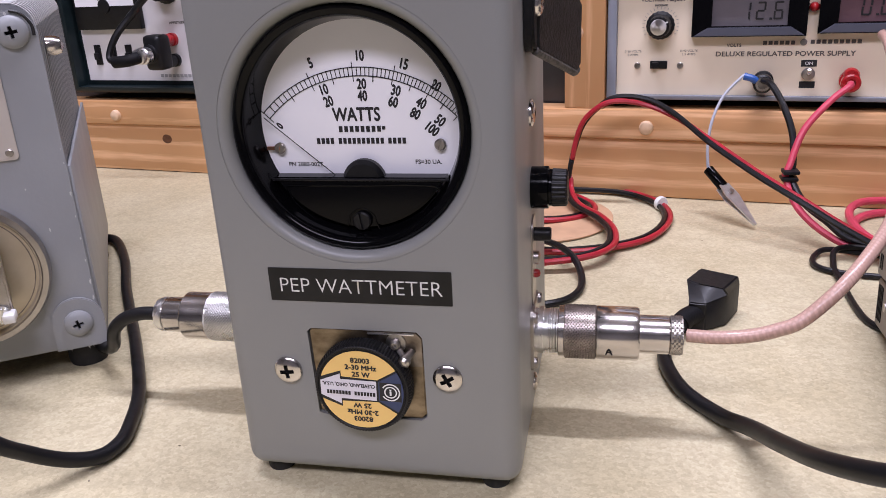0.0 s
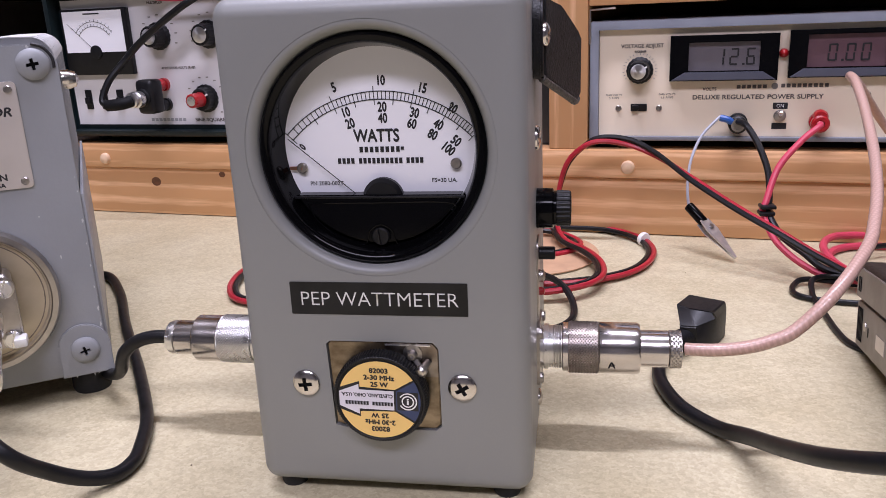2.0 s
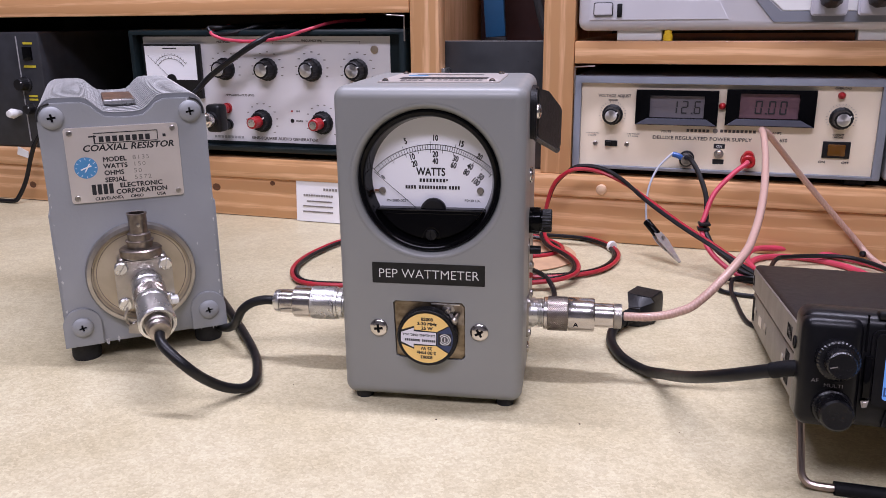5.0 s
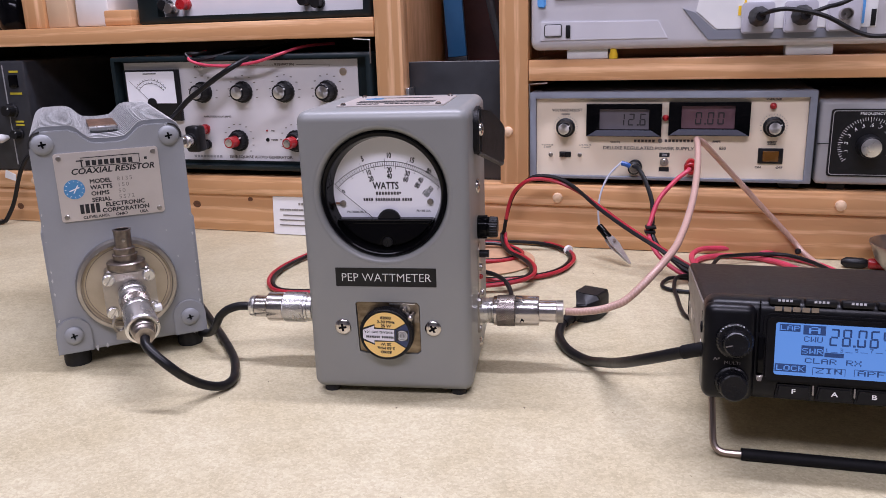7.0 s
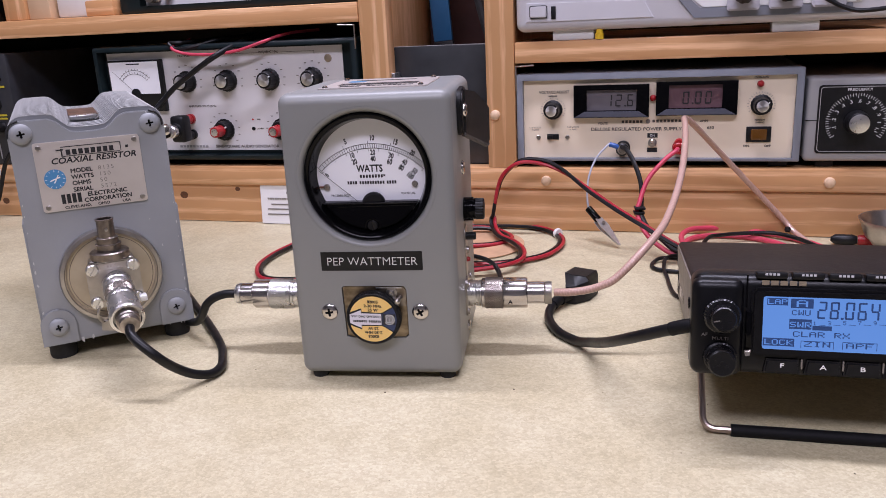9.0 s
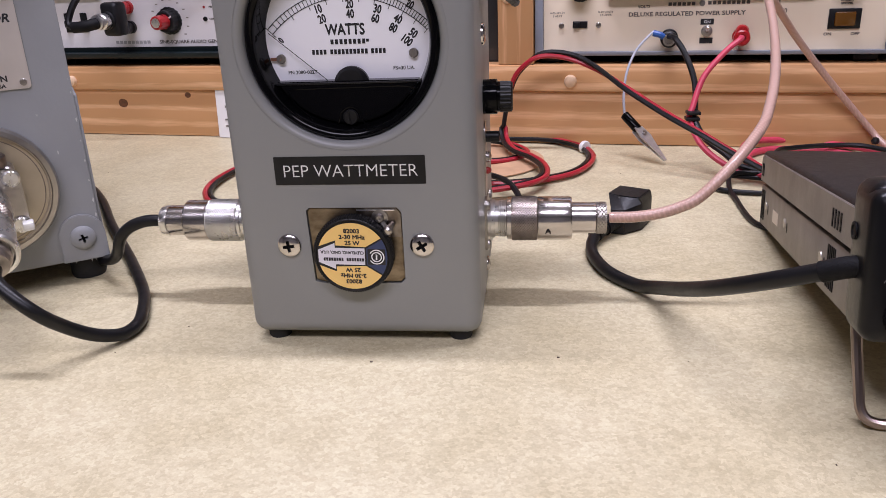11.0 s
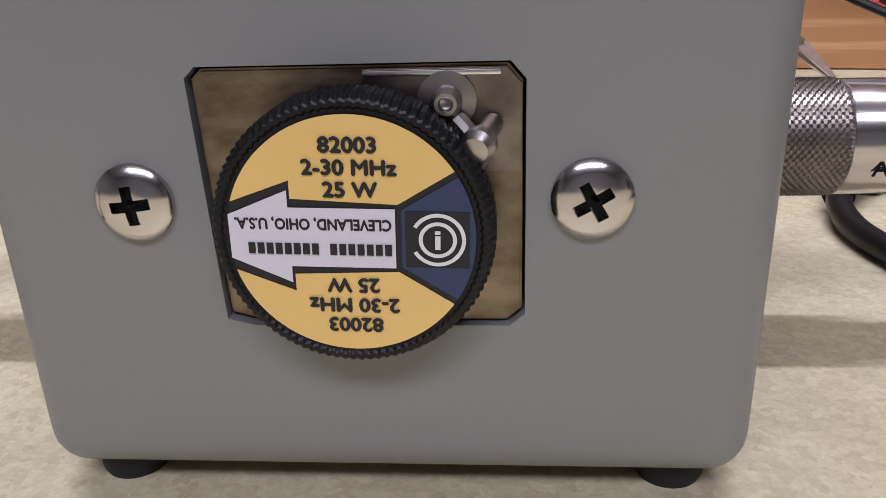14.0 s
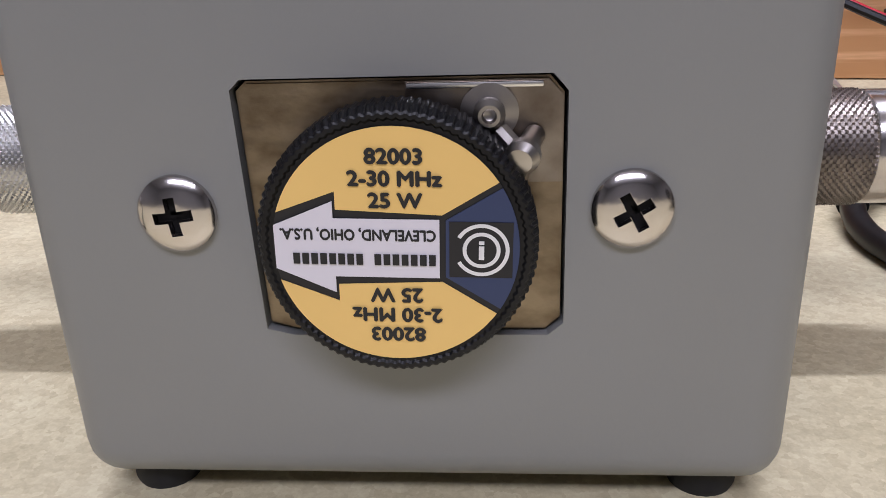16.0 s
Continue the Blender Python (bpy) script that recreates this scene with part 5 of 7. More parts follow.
for pts, r, m, lb in (([(0.262, 0.215, 0.003), (0.236, 0.262, 0.0055), (0.232, 0.298, 0.0085), (0.244, 0.325, 0.0090), (0.266, 0.338, 0.007), (0.2916, 0.340, 0.0045), (0.3231, 0.322, 0.004), (0.3499, 0.290, 0.003), (0.37, 0.22, 0.003)], 0.0026, M_PINK, "pinkish red wire lying along the shelf foot"),
                      ([(0.265, 0.215, 0.003), (0.238, 0.262, 0.003), (0.236, 0.300, 0.003), (0.255, 0.322, 0.003), (0.285, 0.322, 0.003), (0.315, 0.300, 0.003), (0.335, 0.25, 0.003)], 0.0026, M_PINK, "pinkish red wire lying on the bench"),
                      ([(0.238, 0.252, 0.0030), (0.255, 0.294, 0.0085), (0.2700, 0.306, 0.0085), (0.3000, 0.312, 0.0085), (0.3241, 0.307, 0.0085), (0.345, 0.28, 0.006), (0.36, 0.22, 0.003)], 0.0019, M_CABLE, "thin black wire lying on the red ones"),
                      ([(0.2850, 0.222, 0.0030), (0.2400, 0.238, 0.0035), (0.2100, 0.2480, 0.0040), (0.2000, 0.242, 0.0024), (0.1965, 0.228, 0.0022), (0.2035, 0.2180, 0.0022), (0.225, 0.2120, 0.0020), (0.28, 0.205, 0.0020)], 0.0017, M_CABLE, "thin black wire bent in a small loop"),
                      ([(0.2600, 0.236, 0.0065), (0.2160, 0.244, 0.0070), (0.2060, 0.225, 0.0035), (0.2050, 0.198, 0.0018), (0.2040, 0.170, 0.0018), (0.2060, 0.152, 0.0018), (0.215, 0.138, 0.0018)], 0.0017, M_CABLE, "thin black wire running under the transceiver")):
    tagged(cable("bench_wire", pts, r, m, lb), group="loose wires beside the transceiver")
bead = tagged(part("bead", lathe([(0, -0.003), (0.0022, -0.0022), (0.003, 0), (0.0022, 0.0022), (0, 0.003)], 20), M_BLACK), "small black bead on the wires", "bead")
bead.matrix_world = Matrix.Translation((0.3330, 0.316, 0.0105))

# grey test lead and alligator clip
cable("test_lead", [(0.1690, 0.3455, 0.0925), (0.1662, 0.342, 0.0918), (0.1547, 0.338, 0.0797), (0.1476, 0.332, 0.064), (0.1455, 0.328, 0.0478), (0.1460, 0.3255, 0.0360), (0.1470, 0.3235, 0.0300)], 0.0010, M_GREYWIRE, "thin grey test lead")
clip = thing("alligator_clip", look((0.1462, 0.3250, 0.0325), (0.1754, 0.2904, 0.0030)) @ pose(0, 0, 0, 0, 180, 0), "nickel alligator clip with a black sleeve touching the bench", "clip")
part("sleeve", lathe([(0.0022, 0), (0.0036, 0.0008), (0.0036, 0.0165), (0.0030, 0.0175)], 24), M_BLACKGLOSS, clip, "black plastic sleeve")
for s in (1, -1):
    part("jaw", moved(prism([(-0.0040, 0), (0.0040, 0), (0.0056, 0.010), (0.0034, 0.022), (0.0012, 0.0355), (-0.0012, 0.0355), (-0.0034, 0.022), (-0.0056, 0.010)], 0.0009, 0.0002), Matrix.Translation((0, s * 0.0022, 0.0165)) @ pose(0, 0, 0, 90 + s * 3, 0, 0)), M_JAW, clip, "bright jaw")
part("pivot", moved(disc(0.0017, 0.0075, 0.0003, 16), Matrix.Translation((0, 0.0037, 0.024)) @ FRONT), M_NICKEL, clip)

# moulded black plug and its cord to the transceiver
def plug_body():
    """Squat moulded block: small flat top, sloped front, chamfered corner."""
    bm = bmesh.new()
    top = [(0.1275, 0.1700), (0.1450, 0.1605), (0.1357, 0.1432), (0.1242, 0.1490), (0.1190, 0.1545)]
    low = [(0.1275, 0.1720), (0.1462, 0.1625), (0.1385, 0.1460), (0.1275, 0.1380), (0.1195, 0.1395)]
    a = [bm.verts.new((x, y, 0.0212)) for x, y in top]
    c = [bm.verts.new((x, y, 0.0150 if i in (3, 4) else 0.0165)) for i, (x, y) in enumerate(low)]
    g = [bm.verts.new((x, y, 0.0005)) for x, y in low]
    for lo, hi in ((c, a), (g, c)):
        for i in range(5):
            k = (i + 1) % 5
            bm.faces.new((lo[i], hi[i], hi[k], lo[k]))
    bm.faces.new(a)
    bm.faces.new(g[::-1])
    bmesh.ops.recalc_face_normals(bm, faces=bm.faces)
    bmesh.ops.bevel(bm, geom=bm.edges[:], offset=0.0006, segments=2, affect="EDGES")
    return bm


plug = thing("moulded_plug", pose(0, 0, 0), "black moulded plastic plug lying on the bench", "plug")
part("body", plug_body(), M_BLACK, plug)
part("strain_relief", tube([(0.1240, 0.1420, 0.0085), (0.1190, 0.1370, 0.0082), (0.1150, 0.1310, 0.0072)], 0.0050, 14, 6), M_BLACKROUGH, plug)
cord = cable("control_cord", [(0.1165, 0.1340, 0.0080), (0.1100, 0.1230, 0.0060), (0.1068, 0.1100, 0.0042), (0.1072, 0.0950, 0.0036), (0.1130, 0.0740, 0.0036), (0.1250, 0.0560, 0.0042), (0.1338, 0.0369, 0.0112), (0.1392, 0.0112, 0.0220), (0.1454, -0.0154, 0.0344), (0.1566, -0.0394, 0.0476), (0.1760, -0.0570, 0.0600), (0.1850, -0.0615, 0.0625)], 0.0033, M_CABLE, "thick black control cord running to the transceiver", 12)
part("strain_boot", tube([(0.1700, -0.0525, 0.0567), (0.1770, -0.0575, 0.0605), (0.1850, -0.0615, 0.0625)], 0.0037, 14, 4), M_BLACKROUGH, cord, "short rubber boot")
part("cord_boot", tube([(0.1165, 0.1340, 0.0080), (0.1125, 0.1272, 0.0068), (0.1095, 0.1220, 0.0058)], 0.0042, 14, 4), M_BLACKROUGH, cord)


# coarse dot-matrix characters of the display, seven rows each
DOTS = {
    "A": ".###.|#...#|#...#|#####|#...#|#...#|#...#", "L": "#....|#....|#....|#....|#....|#....|#####", "P": "####.|#...#|#...#|####.|#....|#....|#....",
    "C": ".###.|#...#|#....|#....|#....|#...#|.###.", "W": "#...#|#...#|#...#|#.#.#|#.#.#|##.##|#...#", "U": "#...#|#...#|#...#|#...#|#...#|#...#|.###.",
    "S": ".####|#....|#....|.###.|....#|....#|####.", "R": "####.|#...#|#...#|####.|#.#..|#..#.|#...#", "X": "#...#|#...#|.#.#.|..#..|.#.#.|#...#|#...#",
    "O": ".###.|#...#|#...#|#...#|#...#|#...#|.###.", "K": "#...#|#..#.|#.#..|##...|#.#..|#..#.|#...#", "Z": "#####|....#|...#.|..#..|.#...|#....|#####",
    "I": ".###.|..#..|..#..|..#..|..#..|..#..|.###.", "N": "#...#|##..#|##..#|#.#.#|#..##|#..##|#...#", "F": "#####|#....|#....|####.|#....|#....|#....",
    "1": "..#..|.##..|..#..|..#..|..#..|..#..|.###.", "3": "####.|....#|....#|.###.|....#|....#|####.", "5": "#####|#....|####.|....#|....#|#...#|.###.",
    "7": "#####|....#|...#.|..#..|..#..|..#..|..#..", "9": ".###.|#...#|#...#|.####|....#|....#|.###.", "2": ".###.|#...#|....#|..##.|.#...|#....|#####",
    "0": ".###.|#...#|#...#|#...#|#...#|#...#|.###.", " ": ".....|.....|.....|.....|.....|.....|.....",
}


def dots(text, h, x, y, wide=1.0):
    """Dot-matrix words in xy, centred on x and y; runs of dots in a row are one bar."""
    p = h / 7
    q = p * wide
    left = x - (len(text) * 6 - 1) * q / 2
    out = []
    for c in text:
        for j, row in enumerate(DOTS[c].split("|")):
            i = 0
            while i < 5:
                n = 0
                while i + n < 5 and row[i + n] == "#":
                    n += 1
                if n:
                    out.append((left + (i + n / 2) * q, y + (3 - j) * p, n * q, p))
                i += n + 1
        left += 6 * q
    return bars(out)


# transceiver: local x right, y back (front negative), z up; tipped back on its wire bail
def transceiver():
    t = thing("transceiver", pose(0.205, 0.147, 0.0045, 0, 0, -6.5) @ pose(0, 0, 0, -9), "black radio transceiver with a blue lit display on a wire bail", "transceiver")
    part("top_cover", box(0, 0.155, -0.200, 0, 0.0235, 0.0420, 0.003, 3), M_RADIO, t, "brownish black cover")
    chassis = part("chassis", box(0.0005, 0.1545, -0.200, -0.001, 0.0, 0.0231, 0.0015, 2), M_RADIOSIDE, t, "worn dark grey die-cast side")
    for y in (-0.020, -0.074, -0.150):
        part("side_screw", lathe([(0.0024, 0), (0.0022, 0.0005), (0.0008, 0.0006), (0, 0.0003)], 18), M_NICKEL, chassis, "", Matrix.Translation((0.0005, y, 0.013)) @ LEFT)
        part("side_hole", moved(disc(0.0017, 0.0001, 0, 16), Matrix.Translation((0.0005, y - 0.006, 0.0115)) @ LEFT @ Matrix.Diagonal((1.5, 0.7, 1, 1))), M_BLACKROUGH, chassis)
    part("sticker", box(0.0002, 0.0006, -0.057, -0.042, 0.008, 0.0145), M_ALU, chassis, "small silver sticker")
    for y in (-0.006, -0.0085, -0.011, -0.0135, -0.162, -0.1645, -0.167, -0.1695, -0.172):
        part("vent_slot", box(0.0001, 0.0007, y - 0.0006, y + 0.0006, 0.004, 0.0205), M_BLACKROUGH, chassis)
    # thin plate added over the black cover, its pale colour imitating reflected bench
    side = part("cover_side_sheen", moved(prism([(-0.198, 0.0252), (-0.003, 0.0252), (-0.003, 0.0375), (-0.006, 0.0400), (-0.198, 0.0400)], 0.0008, 0.0003), Matrix.Translation((0.0002, 0, 0)) @ Matrix(((0, 0, -1, 0), (1, 0, 0, 0), (0, 1, 0, 0), (0, 0, 0, 1)))), M_RADIOSIDE, t, "side of the cover, coloured for the bench's sheen")
    for y in (-0.168, -0.1720, -0.1760, -0.1800, -0.008, -0.0115):
        part("cover_slot", box(-0.0009, -0.0004, y - 0.0007, y + 0.0007, 0.0285, 0.0355), M_BLACKROUGH, side)
    part("side_socket", lathe([(0.0030, 0), (0.0030, 0.0005), (0.0020, 0.0006), (0.0018, 0.0002), (0, 0.0002)], 20), M_BLACKROUGH, t, "small dark socket", Matrix.Translation((-0.0036, -0.209, 0.0345)) @ LEFT)
    for i in range(10):
        part("top_slot", box(0.020 + i * 0.0085, 0.0262 + i * 0.0085, -0.190, -0.1886, 0.0419, 0.0422), M_BLACKROUGH, t)
    # front panel
    yf = -0.222
    panel = part("front_panel", box(-0.003, 0.158, yf, -0.199, 0.0015, 0.0520, 0.006, 5), M_RADIOPANEL, t, "black front panel")
    part("dial_section", box(-0.0035, 0.0215, yf - 0.004, -0.203, 0.0010, 0.0500, 0.005, 5), M_RADIOPANEL, panel)
    part("groove", onface(box(0.0222, 0.0230, 0.036, 0.052, 0, 0.0006), yf - 0.0002), M_BLACKGLOSS, panel)
    bez = part("screen_bezel", onface(prism(rrect(0.0245, 0.150, 0.0115, 0.0460, 0.004, 5), 0.0030, 0.0015), yf), M_RADIOPANEL, panel, "raised black screen surround")
    xs, zs, k = 0.0300, 0.0415, 0.00011
    scr = part("screen", onface(prism(rrect(xs, 0.1265, 0.0160, zs + 0.0006, 0.0012, 3), 0.0003), yf - 0.0030), M_SCREEN, panel, "blue backlit screen")
    X, Z = lambda px: xs + (px - 427) * k, lambda py, px=427: zs - (py - 400) * 0.000109 + (px - 427) * 0.047 * 0.000109
    ys = yf - 0.00335

    def ink(name, bm, m, lift=0.0):
        part(name, onface(bm, ys - lift), m, scr, "", None, 0)

    boxes_ = [(485, 419, 86, 32), (586, 429, 92, 42), (582, 522, 91, 45), (671, 541, 78, 20), (495, 603, 130, 36)]
    ink("display_block", bars([(X(x), Z(y, x), w * k, h * 0.000109) for x, y, w, h in boxes_]), M_PIXEL)
    bm = bmesh.new()
    for s, x, y, h, wdt in (("CWU", 583, 470, 24, 1.32), ("CLAR RX", 668, 571, 24, 1.65), ("ZIN", 654, 614, 24, 1.85), ("APF", 825, 622, 24, 1.9)):
        add(bm, dots(s, h * 0.000109, X(x), Z(y, x), wdt))
    for i, s in enumerate(("1", "3", "5", "7", "9", "20")):
        add(bm, dots(s, 17 * 0.000109, X(640 + i * 60), Z(518, 640 + i * 60), 1.0))
    for x0_, x1_, y in ((588, 720, 598), (757, 893, 604)):
        add(bm, bars([(X((x0_ + x1_) / 2), Z(y, x0_), (x1_ - x0_) * k, 0.00025), (X(x0_), Z(y + 16, x0_), 0.00025, 0.0036), (X(x1_), Z(y + 16, x0_), 0.00025, 0.0036)]))
    add(bm, bars([(X(670 + i * 60), Z(527, 670 + i * 60), 28 * k, 0.0002) for i in range(5)]))
    add(bm, seg7("28.064", 78 * 0.000109, X(650), Z(500, 700), 0.72, 36 * k))
    ink("display_text", bm, M_PIXEL, 0.00012)
    bm = bmesh.new()
    for s, x, y, h in (("LAP", 485, 419, 22), ("A", 586, 429, 30), ("SWR", 582, 524, 24), ("LOCK", 495, 603, 24)):
        add(bm, dots(s, h * 0.000109, X(x), Z(y, x), 1.5 if s != "A" else 2.2))
    ink("display_text", bm, M_SCREEN, 0.0002)
    # keys
    for i, u in enumerate((0.0397, 0.0584, 0.0760, 0.0936, 0.1112)):
        key = part("key", onface(prism([(u - 0.0085, 0.0038), (u + 0.0085, 0.0038), (u + 0.0078, 0.0108), (u - 0.0072, 0.0108)], 0.0030, 0.0008), yf + 0.0005), M_BLACK, panel, "black push key")
        if i < 3:
            part("lettering", onface(letters("FAB"[i], 0.0022, u, 0.0078, "CENTER", 0.00008, 0, 1.4), yf - 0.0027), M_WHITEINK, key, "white letter", None, 0)
        part("key_light", onface(prism(rrect(u + 0.0087, u + 0.0095, 0.0062, 0.0112, 0.0003, 2), 0.0022), yf + 0.0004), M_CHROME, panel, "thin bright divider")
    for i, u in enumerate((0.034, 0.0505, 0.067, 0.083, 0.099)):
        key = part("top_key", onface(box(u - 0.0072, u + 0.0072, 0.0502, 0.0536, 0, 0.006, 0.0008), yf + 0.0055), M_BLACK, panel, "black function key")
        part("print_bar", onface(bars([(u - 0.0027 + j * 0.0018, 0.0526, 0.0012, 0.0011) for j in range(4)]), yf - 0.0007), M_KEYINK, key, "unreadable white print", None, 0)
    part("print_bar", onface(bars([(0.0310 + i * 0.0042, 0.0484, 0.0033, 0.0023) for i in range(5)]), yf - 0.0006), M_BRASS, panel, "maker's name as plain bars", None, 0)
    bm = bmesh.new()
    add(bm, letters("AF", 0.0016, 0.0030, 0.0222, "CENTER", 0, 0, 1.2))
    add(bm, letters("MULTI", 0.0016, 0.0105, 0.0204, "CENTER", 0, 0, 1.2))
    part("lettering", onface(bm, yf - 0.0042), M_STAMP, panel, "dim grey print", None, 0)
    part("slider", onface(box(0.0222, 0.0252, 0.0160, 0.0345, 0, 0.0022, 0.0006), yf - 0.001), M_BLACKGLOSS, panel)
    part("slider_tip", onface(prism([(0.0218, 0.0148), (0.0252, 0.0153), (0.0245, 0.0122), (0.0225, 0.0118)], 0.003, 0.0006), yf - 0.001), M_CHROME, panel, "bright metal tip")
    kn = part("tuning_ring", lathe([(0.0088, 0), (0.0088, 0.0050), (0.0080, 0.0058), (0.0066, 0.0060)], 96, -0.03, 32), M_KNOB, panel, "ribbed outer ring", at(0.0107, yf - 0.004, 0.0325), 20)
    part("tuning_knob", lathe([(0.0062, 0.0055), (0.0060, 0.0125), (0.0054, 0.0132), (0, 0.0130)], 96, -0.03, 32), M_KNOB, kn, "", None, 20)
    part("pointer", moved(box(-0.0002, 0.0002, 0.002, 0.005, 0.0131, 0.0134), pose(0, 0, 0, 0, 0, 105)), M_STAMP, kn)
    part("multi_knob", lathe([(0.0084, 0), (0.0080, 0.0020), (0.0072, 0.0025), (0.0068, 0.0120), (0.0060, 0.0128), (0, 0.0126)], 96, -0.02, 40), M_KNOB, panel, "smooth black knob", at(0.0106, yf - 0.004, 0.0108), 20)
    # wire bail, in the bench's plane
    up = t.matrix_world.inverted()
    a = Vector((0.1872, -0.0590, 0.0028))
    u = Vector((math.cos(radians(-6.5)), math.sin(radians(-6.5)), 0))
    b = a + u * 0.148
    top = t.matrix_world @ Vector((0.004, -0.192, 0.001))
    top2 = t.matrix_world @ Vector((0.151, -0.192, 0.001))
    bend = lambda p, q, f: p.lerp(q, f)
    def leg(p, q, s):
        d = (p - q).normalized()
        p0, p1 = q + d * 0.007, q + s * 0.007
        return [p, bend(p, p0, 0.5)] + [p0.lerp(q, f).lerp(q.lerp(p1, f), f) for f in (0, 0.15, 0.3, 0.45, 0.6, 0.75, 0.9, 1.0)]
    pts = leg(top, a, u) + leg(top2, b, -u)[::-1]
    part("bail", tube([up @ p for p in pts], 0.0019, 10, 1, False), M_STEEL, t, "steel wire bail")
    part("bail_sleeve", tube([up @ (a + u * 0.014), up @ (b - u * 0.014)], 0.0033, 14, 2), M_BLACKROUGH, t, "black rubber sleeve")
    for u_ in (0.012, 0.143):
        part("rear_foot", lathe([(0.005, 0), (0.005, 0.0048), (0, 0.0048)], 16), M_RUBBER, t, "", Matrix.Translation((u_, -0.012, -0.0050)) @ pose(0, 0, 0, 9))
    return t


transceiver()


# instruments on the shelf (in the shelf's axes)
def power_supply():
    t = thing("power_supply", SH, "cream-fronted bench power supply with two digital meters in a slate case", "power supply")
    yf = 0.006
    # case as a frame round the recessed panel
    case = cut(box(-0.0322, 0.2365, yf - 0.005, 0.23, 0.0735, 0.1610, 0.0015, 2), box(-0.0255, 0.2300, -0.1, yf + 0.0015, 0.0765, 0.1545))
    part("case", case, M_SLATE, t, "slate grey steel case")
    part("panel", box(-0.0254, 0.2299, yf, yf + 0.003, 0.0766, 0.1544), M_CREAM, t, "cream front panel")
    for x in (-0.02, 0.219):
        part("foot", box(x - 0.009, x + 0.009, 0.012, 0.03, 0.0668, 0.0734, 0.0015), M_BLACK, t)
    for x0, x1, z0, z1, lx0, lx1, lz0, lz1, lm, txt, tx in ((0.0257, 0.0983, 0.1172, 0.1490, 0.0402, 0.0844, 0.1258, 0.1420, M_LCD, "12.6", 0.0590), (0.1048, 0.1790, 0.1185, 0.1505, 0.1184, 0.1636, 0.1272, 0.1452, M_LCDRED, "0.00", 0.1315)):
        bz = cut(onface(prism([(x0, z0), (x1, z0), (x1, z1), (x0, z1)], 0.0075, 0.0005), yf), onface(moved(box(lx0 - 0.002, lx1 + 0.002, lz0 - 0.002, lz1 + 0.002, 0.0035, 0.02), Matrix.Identity(4)), yf))
        m = part("panel_meter", bz, M_BLACKGLOSS, t, "black-framed digital meter", None, 20)
        part("ledge", onface(prism([(x0 + 0.001, z0 + 0.0005), (x1 - 0.001, z0 + 0.0005), (lx1 + 0.004, z0 + 0.0062), (lx0 - 0.004, z0 + 0.0062)], 0.0012, 0.0004), yf - 0.0074), M_LEDGE, m, "sloping dark slate ledge")
        lcd = part("lcd", onface(box(lx0 - 0.0018, lx1 + 0.0018, lz0 - 0.0018, lz1 + 0.0018, 0.0036, 0.0040), yf), lm, m, "dim unlit liquid crystal")
        part("digits", onface(seg7(txt, 0.0116, tx - 0.002, lz0 + 0.0020, 0.62, 0.0058), yf - 0.0042), M_INK, lcd, "dark seven-segment digits", None, 0)
    for x, z in ((0.1018, 0.1350), (0.1990, 0.1463)):
        part("indicator", lathe([(0.0032, 0), (0.0032, 0.001), (0.0026, 0.0035), (0.0012, 0.005), (0, 0.0053)], 20), M_REDPLASTIC, t, "red indicator", at(x, yf, z))
    for x, z in ((0.0042, 0.1250), (0.2007, 0.1268)):
        pointer_knob("knob", 0.0078, 0.0145, t, at(x, yf, z), 1.25)
        part("scale_ring", onface(bars([(x + 0.0118 * math.cos(radians(a)), z + 0.0118 * math.sin(radians(a)), 0.0016, 0.0003, a) for a in range(-30, 211, 12)]), yf - 0.0002), M_STAMP, t, "printed knob scale", None, 0)
    # slide switch, toggle, rocker
    part("slide_switch", onface(box(-0.0018, 0.0100, 0.0950, 0.1005, 0, 0.0012, 0.0003), yf), M_BLACK, t)
    part("slide_button", onface(box(-0.0005, 0.0040, 0.0958, 0.0998, 0.0012, 0.0045, 0.0004), yf), M_BLACK, t)
    for x in (-0.0108, 0.0188):
        slotted(0.0022, 0.0013, t, at(x, yf, 0.0972), M_NICKEL, 30)
    tg = part("toggle_switch", lathe([(0.0042, 0), (0.0042, 0.0015), (0.0034, 0.0016), (0.0034, 0.005), (0, 0.0055)], 24), M_NICKEL, t, "nickel toggle switch", at(0.1022, yf, 0.0915))
    part("lever", moved(lathe([(0.0012, 0), (0.0017, 0.008), (0.0012, 0.0095), (0, 0.0098)], 16), pose(0, 0, 0.0045, -28, 0, 0)), M_CHROME, tg)
    for z, s in ((0.0985, "ON"), (0.0842, "")):
        lb = part("switch_label", onface(box(0.0972, 0.1070, z - 0.0022, z + 0.0022, 0, 0.0002), yf), M_INK, t, "black label")
        if s:
            part("lettering", onface(letters(s, 0.0022, 0.1021, z, "CENTER", 0.00003), yf - 0.0003), M_WHITEINK, lb, "", None, 0)
    rk = part("power_rocker", onface(box(0.1885, 0.2108, 0.0918, 0.1065, 0, 0.002, 0.0006), yf), M_BLACK, t, "black power rocker switch")
    part("rocker", onface(box(0.1925, 0.2068, 0.0940, 0.1043, 0.002, 0.0045, 0.001), yf), M_AMBER, rk, "translucent amber rocker")
    # binding posts
    bp = part("binding_post", lathe([(0.0068, 0), (0.0068, 0.004), (0.0052, 0.0045), (0.0052, 0.009), (0.0062, 0.0095), (0.0062, 0.0150), (0.0050, 0.0160), (0.0030, 0.0160), (0.0030, 0.0120), (0, 0.0120)], 32), M_BLACK, t, "black binding post", at(0.0742, yf, 0.0868))
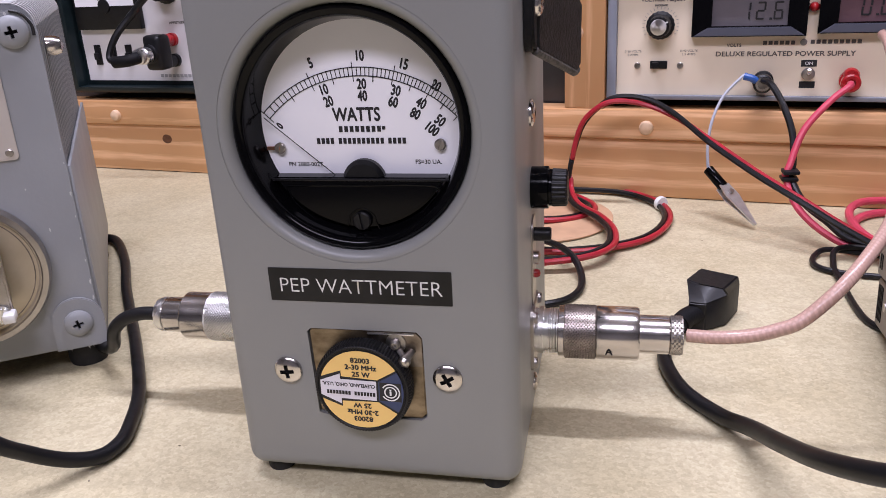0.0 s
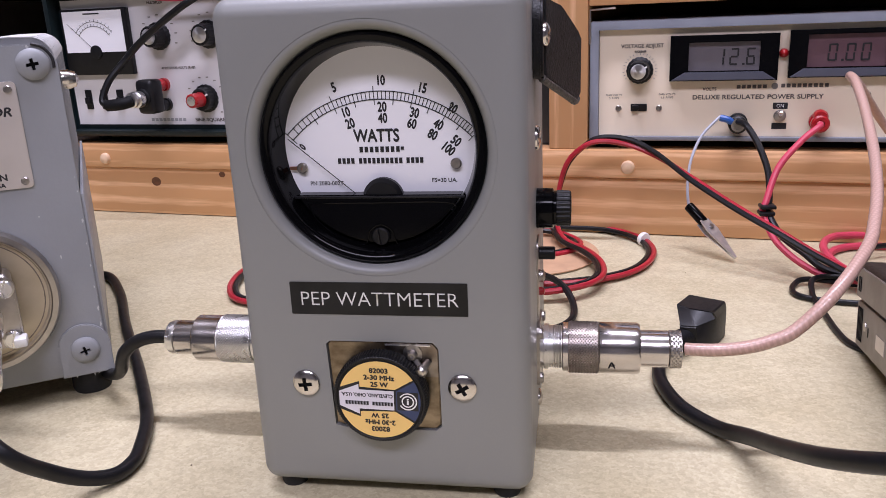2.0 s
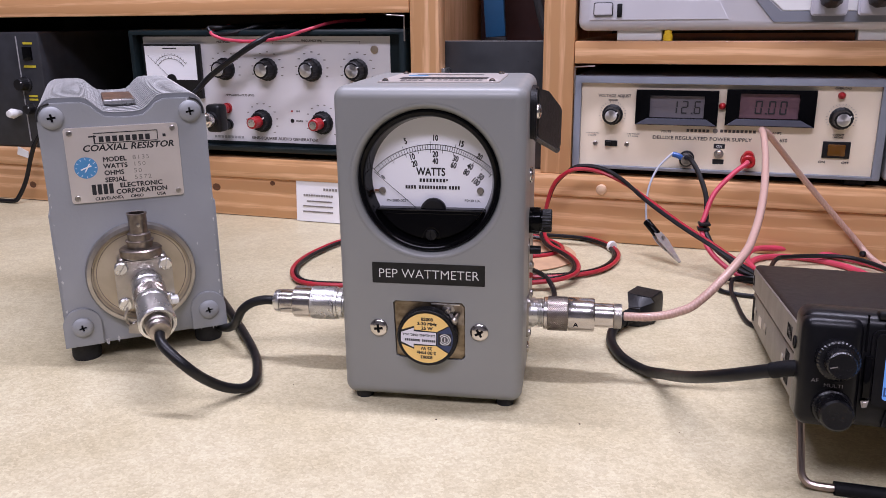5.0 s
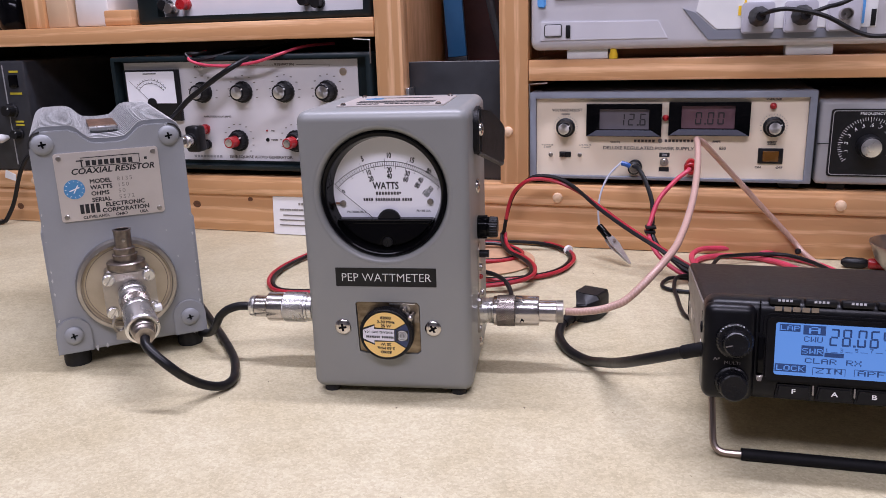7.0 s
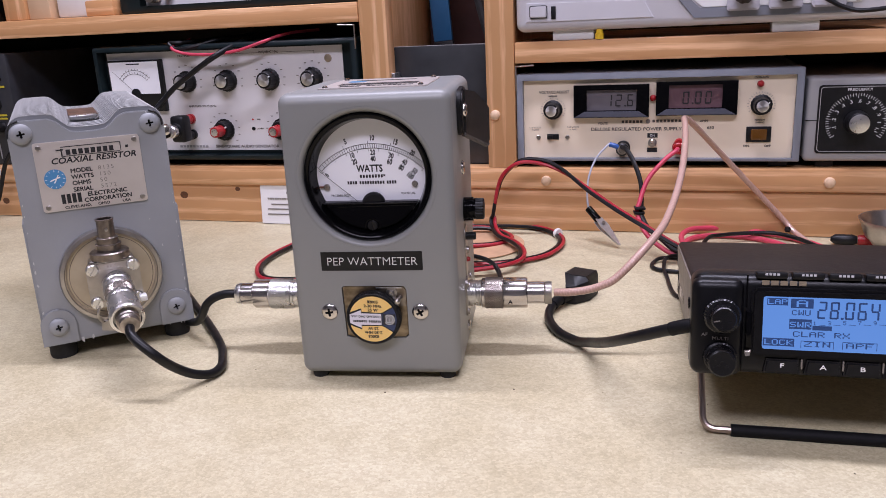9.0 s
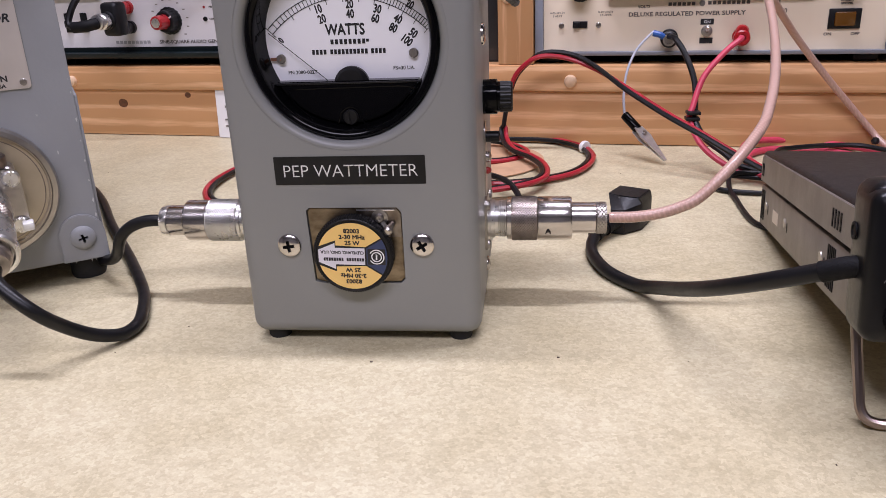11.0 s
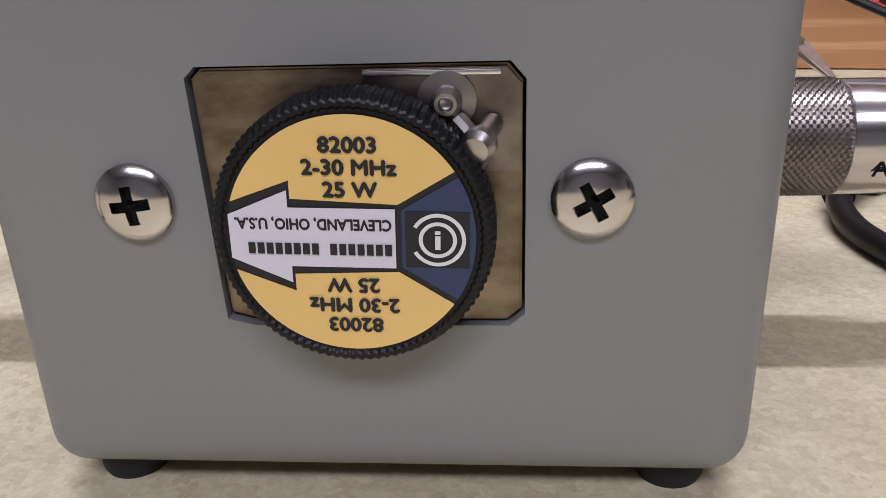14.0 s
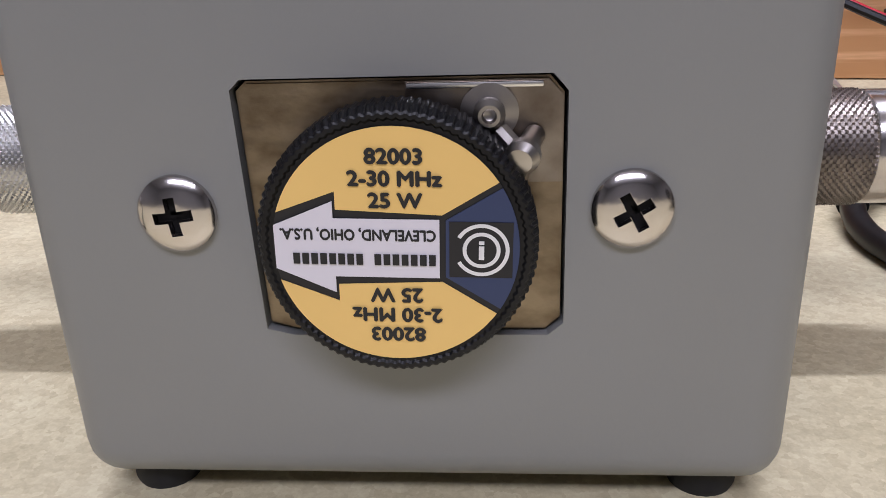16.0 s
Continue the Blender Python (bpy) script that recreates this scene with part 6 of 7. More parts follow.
    part("bore", lathe([(0.0048, 0.0158), (0.0046, 0.0163), (0.0032, 0.0163), (0.0030, 0.0158)], 28), M_NICKEL, bp)
    rp = part("binding_post", lathe([(0.0064, 0), (0.0064, 0.004), (0.0050, 0.0045), (0.0050, 0.009), (0.0060, 0.0095), (0.0060, 0.0140), (0.0048, 0.0150), (0.0028, 0.0150), (0.0028, 0.0120), (0, 0.0120)], 32), M_REDPLASTIC, t, "red binding post", at(0.1276, yf, 0.0875))
    part("banana_plug", moved(lathe([(0.0046, 0), (0.0050, 0.006), (0.0040, 0.008), (0, 0.0082)], 20), Matrix.Translation((0.0, 0.0045, 0.006))), M_REDPLASTIC, rp, "red plug body")
    part("ring_lug", tube([(0.0700, yf - 0.0150, 0.0890), (0.0670, yf - 0.0155, 0.0908), (0.0620, yf - 0.0150, 0.0920)], 0.0024, 10, 4), M_BLUEPLASTIC, t, "blue crimp lug")
    # print
    for s, h, x, z, al, wdt in (("VOLTAGE ADJUST", 0.0027, 0.0055, 0.1425, "CENTER", 0.95), ("VOLTS", 0.0020, 0.0538, 0.1108, "CENTER", 1.1), ("AMPS", 0.0020, 0.1500, 0.1122, "CENTER", 1.1),
                               ("DELUXE REGULATED POWER SUPPLY", 0.0031, 0.0420, 0.1050, "LEFT", 1.16), ("650", 0.0030, 0.1560, 0.1058, "CENTER", 1.0), ("ON", 0.0020, 0.1892, 0.0880, "CENTER", 1.2), ("OFF", 0.0020, 0.2082, 0.0880, "CENTER", 1.2), ("OVERLOAD", 0.0017, 0.1995, 0.1525, "CENTER", 1.0), ("INCREASE", 0.0013, 0.0042, 0.1385, "CENTER", 1.0), ("CURRENT", 0.0014, 0.2000, 0.1125, "CENTER", 1.0), ("LIMITING", 0.0014, 0.2000, 0.1102, "CENTER", 1.0)):
        part("lettering", onface(letters(s, h, x, z, al, 0.00010, 0, wdt), yf - 0.0003), M_PRINT, t, "dark panel print", None, 0)
    for s, x, z in (("0-20 VOLTS", -0.0142, 0.1072), ("3 AMPS", -0.0142, 0.1048), ("0-40 VOLTS", 0.0242, 0.1074), ("1.5 AMPS", 0.0242, 0.1050)):
        part("lettering", onface(letters(s, 0.0014, x, z, "CENTER", 0.00002, 0, 1.15), yf - 0.0003), M_PRINT, t, "", None, 0)
    part("print_bar", onface(bars([(0.0735 + i * 0.0035, 0.1122, 0.0025, 0.0026) for i in range(6)] + [(0.1030 + i * 0.0035, 0.1126, 0.0025, 0.0026) for i in range(9)]), yf - 0.0003), M_PRINT, t, "maker's name as plain bars", None, 0)
    part("badge", onface(moved(disc(0.0022, 0.0002, 0, 20), Matrix.Translation((0.0975, 0.1124, 0))), yf - 0.0002), M_STAMP, t)
    return t


power_supply()


def signal_generator():
    t = thing("signal_generator", SH @ pose(0, 0, 0, 0, 0, 0), "grey signal generator with a large black frequency dial", "signal generator")
    yf = 0.006
    part("case", box(0.2395, 0.50, yf - 0.003, 0.2, 0.0735, 0.1515, 0.004, 4), M_GREYPAINT, t, "light grey painted case")
    part("seam", box(0.2392, 0.2512, yf - 0.0034, yf, 0.1115, 0.1122), M_BLACK, t)
    part("panel", onface(prism(rrect(0.2490, 0.49, 0.0815, 0.1440, 0.003, 4), 0.0012, 0.0003), yf - 0.003), M_BLACK, t, "black control panel")
    part("panel_border", onface(cut(prism(rrect(0.2505, 0.488, 0.0830, 0.1425, 0.003, 4), 0.0002), moved(prism(rrect(0.2511, 0.4874, 0.0836, 0.1419, 0.0027, 4), 0.01), Matrix.Translation((0, 0, -0.005)))), yf - 0.0043), M_GREYPAINT, t, "", None, 0)
    cx, cz = 0.2822, 0.1105
    bm = bmesh.new()
    for i in range(49):
        a = radians(215 - i * 250 / 48)
        ln = 0.0042 if i % 4 == 0 else 0.0026
        add(bm, bars([(cx + (0.0258 - ln / 2) * math.cos(a), cz + (0.0258 - ln / 2) * math.sin(a), ln, 0.0004, math.degrees(a))]))
    for i, s in enumerate((".1", ".2", ".3", ".4", ".5", ".6", ".7", ".8", ".9", "1", "1.1")):
        a = radians(196 - i * 22)
        add(bm, letters(s, 0.0030, cx + 0.0190 * math.cos(a), cz + 0.0190 * math.sin(a), "CENTER", 0.00005, math.degrees(a) - 90))
    add(bm, letters("FREQUENCY", 0.0022, cx + 0.001, 0.1397, "CENTER", 0.00003, 0, 1.15))
    part("lettering", onface(bm, yf - 0.0044), M_WHITEINK, t, "white dial figures", None, 0)
    k = part("dial_knob", lathe([(0.0105, 0), (0.0105, 0.006), (0.0098, 0.0145), (0.0090, 0.0150), (0, 0.0150)], 72, -0.03, 24), M_BLACK, t, "", at(cx, yf - 0.0042, cz), 20)
    part("cap", lathe([(0.0085, 0.0150), (0.0085, 0.0154), (0.0070, 0.0158), (0, 0.0158)], 32), M_SILVER, k, "spun metal cap")
    for x in (0.26, 0.48):
        part("foot", box(x - 0.008, x + 0.008, 0.012, 0.03, 0.0668, 0.0736, 0.0015), M_BLACK, t)
    return t


signal_generator()


def audio_generator():
    t = thing("audio_generator", SH, "off-white sine-square audio generator in a dark green case", "audio generator")
    yf = 0.0125
    case = cut(box(-0.5330, -0.2015, yf - 0.012, 0.24, 0.0735, 0.2045, 0.0035, 3), box(-0.5260, -0.2085, -0.1, yf + 0.0015, 0.0790, 0.1990))
    part("case", case, M_TEAL, t, "dark green case")
    part("panel", box(-0.5220, -0.2230, yf, yf + 0.003, 0.0835, 0.1970), M_PANELWHITE, t, "off-white front panel")
    part("panel_surround", box(-0.5259, -0.2086, yf + 0.001, yf + 0.0028, 0.0791, 0.1989), M_TEAL, t)
    for x in (-0.51, -0.225):
        part("foot", lathe([(0.006, 0), (0.006, 0.0068)], 16), M_RUBBER, t, "", Matrix.Translation((x, 0.03, 0.0667)))
    # meter
    mt = part("panel_meter", onface(box(-0.5195, -0.4465, 0.1300, 0.1890, 0, 0.006, 0.001), yf), M_BLACK, t, "square panel meter with black lower half")
    part("meter_face", onface(box(-0.5165, -0.4505, 0.1505, 0.1870, 0.006, 0.0064), yf), M_DIAL, mt, "white meter face")
    bm = bmesh.new()
    for r, n in ((0.0255, 22), (0.0215, 22)):
        for i in range(n + 1):
            a = radians(140 - i * 100 / n)
            add(bm, bars([(-0.4835 + r * math.cos(a), 0.1520 + r * math.sin(a), r * radians(100) / n, 0.0004, math.degrees(a) - 90), *([(-0.4835 + (r + 0.001) * math.cos(a), 0.1520 + (r + 0.001) * math.sin(a), 0.002, 0.0003, math.degrees(a))] if i % 2 == 0 else [])]))
    add(bm, bars([(-0.500, 0.1655, 0.0003, 0.034, 48), (-0.4835, 0.1845, 0.018, 0.0012)]))
    part("meter_scale", onface(bm, yf - 0.0065), M_INK, mt, "printed arcs and needle", None, 0)
    part("meter_hub", lathe([(0.0062, 0), (0.0062, 0.002), (0.003, 0.0025), (0, 0.0025)], 20), M_BLACK, mt, "", at(-0.4835, yf - 0.0055, 0.1505))
    # controls
    for x in (-0.4180, -0.3655, -0.3125, -0.2600):
        pointer_knob("knob", 0.0098, 0.0150, t, at(x, yf, 0.1625), 1.25)
        part("knob_scale", onface(bars([(x + 0.0185 * math.cos(radians(a)), 0.1625 + 0.0185 * math.sin(radians(a)), 0.0026, 0.0010) for a in range(-20, 201, 27)]), yf - 0.0002), M_STAMP, t, "small unreadable scale print", None, 0)
    for x in (-0.3765, -0.3030):
        k = pointer_knob("knob", 0.0105, 0.0100, t, at(x, yf, 0.1070), 1.2, False)
        rd = part("inner_knob", lathe([(0.0066, 0.0100), (0.0062, 0.0225), (0.0055, 0.0232), (0, 0.0232)], 48, -0.03, 12), M_REDPLASTIC, k, "red inner knob", None, 20)
        part("cap", lathe([(0.0043, 0.0232), (0.0043, 0.0235), (0, 0.0237)], 20), M_SILVER, rd)
        part("knob_scale", onface(bars([(x + 0.0190 * math.cos(radians(a)), 0.1070 + 0.0190 * math.sin(radians(a)), 0.0024, 0.0010) for a in range(-40, 201, 24)]), yf - 0.0002), M_STAMP, t, "", None, 0)
    for x, m, z in ((-0.4190, M_REDPLASTIC, 0.1200), (-0.4190, M_BLACK, 0.1020)):
        part("binding_post", lathe([(0.0058, 0), (0.0058, 0.003), (0.0046, 0.0035), (0.0046, 0.006), (0.0056, 0.0065), (0.0056, 0.0130), (0, 0.0135)], 28), m, t, "", at(x, yf, z))
    for x in (-0.470, -0.488, -0.506):
        s = part("slide_switch", onface(box(x - 0.0035, x + 0.0035, 0.098, 0.116, 0, 0.0012, 0.0003), yf), M_BLACK, t)
        part("button", onface(box(x - 0.002, x + 0.002, 0.103, 0.109, 0.0012, 0.0045, 0.0004), yf), M_BLACK, s)
    part("pilot", lathe([(0.0042, 0), (0.0042, 0.001), (0, 0.002)], 20), M_BRASS, t, "round brass pilot bezel", at(-0.2400, yf, 0.1835))
    part("jack_hole", lathe([(0.0022, 0), (0.0022, 0.0006), (0.0015, 0.0006), (0.0015, 0.0001), (0, 0.0001)], 16), M_BLACK, t, "", at(-0.3390, yf, 0.1080))
    part("red_dot", lathe([(0.0011, 0), (0.0011, 0.0006), (0, 0.0006)], 12), M_REDPLASTIC, t, "", at(-0.3390, yf, 0.1185))
    bm = bmesh.new()
    for s, h, x, z, al, wdt in (("SINE-SQUARE AUDIO GENERATOR", 0.0030, -0.3910, 0.0880, "LEFT", 1.2), ("FREQUENCY (Hz)", 0.0022, -0.3110, 0.1925, "CENTER", 1.0), ("MULTIPLIER", 0.0022, -0.4180, 0.1915, "CENTER", 1.0), ("AMPLITUDE-VOLTS (RMS)", 0.0020, -0.4020, 0.1345, "CENTER", 1.1), ("FINE", 0.0016, -0.3340, 0.1185, "LEFT", 1.0), ("COARSE", 0.0016, -0.3350, 0.1080, "LEFT", 1.0)):
        part("lettering", onface(letters(s, h, x, z, al, 0.00012, 0, wdt), yf - 0.0002), M_PRINT, t, "dark panel print", None, 0)
    add(bm, bars([(-0.340, 0.1918, 0.034, 0.0003), (-0.276, 0.1918, 0.040, 0.0003), (-0.256, 0.1902, 0.0003, 0.003), (-0.3575, 0.1902, 0.0003, 0.003)]))
    part("bracket_lines", onface(bm, yf - 0.0002), M_PRINT, t, "", None, 0)
    part("print_bar", onface(bars([(-0.4370 + i * 0.0043, 0.0880, 0.0033, 0.0028) for i in range(9)]), yf - 0.0002), M_GREYPAINT, t, "maker's name as plain bars", None, 0)
    return t


audio_generator()


def shelf_cable(name, pts, r, m, label):
    c = part(name, tube(pts, r, 10, 8), m)
    c.matrix_world = SH
    return tagged(c, label, "cable")


def output_adapter(yf):
    """Twin plug adapter on the generator's output posts with a bayonet plug and its bent boot."""
    t = thing("output_adapter", SH, "black twin plug adapter with a bright bayonet plug", "adapter")
    b = part("body", box(-0.4290, -0.4110, yf - 0.030, yf - 0.0125, 0.0965, 0.1265, 0.0040, 3), M_BLACK, t)
    part("collar", lathe([(0.0080, 0), (0.0080, 0.0020), (0.0068, 0.0028)], 28), M_BLACK, b, "", at(-0.4210, yf - 0.0295, 0.1110))
    part("coupling_nut", lathe([(0.0048, 0), (0.0048, 0.0030), (0.0070, 0.0034), (0.0073, 0.0050), (0.0073, 0.0095), (0.0060, 0.0105), (0.0060, 0.0125), (0.0066, 0.0130), (0.0066, 0.0150), (0.0045, 0.0158), (0, 0.0158)], 36), M_SILVER, t, "bright nickel bayonet nut", at(-0.4210, yf - 0.0310, 0.1105))
    part("boot", tube([(-0.4210, yf - 0.0460, 0.1100), (-0.4230, yf - 0.0500, 0.1092), (-0.4290, yf - 0.0530, 0.1080), (-0.4400, yf - 0.0535, 0.1072)], 0.0050, 14, 6), M_BLACKROUGH, t, "black rubber boot")
    return t


output_adapter(0.0125)
shelf_cable("probe_cable", [(-0.4360, -0.0410, 0.1074), (-0.4440, -0.0405, 0.1090), (-0.4455, -0.0385, 0.1150), (-0.4404, -0.0325, 0.1290), (-0.4290, -0.0220, 0.1450), (-0.4120, -0.0190, 0.1600), (-0.3688, -0.018, 0.1861), (-0.350, 0.0, 0.1990), (-0.338, 0.03, 0.2080), (-0.33, 0.08, 0.214)], 0.0030, M_CABLE, "thick black probe cable crossing the audio generator")
shelf_cable("red_lead", [(-0.4190, 0.03, 0.2085), (-0.4213, -0.004, 0.2020), (-0.4053, -0.006, 0.1948), (-0.3731, -0.006, 0.1925), (-0.3375, -0.006, 0.1956), (-0.3092, -0.002, 0.2035), (-0.2882, 0.02, 0.2110), (-0.27, 0.06, 0.213)], 0.0017, M_PINK, "thin red test lead hanging over the audio generator")
shelf_cable("black_lead", [(-0.39, 0.05, 0.209), (-0.41, 0.005, 0.2065), (-0.4250, -0.002, 0.2060), (-0.415, -0.004, 0.1995), (-0.395, 0.0, 0.2015), (-0.37, 0.02, 0.2090), (-0.35, 0.06, 0.212)], 0.0022, M_CABLE, "black test lead bundled under the shelf")


def black_rack():
    t = thing("black_instrument", SH, "black instrument with yellow panel print at the end of the shelf", "instrument")
    part("case", box(-0.93, -0.658, 0.0, 0.22, 0.0672, 0.2030, 0.003, 2), M_RACK, t)
    part("panel_edge", box(-0.6905, -0.6895, -0.001, 0.001, 0.075, 0.198), M_GREYPAINT, t)
    bm = bars([(-0.674, 0.190, 0.014, 0.0024), (-0.675, 0.1635, 0.018, 0.0026), (-0.6765, 0.1290, 0.013, 0.0022), (-0.6765, 0.1250, 0.013, 0.0022)])
    part("print_bar", onface(bm, -0.0003), mat("yellow_print", (0.55, 0.45, 0.02), 0.5), t, "unreadable yellow print", None, 0)
    pointer_knob("knob", 0.0075, 0.013, t, at(-0.6845, 0, 0.1430), 1.2, False)
    pointer_knob("knob", 0.0060, 0.011, t, at(-0.6800, 0, 0.1140), 1.2, False)
    part("rocker", onface(box(-0.6815, -0.6690, 0.1710, 0.1860, 0, 0.003, 0.0008), 0), M_BLACKGLOSS, t)
    part("lever_knob", lathe([(0.003, 0), (0.0045, 0.006), (0.006, 0.012), (0.004, 0.018), (0, 0.019)], 20), M_WHITEPLASTIC, t, "white lever knob", at(-0.700, 0, 0.1090))
    return t


black_rack()
shelf_cable("flat_cord", [(-0.655, 0.03, 0.100), (-0.6593, -0.008, 0.0902), (-0.6700, -0.014, 0.0760), (-0.6793, -0.014, 0.0600), (-0.6936, -0.014, 0.0285), (-0.7040, -0.018, 0.0090), (-0.7120, -0.02, 0.0032), (-0.74, -0.02, 0.0030)], 0.0026, M_CABLE, "black cord hanging from the black instrument")
tag = tagged(part("cable_tag", moved(prism([(0, 0), (0.016, -0.004), (0.018, 0.004), (0.003, 0.010)], 0.0008), Matrix.Identity(4)), M_WHITEPLASTIC), "crumpled white plastic tag on the shelf edge", "tag")
tag.matrix_world = SH @ at(-0.7120, -0.0025, 0.058)


# oscilloscope on the upper shelf
def oscilloscope():
    t = thing("oscilloscope", SH, "pale grey digital oscilloscope with probe cables plugged in", "oscilloscope")
    yf = -0.006
    part("case", box(-0.0300, 0.310, yf, 0.13, 0.2015, 0.40, 0.008, 5), M_SCOPE, t, "pale grey plastic case")
    for x in (0.025, 0.225):
        part("foot", box(x - 0.020, x + 0.020, 0.002, 0.022, 0.1926, 0.2020, 0.0012), M_WHITEPLASTIC, t)
    part("lower_recess", onface(prism([(-0.0200, 0.2105), (0.1010, 0.2105), (0.0920, 0.2270), (-0.0190, 0.2290)], 0.0012, 0.0006), yf), M_SCOPE, t, "moulded recess")
    part("power_button", onface(prism(rrect(-0.0150, 0.0008, 0.2150, 0.2255, 0.0015, 3), 0.0025, 0.0008), yf - 0.0010), M_SCOPE, t, "square grey power button")
    part("button_rim", onface(cut(prism(rrect(-0.0157, 0.0015, 0.2143, 0.2262, 0.0018, 3), 0.0016), moved(prism(rrect(-0.0151, 0.0009, 0.2149, 0.2256, 0.0015, 3), 0.01), Matrix.Translation((0, 0, -0.004)))), yf - 0.001), M_BLACK, t)
    part("usb_socket", onface(box(0.0052, 0.0096, 0.2132, 0.2250, 0, 0.0016, 0.0004), yf - 0.001), M_BLACK, t)
    part("screen_edge", onface(box(-0.006, 0.150, 0.2487, 0.30, 0, 0.0015, 0.0005), yf), M_BLACKGLOSS, t, "dark screen")
    part("swoosh", onface(prism([(0.1130, 0.2370), (0.1240, 0.2330), (0.1420, 0.2170), (0.2690, 0.2155), (0.2700, 0.2075), (0.1370, 0.2080), (0.1250, 0.2220)][::-1], 0.0014, 0.0004), yf), M_SCOPEDARK, t, "slate grey moulded band")
    part("panel_white", onface(prism([(0.1280, 0.2480), (0.2760, 0.2480), (0.2760, 0.2160), (0.1440, 0.2175), (0.1250, 0.2340)][::-1], 0.0011, 0.0003), yf), M_WHITEPLASTIC, t, "white control field")
    part("blue_key", onface(prism(rrect(-0.0225, -0.0145, 0.2418, 0.2560, 0.003, 4), 0.0030, 0.001), yf), M_BLUEKEY, t, "blue rubber key")
    part("blue_key", onface(prism(rrect(0.2610, 0.2660, 0.2190, 0.2440, 0.001, 3), 0.0012, 0.0003), yf - 0.001), M_BLUEKEY, t)
    part("usb_socket", onface(box(0.2712, 0.2752, 0.2170, 0.2310, 0, 0.0018, 0.0004), yf), M_BLACK, t)
    part("caution_mark", onface(prism([(0.1660, 0.2385), (0.1690, 0.2385), (0.1675, 0.2450)], 0.0002), yf - 0.0012), M_YELCAP, t)
    part("caution_mark", onface(box(0.1617, 0.1642, 0.2290, 0.2375, 0, 0.0003), yf - 0.0012), M_YELCAP, t)
    part("print_bar", onface(bars([(0.1480, 0.2450, 0.034, 0.0009)]), yf - 0.0012), M_STAMP, t, "tiny unreadable print", None, 0)
    for i, x in enumerate((0.1785, 0.2140, 0.2492)):
        ps = part("port_shroud", onface(prism(rrect(x - 0.0138, x + 0.0138, 0.2130, 0.2400, 0.003, 4), 0.008, 0.0015), yf), M_SHROUD, t, "raised translucent shroud")
        part("socket", lathe([(0.0052, 0), (0.0052, 0.012), (0.0044, 0.012), (0.0044, 0.002), (0.001, 0.002), (0.001, 0.010), (0, 0.010)], 24), M_NICKEL, ps, "", at(x, yf - 0.008, 0.2275))
    return t


oscilloscope()
for x, pts in ((0.1785, [(0.1785, -0.045, 0.2290), (0.1880, -0.058, 0.2320), (0.2008, -0.060, 0.2325), (0.2272, -0.060, 0.2262), (0.254, -0.060, 0.2120), (0.2743, -0.060, 0.2092), (0.32, -0.05, 0.215)]), (0.2140, [(0.2140, -0.045, 0.2290), (0.2200, -0.050, 0.2300), (0.2300, -0.050, 0.2335), (0.2465, -0.045, 0.2385), (0.29, -0.04, 0.262), (0.36, -0.03, 0.30)])):
    p = thing("scope_probe", SH, "dark probe plug and black cable on the oscilloscope", "probe", "probes on the oscilloscope")
    part("plug", lathe([(0.0075, 0), (0.0088, 0.002), (0.0088, 0.012), (0.0070, 0.016), (0.0060, 0.026), (0.0040, 0.031), (0, 0.031)], 40, -0.04, 10), M_BLACK, p, "dark grey plug", at(x, -0.0145, 0.2275), 25)
    part("cord", tube(pts, 0.0019, 10, 8), M_CABLE, p)
cap = tagged(part("yellow_cap", lathe([(0.0042, 0), (0.0042, 0.005), (0.0034, 0.0056), (0.0032, 0.0100), (0.0022, 0.0122), (0, 0.0126)], 24), M_YELCAP), "small yellow plastic cap on the shelf edge", "cap")
cap.matrix_world = SH @ Matrix.Translation((0.0502, 0.002, 0.1926))


# upper left shelf
def upper_instrument():
    t = thing("upper_instrument", SH, "white-fronted instrument in a dark green case on the upper shelf", "instrument")
    yf = 0.030
    case = cut(box(-0.4980, -0.2050, yf - 0.012, 0.24, 0.2400, 0.3700, 0.0035, 3), box(-0.4700, -0.2150, -0.1, yf + 0.0015, 0.2480, 0.36))
    part("case", case, M_TEAL, t, "dark green case")
    part("panel", box(-0.4699, -0.2151, yf, yf + 0.003, 0.2481, 0.3599), M_PANELWHITE, t, "white front panel")
    for x, m, z in ((-0.455, M_NICKEL, 0.2570), (-0.438, M_REDPLASTIC, 0.2610), (-0.462, M_BLACK, 0.2610), (-0.285, M_BLACK, 0.2600), (-0.270, M_BLACK, 0.2570)):
        part("binding_post", lathe([(0.0060, 0), (0.0060, 0.004), (0.0048, 0.0045), (0.0048, 0.009), (0.0058, 0.0095), (0.0058, 0.015), (0, 0.0155)], 24), m, t, "", at(x, yf, z))
    return t


upper_instrument()


def shelf_box(name, x0, x1, y0, y1, z0, z1, m, label, category, bev=0.002):
    b = part(name, moved(box(x0, x1, y0, y1, 0, z1 - z0, bev), Matrix.Identity(4)), m)
    b.matrix_world = SH @ Matrix.Translation((0, 0, z0))
    return tagged(b, label, category)


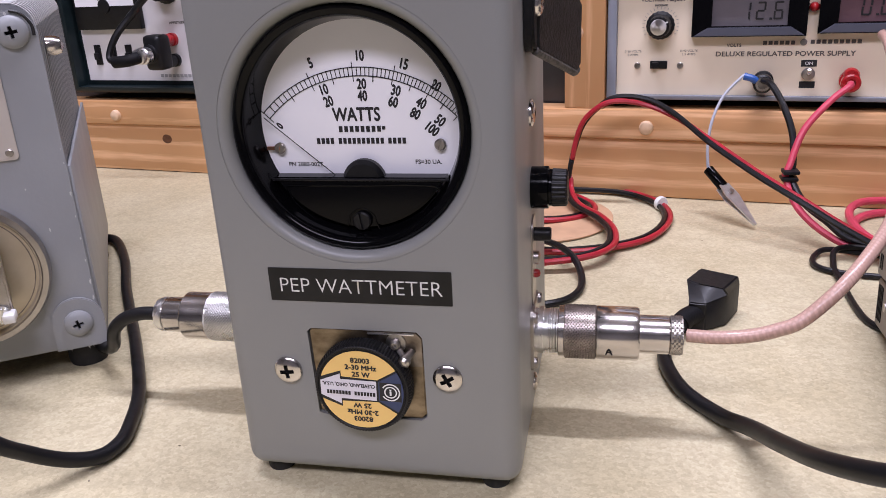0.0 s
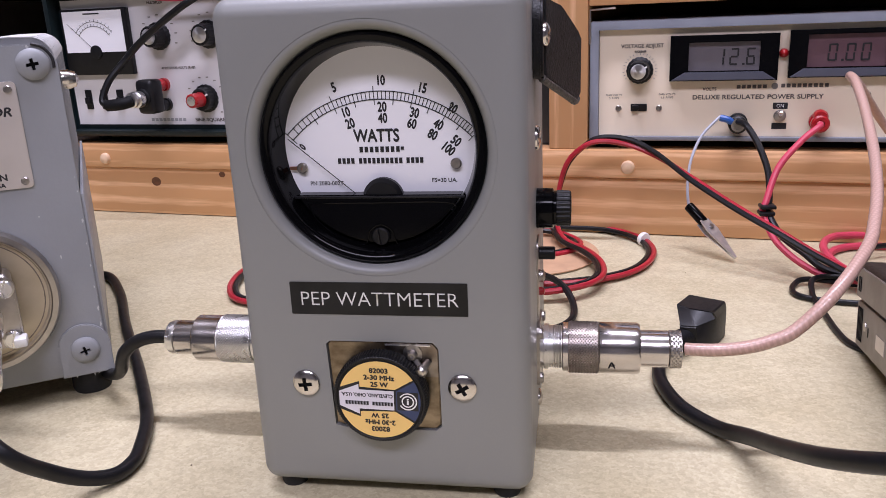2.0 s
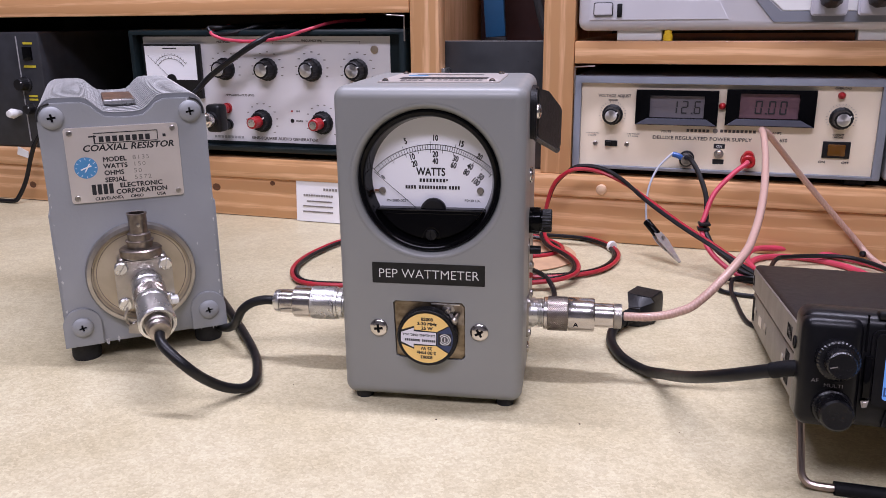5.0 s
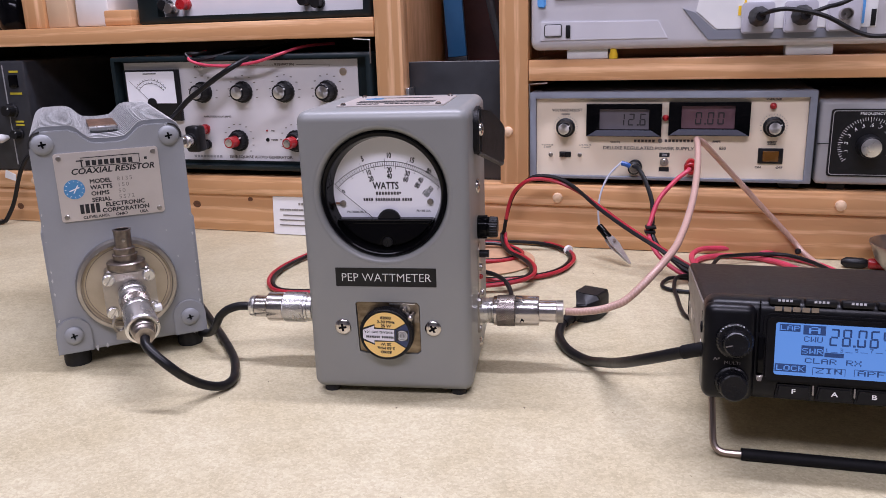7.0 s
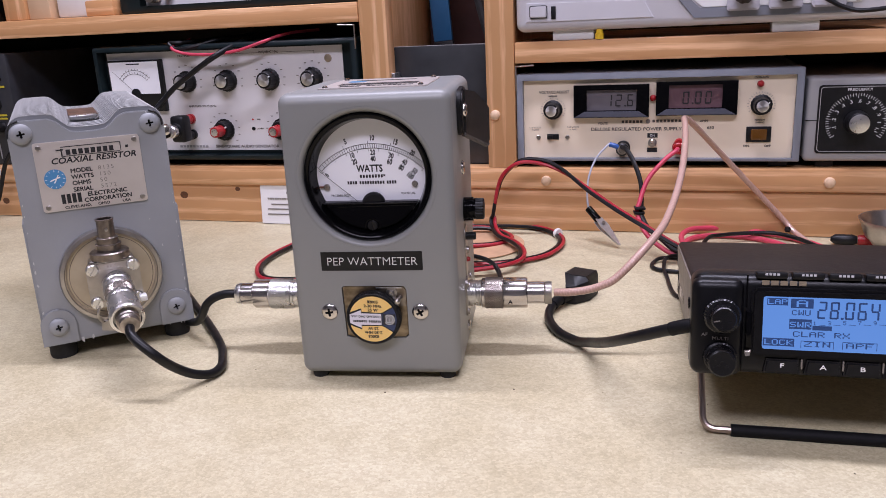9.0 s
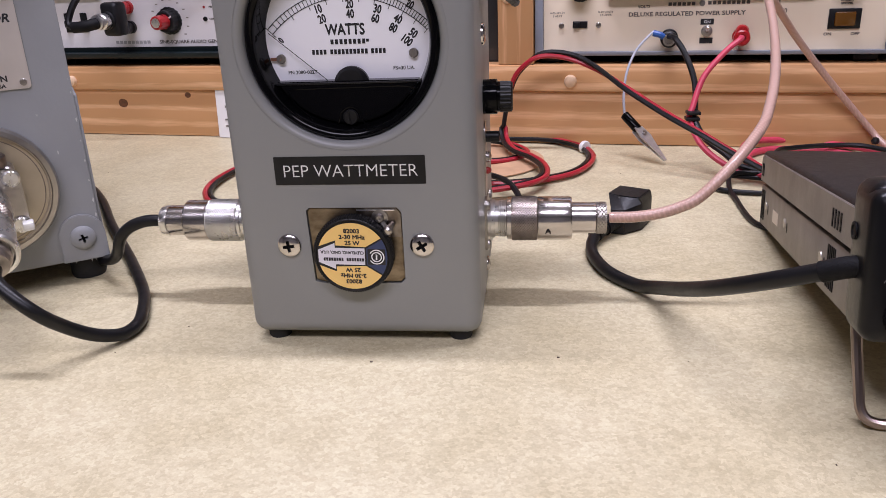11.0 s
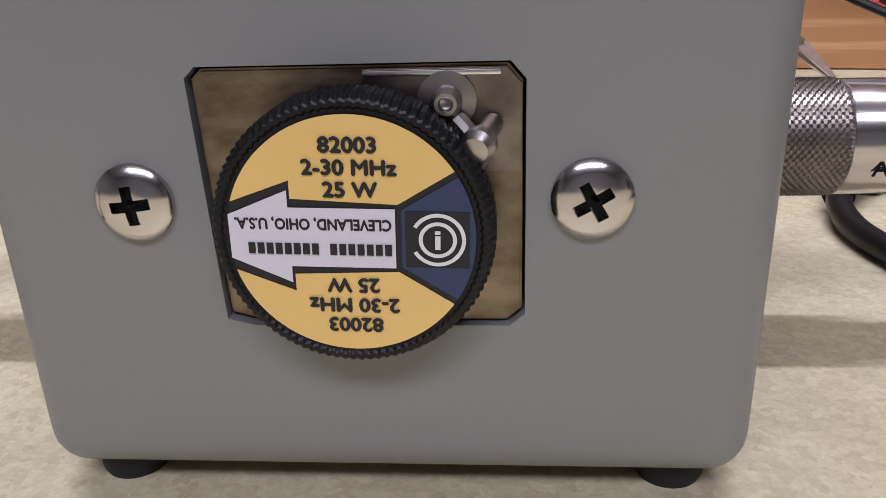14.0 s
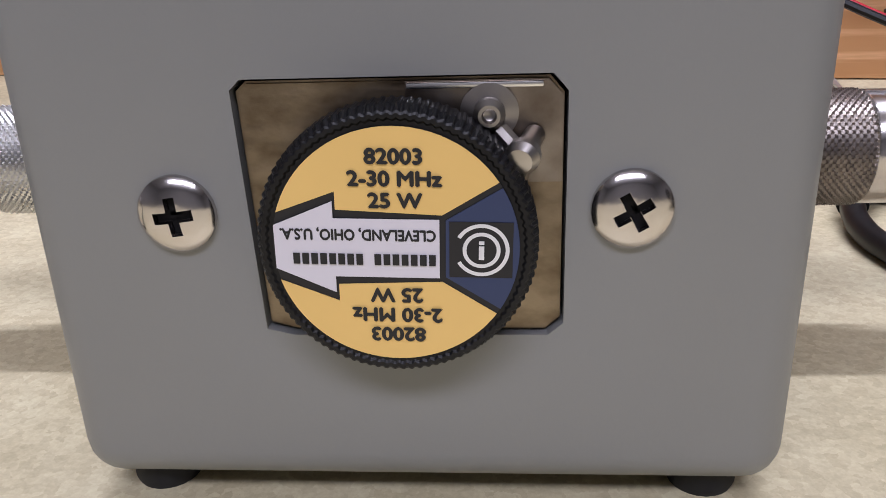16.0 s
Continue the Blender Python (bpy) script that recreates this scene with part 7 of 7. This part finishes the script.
shelf_box("wood_block", -0.5390, -0.5010, 0.010, 0.06, 0.2397, 0.2575, M_PINE_X, "small pine block on the upper shelf", "block")
shelf_box("plastic_box", -0.5870, -0.5395, 0.020, 0.10, 0.2397, 0.30, M_WHITEPLASTIC, "frosted white plastic box on the shelf", "box", 0.004)
shelf_box("pine_offcut", -0.6530, -0.6220, 0.008, 0.10, 0.2397, 0.31, M_PINE_Z, "pale pine offcut standing on the shelf", "offcut")
shelf_box("pine_offcut", -0.6215, -0.5900, 0.012, 0.10, 0.2397, 0.31, M_CARDBOARD, "narrow cardboard box beside the offcut", "box")
jar = tagged(part("jar", lathe([(0.018, 0), (0.020, 0.003), (0.020, 0.03), (0.016, 0.036), (0.017, 0.045), (0, 0.046)], 36), M_BLACKGLOSS), "dark glossy jar on the upper shelf", "jar")
jar.matrix_world = SH @ Matrix.Translation((-0.682, 0.028, 0.2397))

# things stored between the posts
sheet = thing("smoked_sheet", SH, "dark smoked plastic sheet leaning between the posts", "sheet")
part("sheet", box(-0.1690, -0.0630, 0.0215, 0.0245, 0.0672, 0.1915, 0.0006), M_SHEET, sheet)
part("edge", box(-0.1690, -0.0630, 0.0216, 0.0244, 0.1916, 0.1921), M_GREYPAINT, sheet, "pale cut edge")
strip = thing("blue_strip", SH @ pose(-0.118, 0.10, 0.0668, 0, -4, 0), "long blue plastic strip with a dark end standing upright", "strip")
part("strip", box(-0.0190, 0.0030, 0.0, 0.006, 0.128, 0.42, 0.001), M_BLUESTRIP, strip)
part("dark_end", box(-0.0195, 0.0035, -0.0005, 0.0065, 0.0002, 0.1278, 0.001), M_BLACK, strip)
shelf_box("maroon_binder", -0.168, -0.060, 0.16, 0.30, 0.0668, 0.40, M_MAROON, "dark maroon binder at the back of the bay", "binder")
belt = tagged(part("black_strap", tube([(-0.098, 0.060, 0.40), (-0.092, 0.058, 0.30), (-0.082, 0.055, 0.24), (-0.072, 0.050, 0.205), (-0.066, 0.046, 0.1925)], 0.0045, 8, 8), M_RUBBER), "black strap hanging in the bay", "strap")
belt.matrix_world = SH
bracket = tagged(part("shelf_bracket", box(-0.1655, -0.1610, 0.002, 0.0205, 0.150, 0.166, 0.0008), M_SILVER), "small bright metal bracket on the post", "bracket")
bracket.matrix_world = SH
for bx, bz in ((-0.0325, 0.1700), (-0.2000, 0.2175)):
    br = tagged(part("shelf_support", tube([(bx, 0.0, bz - 0.025), (bx, 0.0, bz - 0.001), (bx + (0.018 if bx > -0.1 else -0.018), 0.0, bz)], 0.0008, 8, 1, False), M_NICKEL), "bent wire shelf support", "bracket", "wire shelf supports")
    br.matrix_world = SH @ Matrix.Translation((0.0012 if bx > -0.1 else -0.0012, -0.0028, 0))

# printed card at the foot of the shelf
card = thing("business_card", SH @ pose(-0.3322, -0.0035, 0.0008, -4), "white printed card leaning against the shelf foot", "card")
part("card", box(0, 0.085, 0, 0.0004, 0, 0.046), M_PAPER, card)
part("print_bar", onface(bars([(0.0340 + i * 0.0035, 0.0360, 0.0025, 0.0026) for i in range(5)] + [(0.010 + i * 0.0030, 0.0290, 0.0023, 0.0021) for i in range(12)] + [(0.028, 0.0225, 0.030, 0.0014), (0.026, 0.0170, 0.036, 0.0014), (0.026, 0.0110, 0.036, 0.0014)]), -0.0003), M_STAMP, card, "unreadable print", None, 0)

# metal bowl and test clip at the foot of the shelf
bowl = tagged(part("metal_bowl", lathe([(0.014, 0), (0.022, 0.004), (0.030, 0.013), (0.034, 0.024), (0.036, 0.028), (0.0362, 0.0292), (0.0348, 0.0288), (0.031, 0.022), (0.026, 0.011), (0.016, 0.0042), (0, 0.0036)], 64), M_NICKEL), "small shallow metal bowl on the bench", "bowl")
bowl.matrix_world = Matrix.Translation((0.4190, 0.276, 0.0002))
tc_ = thing("test_clip", pose(0.3670, 0.300, 0.0, 0, 0, -14), "test clip with black and red insulators on the bench", "clip")
part("black_grip", moved(lathe([(0.002, 0), (0.0048, 0.004), (0.0050, 0.018), (0.0036, 0.022)], 20), Matrix.Translation((0, 0, 0.0052)) @ RIGHT), M_BLACK, tc_)
part("red_grip", moved(lathe([(0.0040, 0), (0.0050, 0.003), (0.0052, 0.016), (0.003, 0.019)], 20), Matrix.Translation((0.0225, 0, 0.0054)) @ RIGHT), M_REDPLASTIC, tc_)

# dust and crumbs on the laminate
rng = random.Random(5)
bm = bmesh.new()
spots = [(0.0065, -0.0165, 0.00055), (0.0850, -0.0105, 0.0005)] + [(rng.uniform(-0.30, 0.30), rng.uniform(-0.30, 0.30), rng.uniform(0.00015, 0.0004)) for i in range(45)]
for x, y, r in spots:
    add(bm, box(-r, r, -r * 0.6, r * 0.6, 0, r * 0.7), pose(x, y, 0.00005, 0, 0, rng.uniform(0, 180)))
tagged(part("crumbs", bm, mat("dark_crumbs", (0.10, 0.07, 0.05), 0.8), None, "", None, 0), "tiny dark crumbs scattered on the bench", "crumbs", "", "stuff")
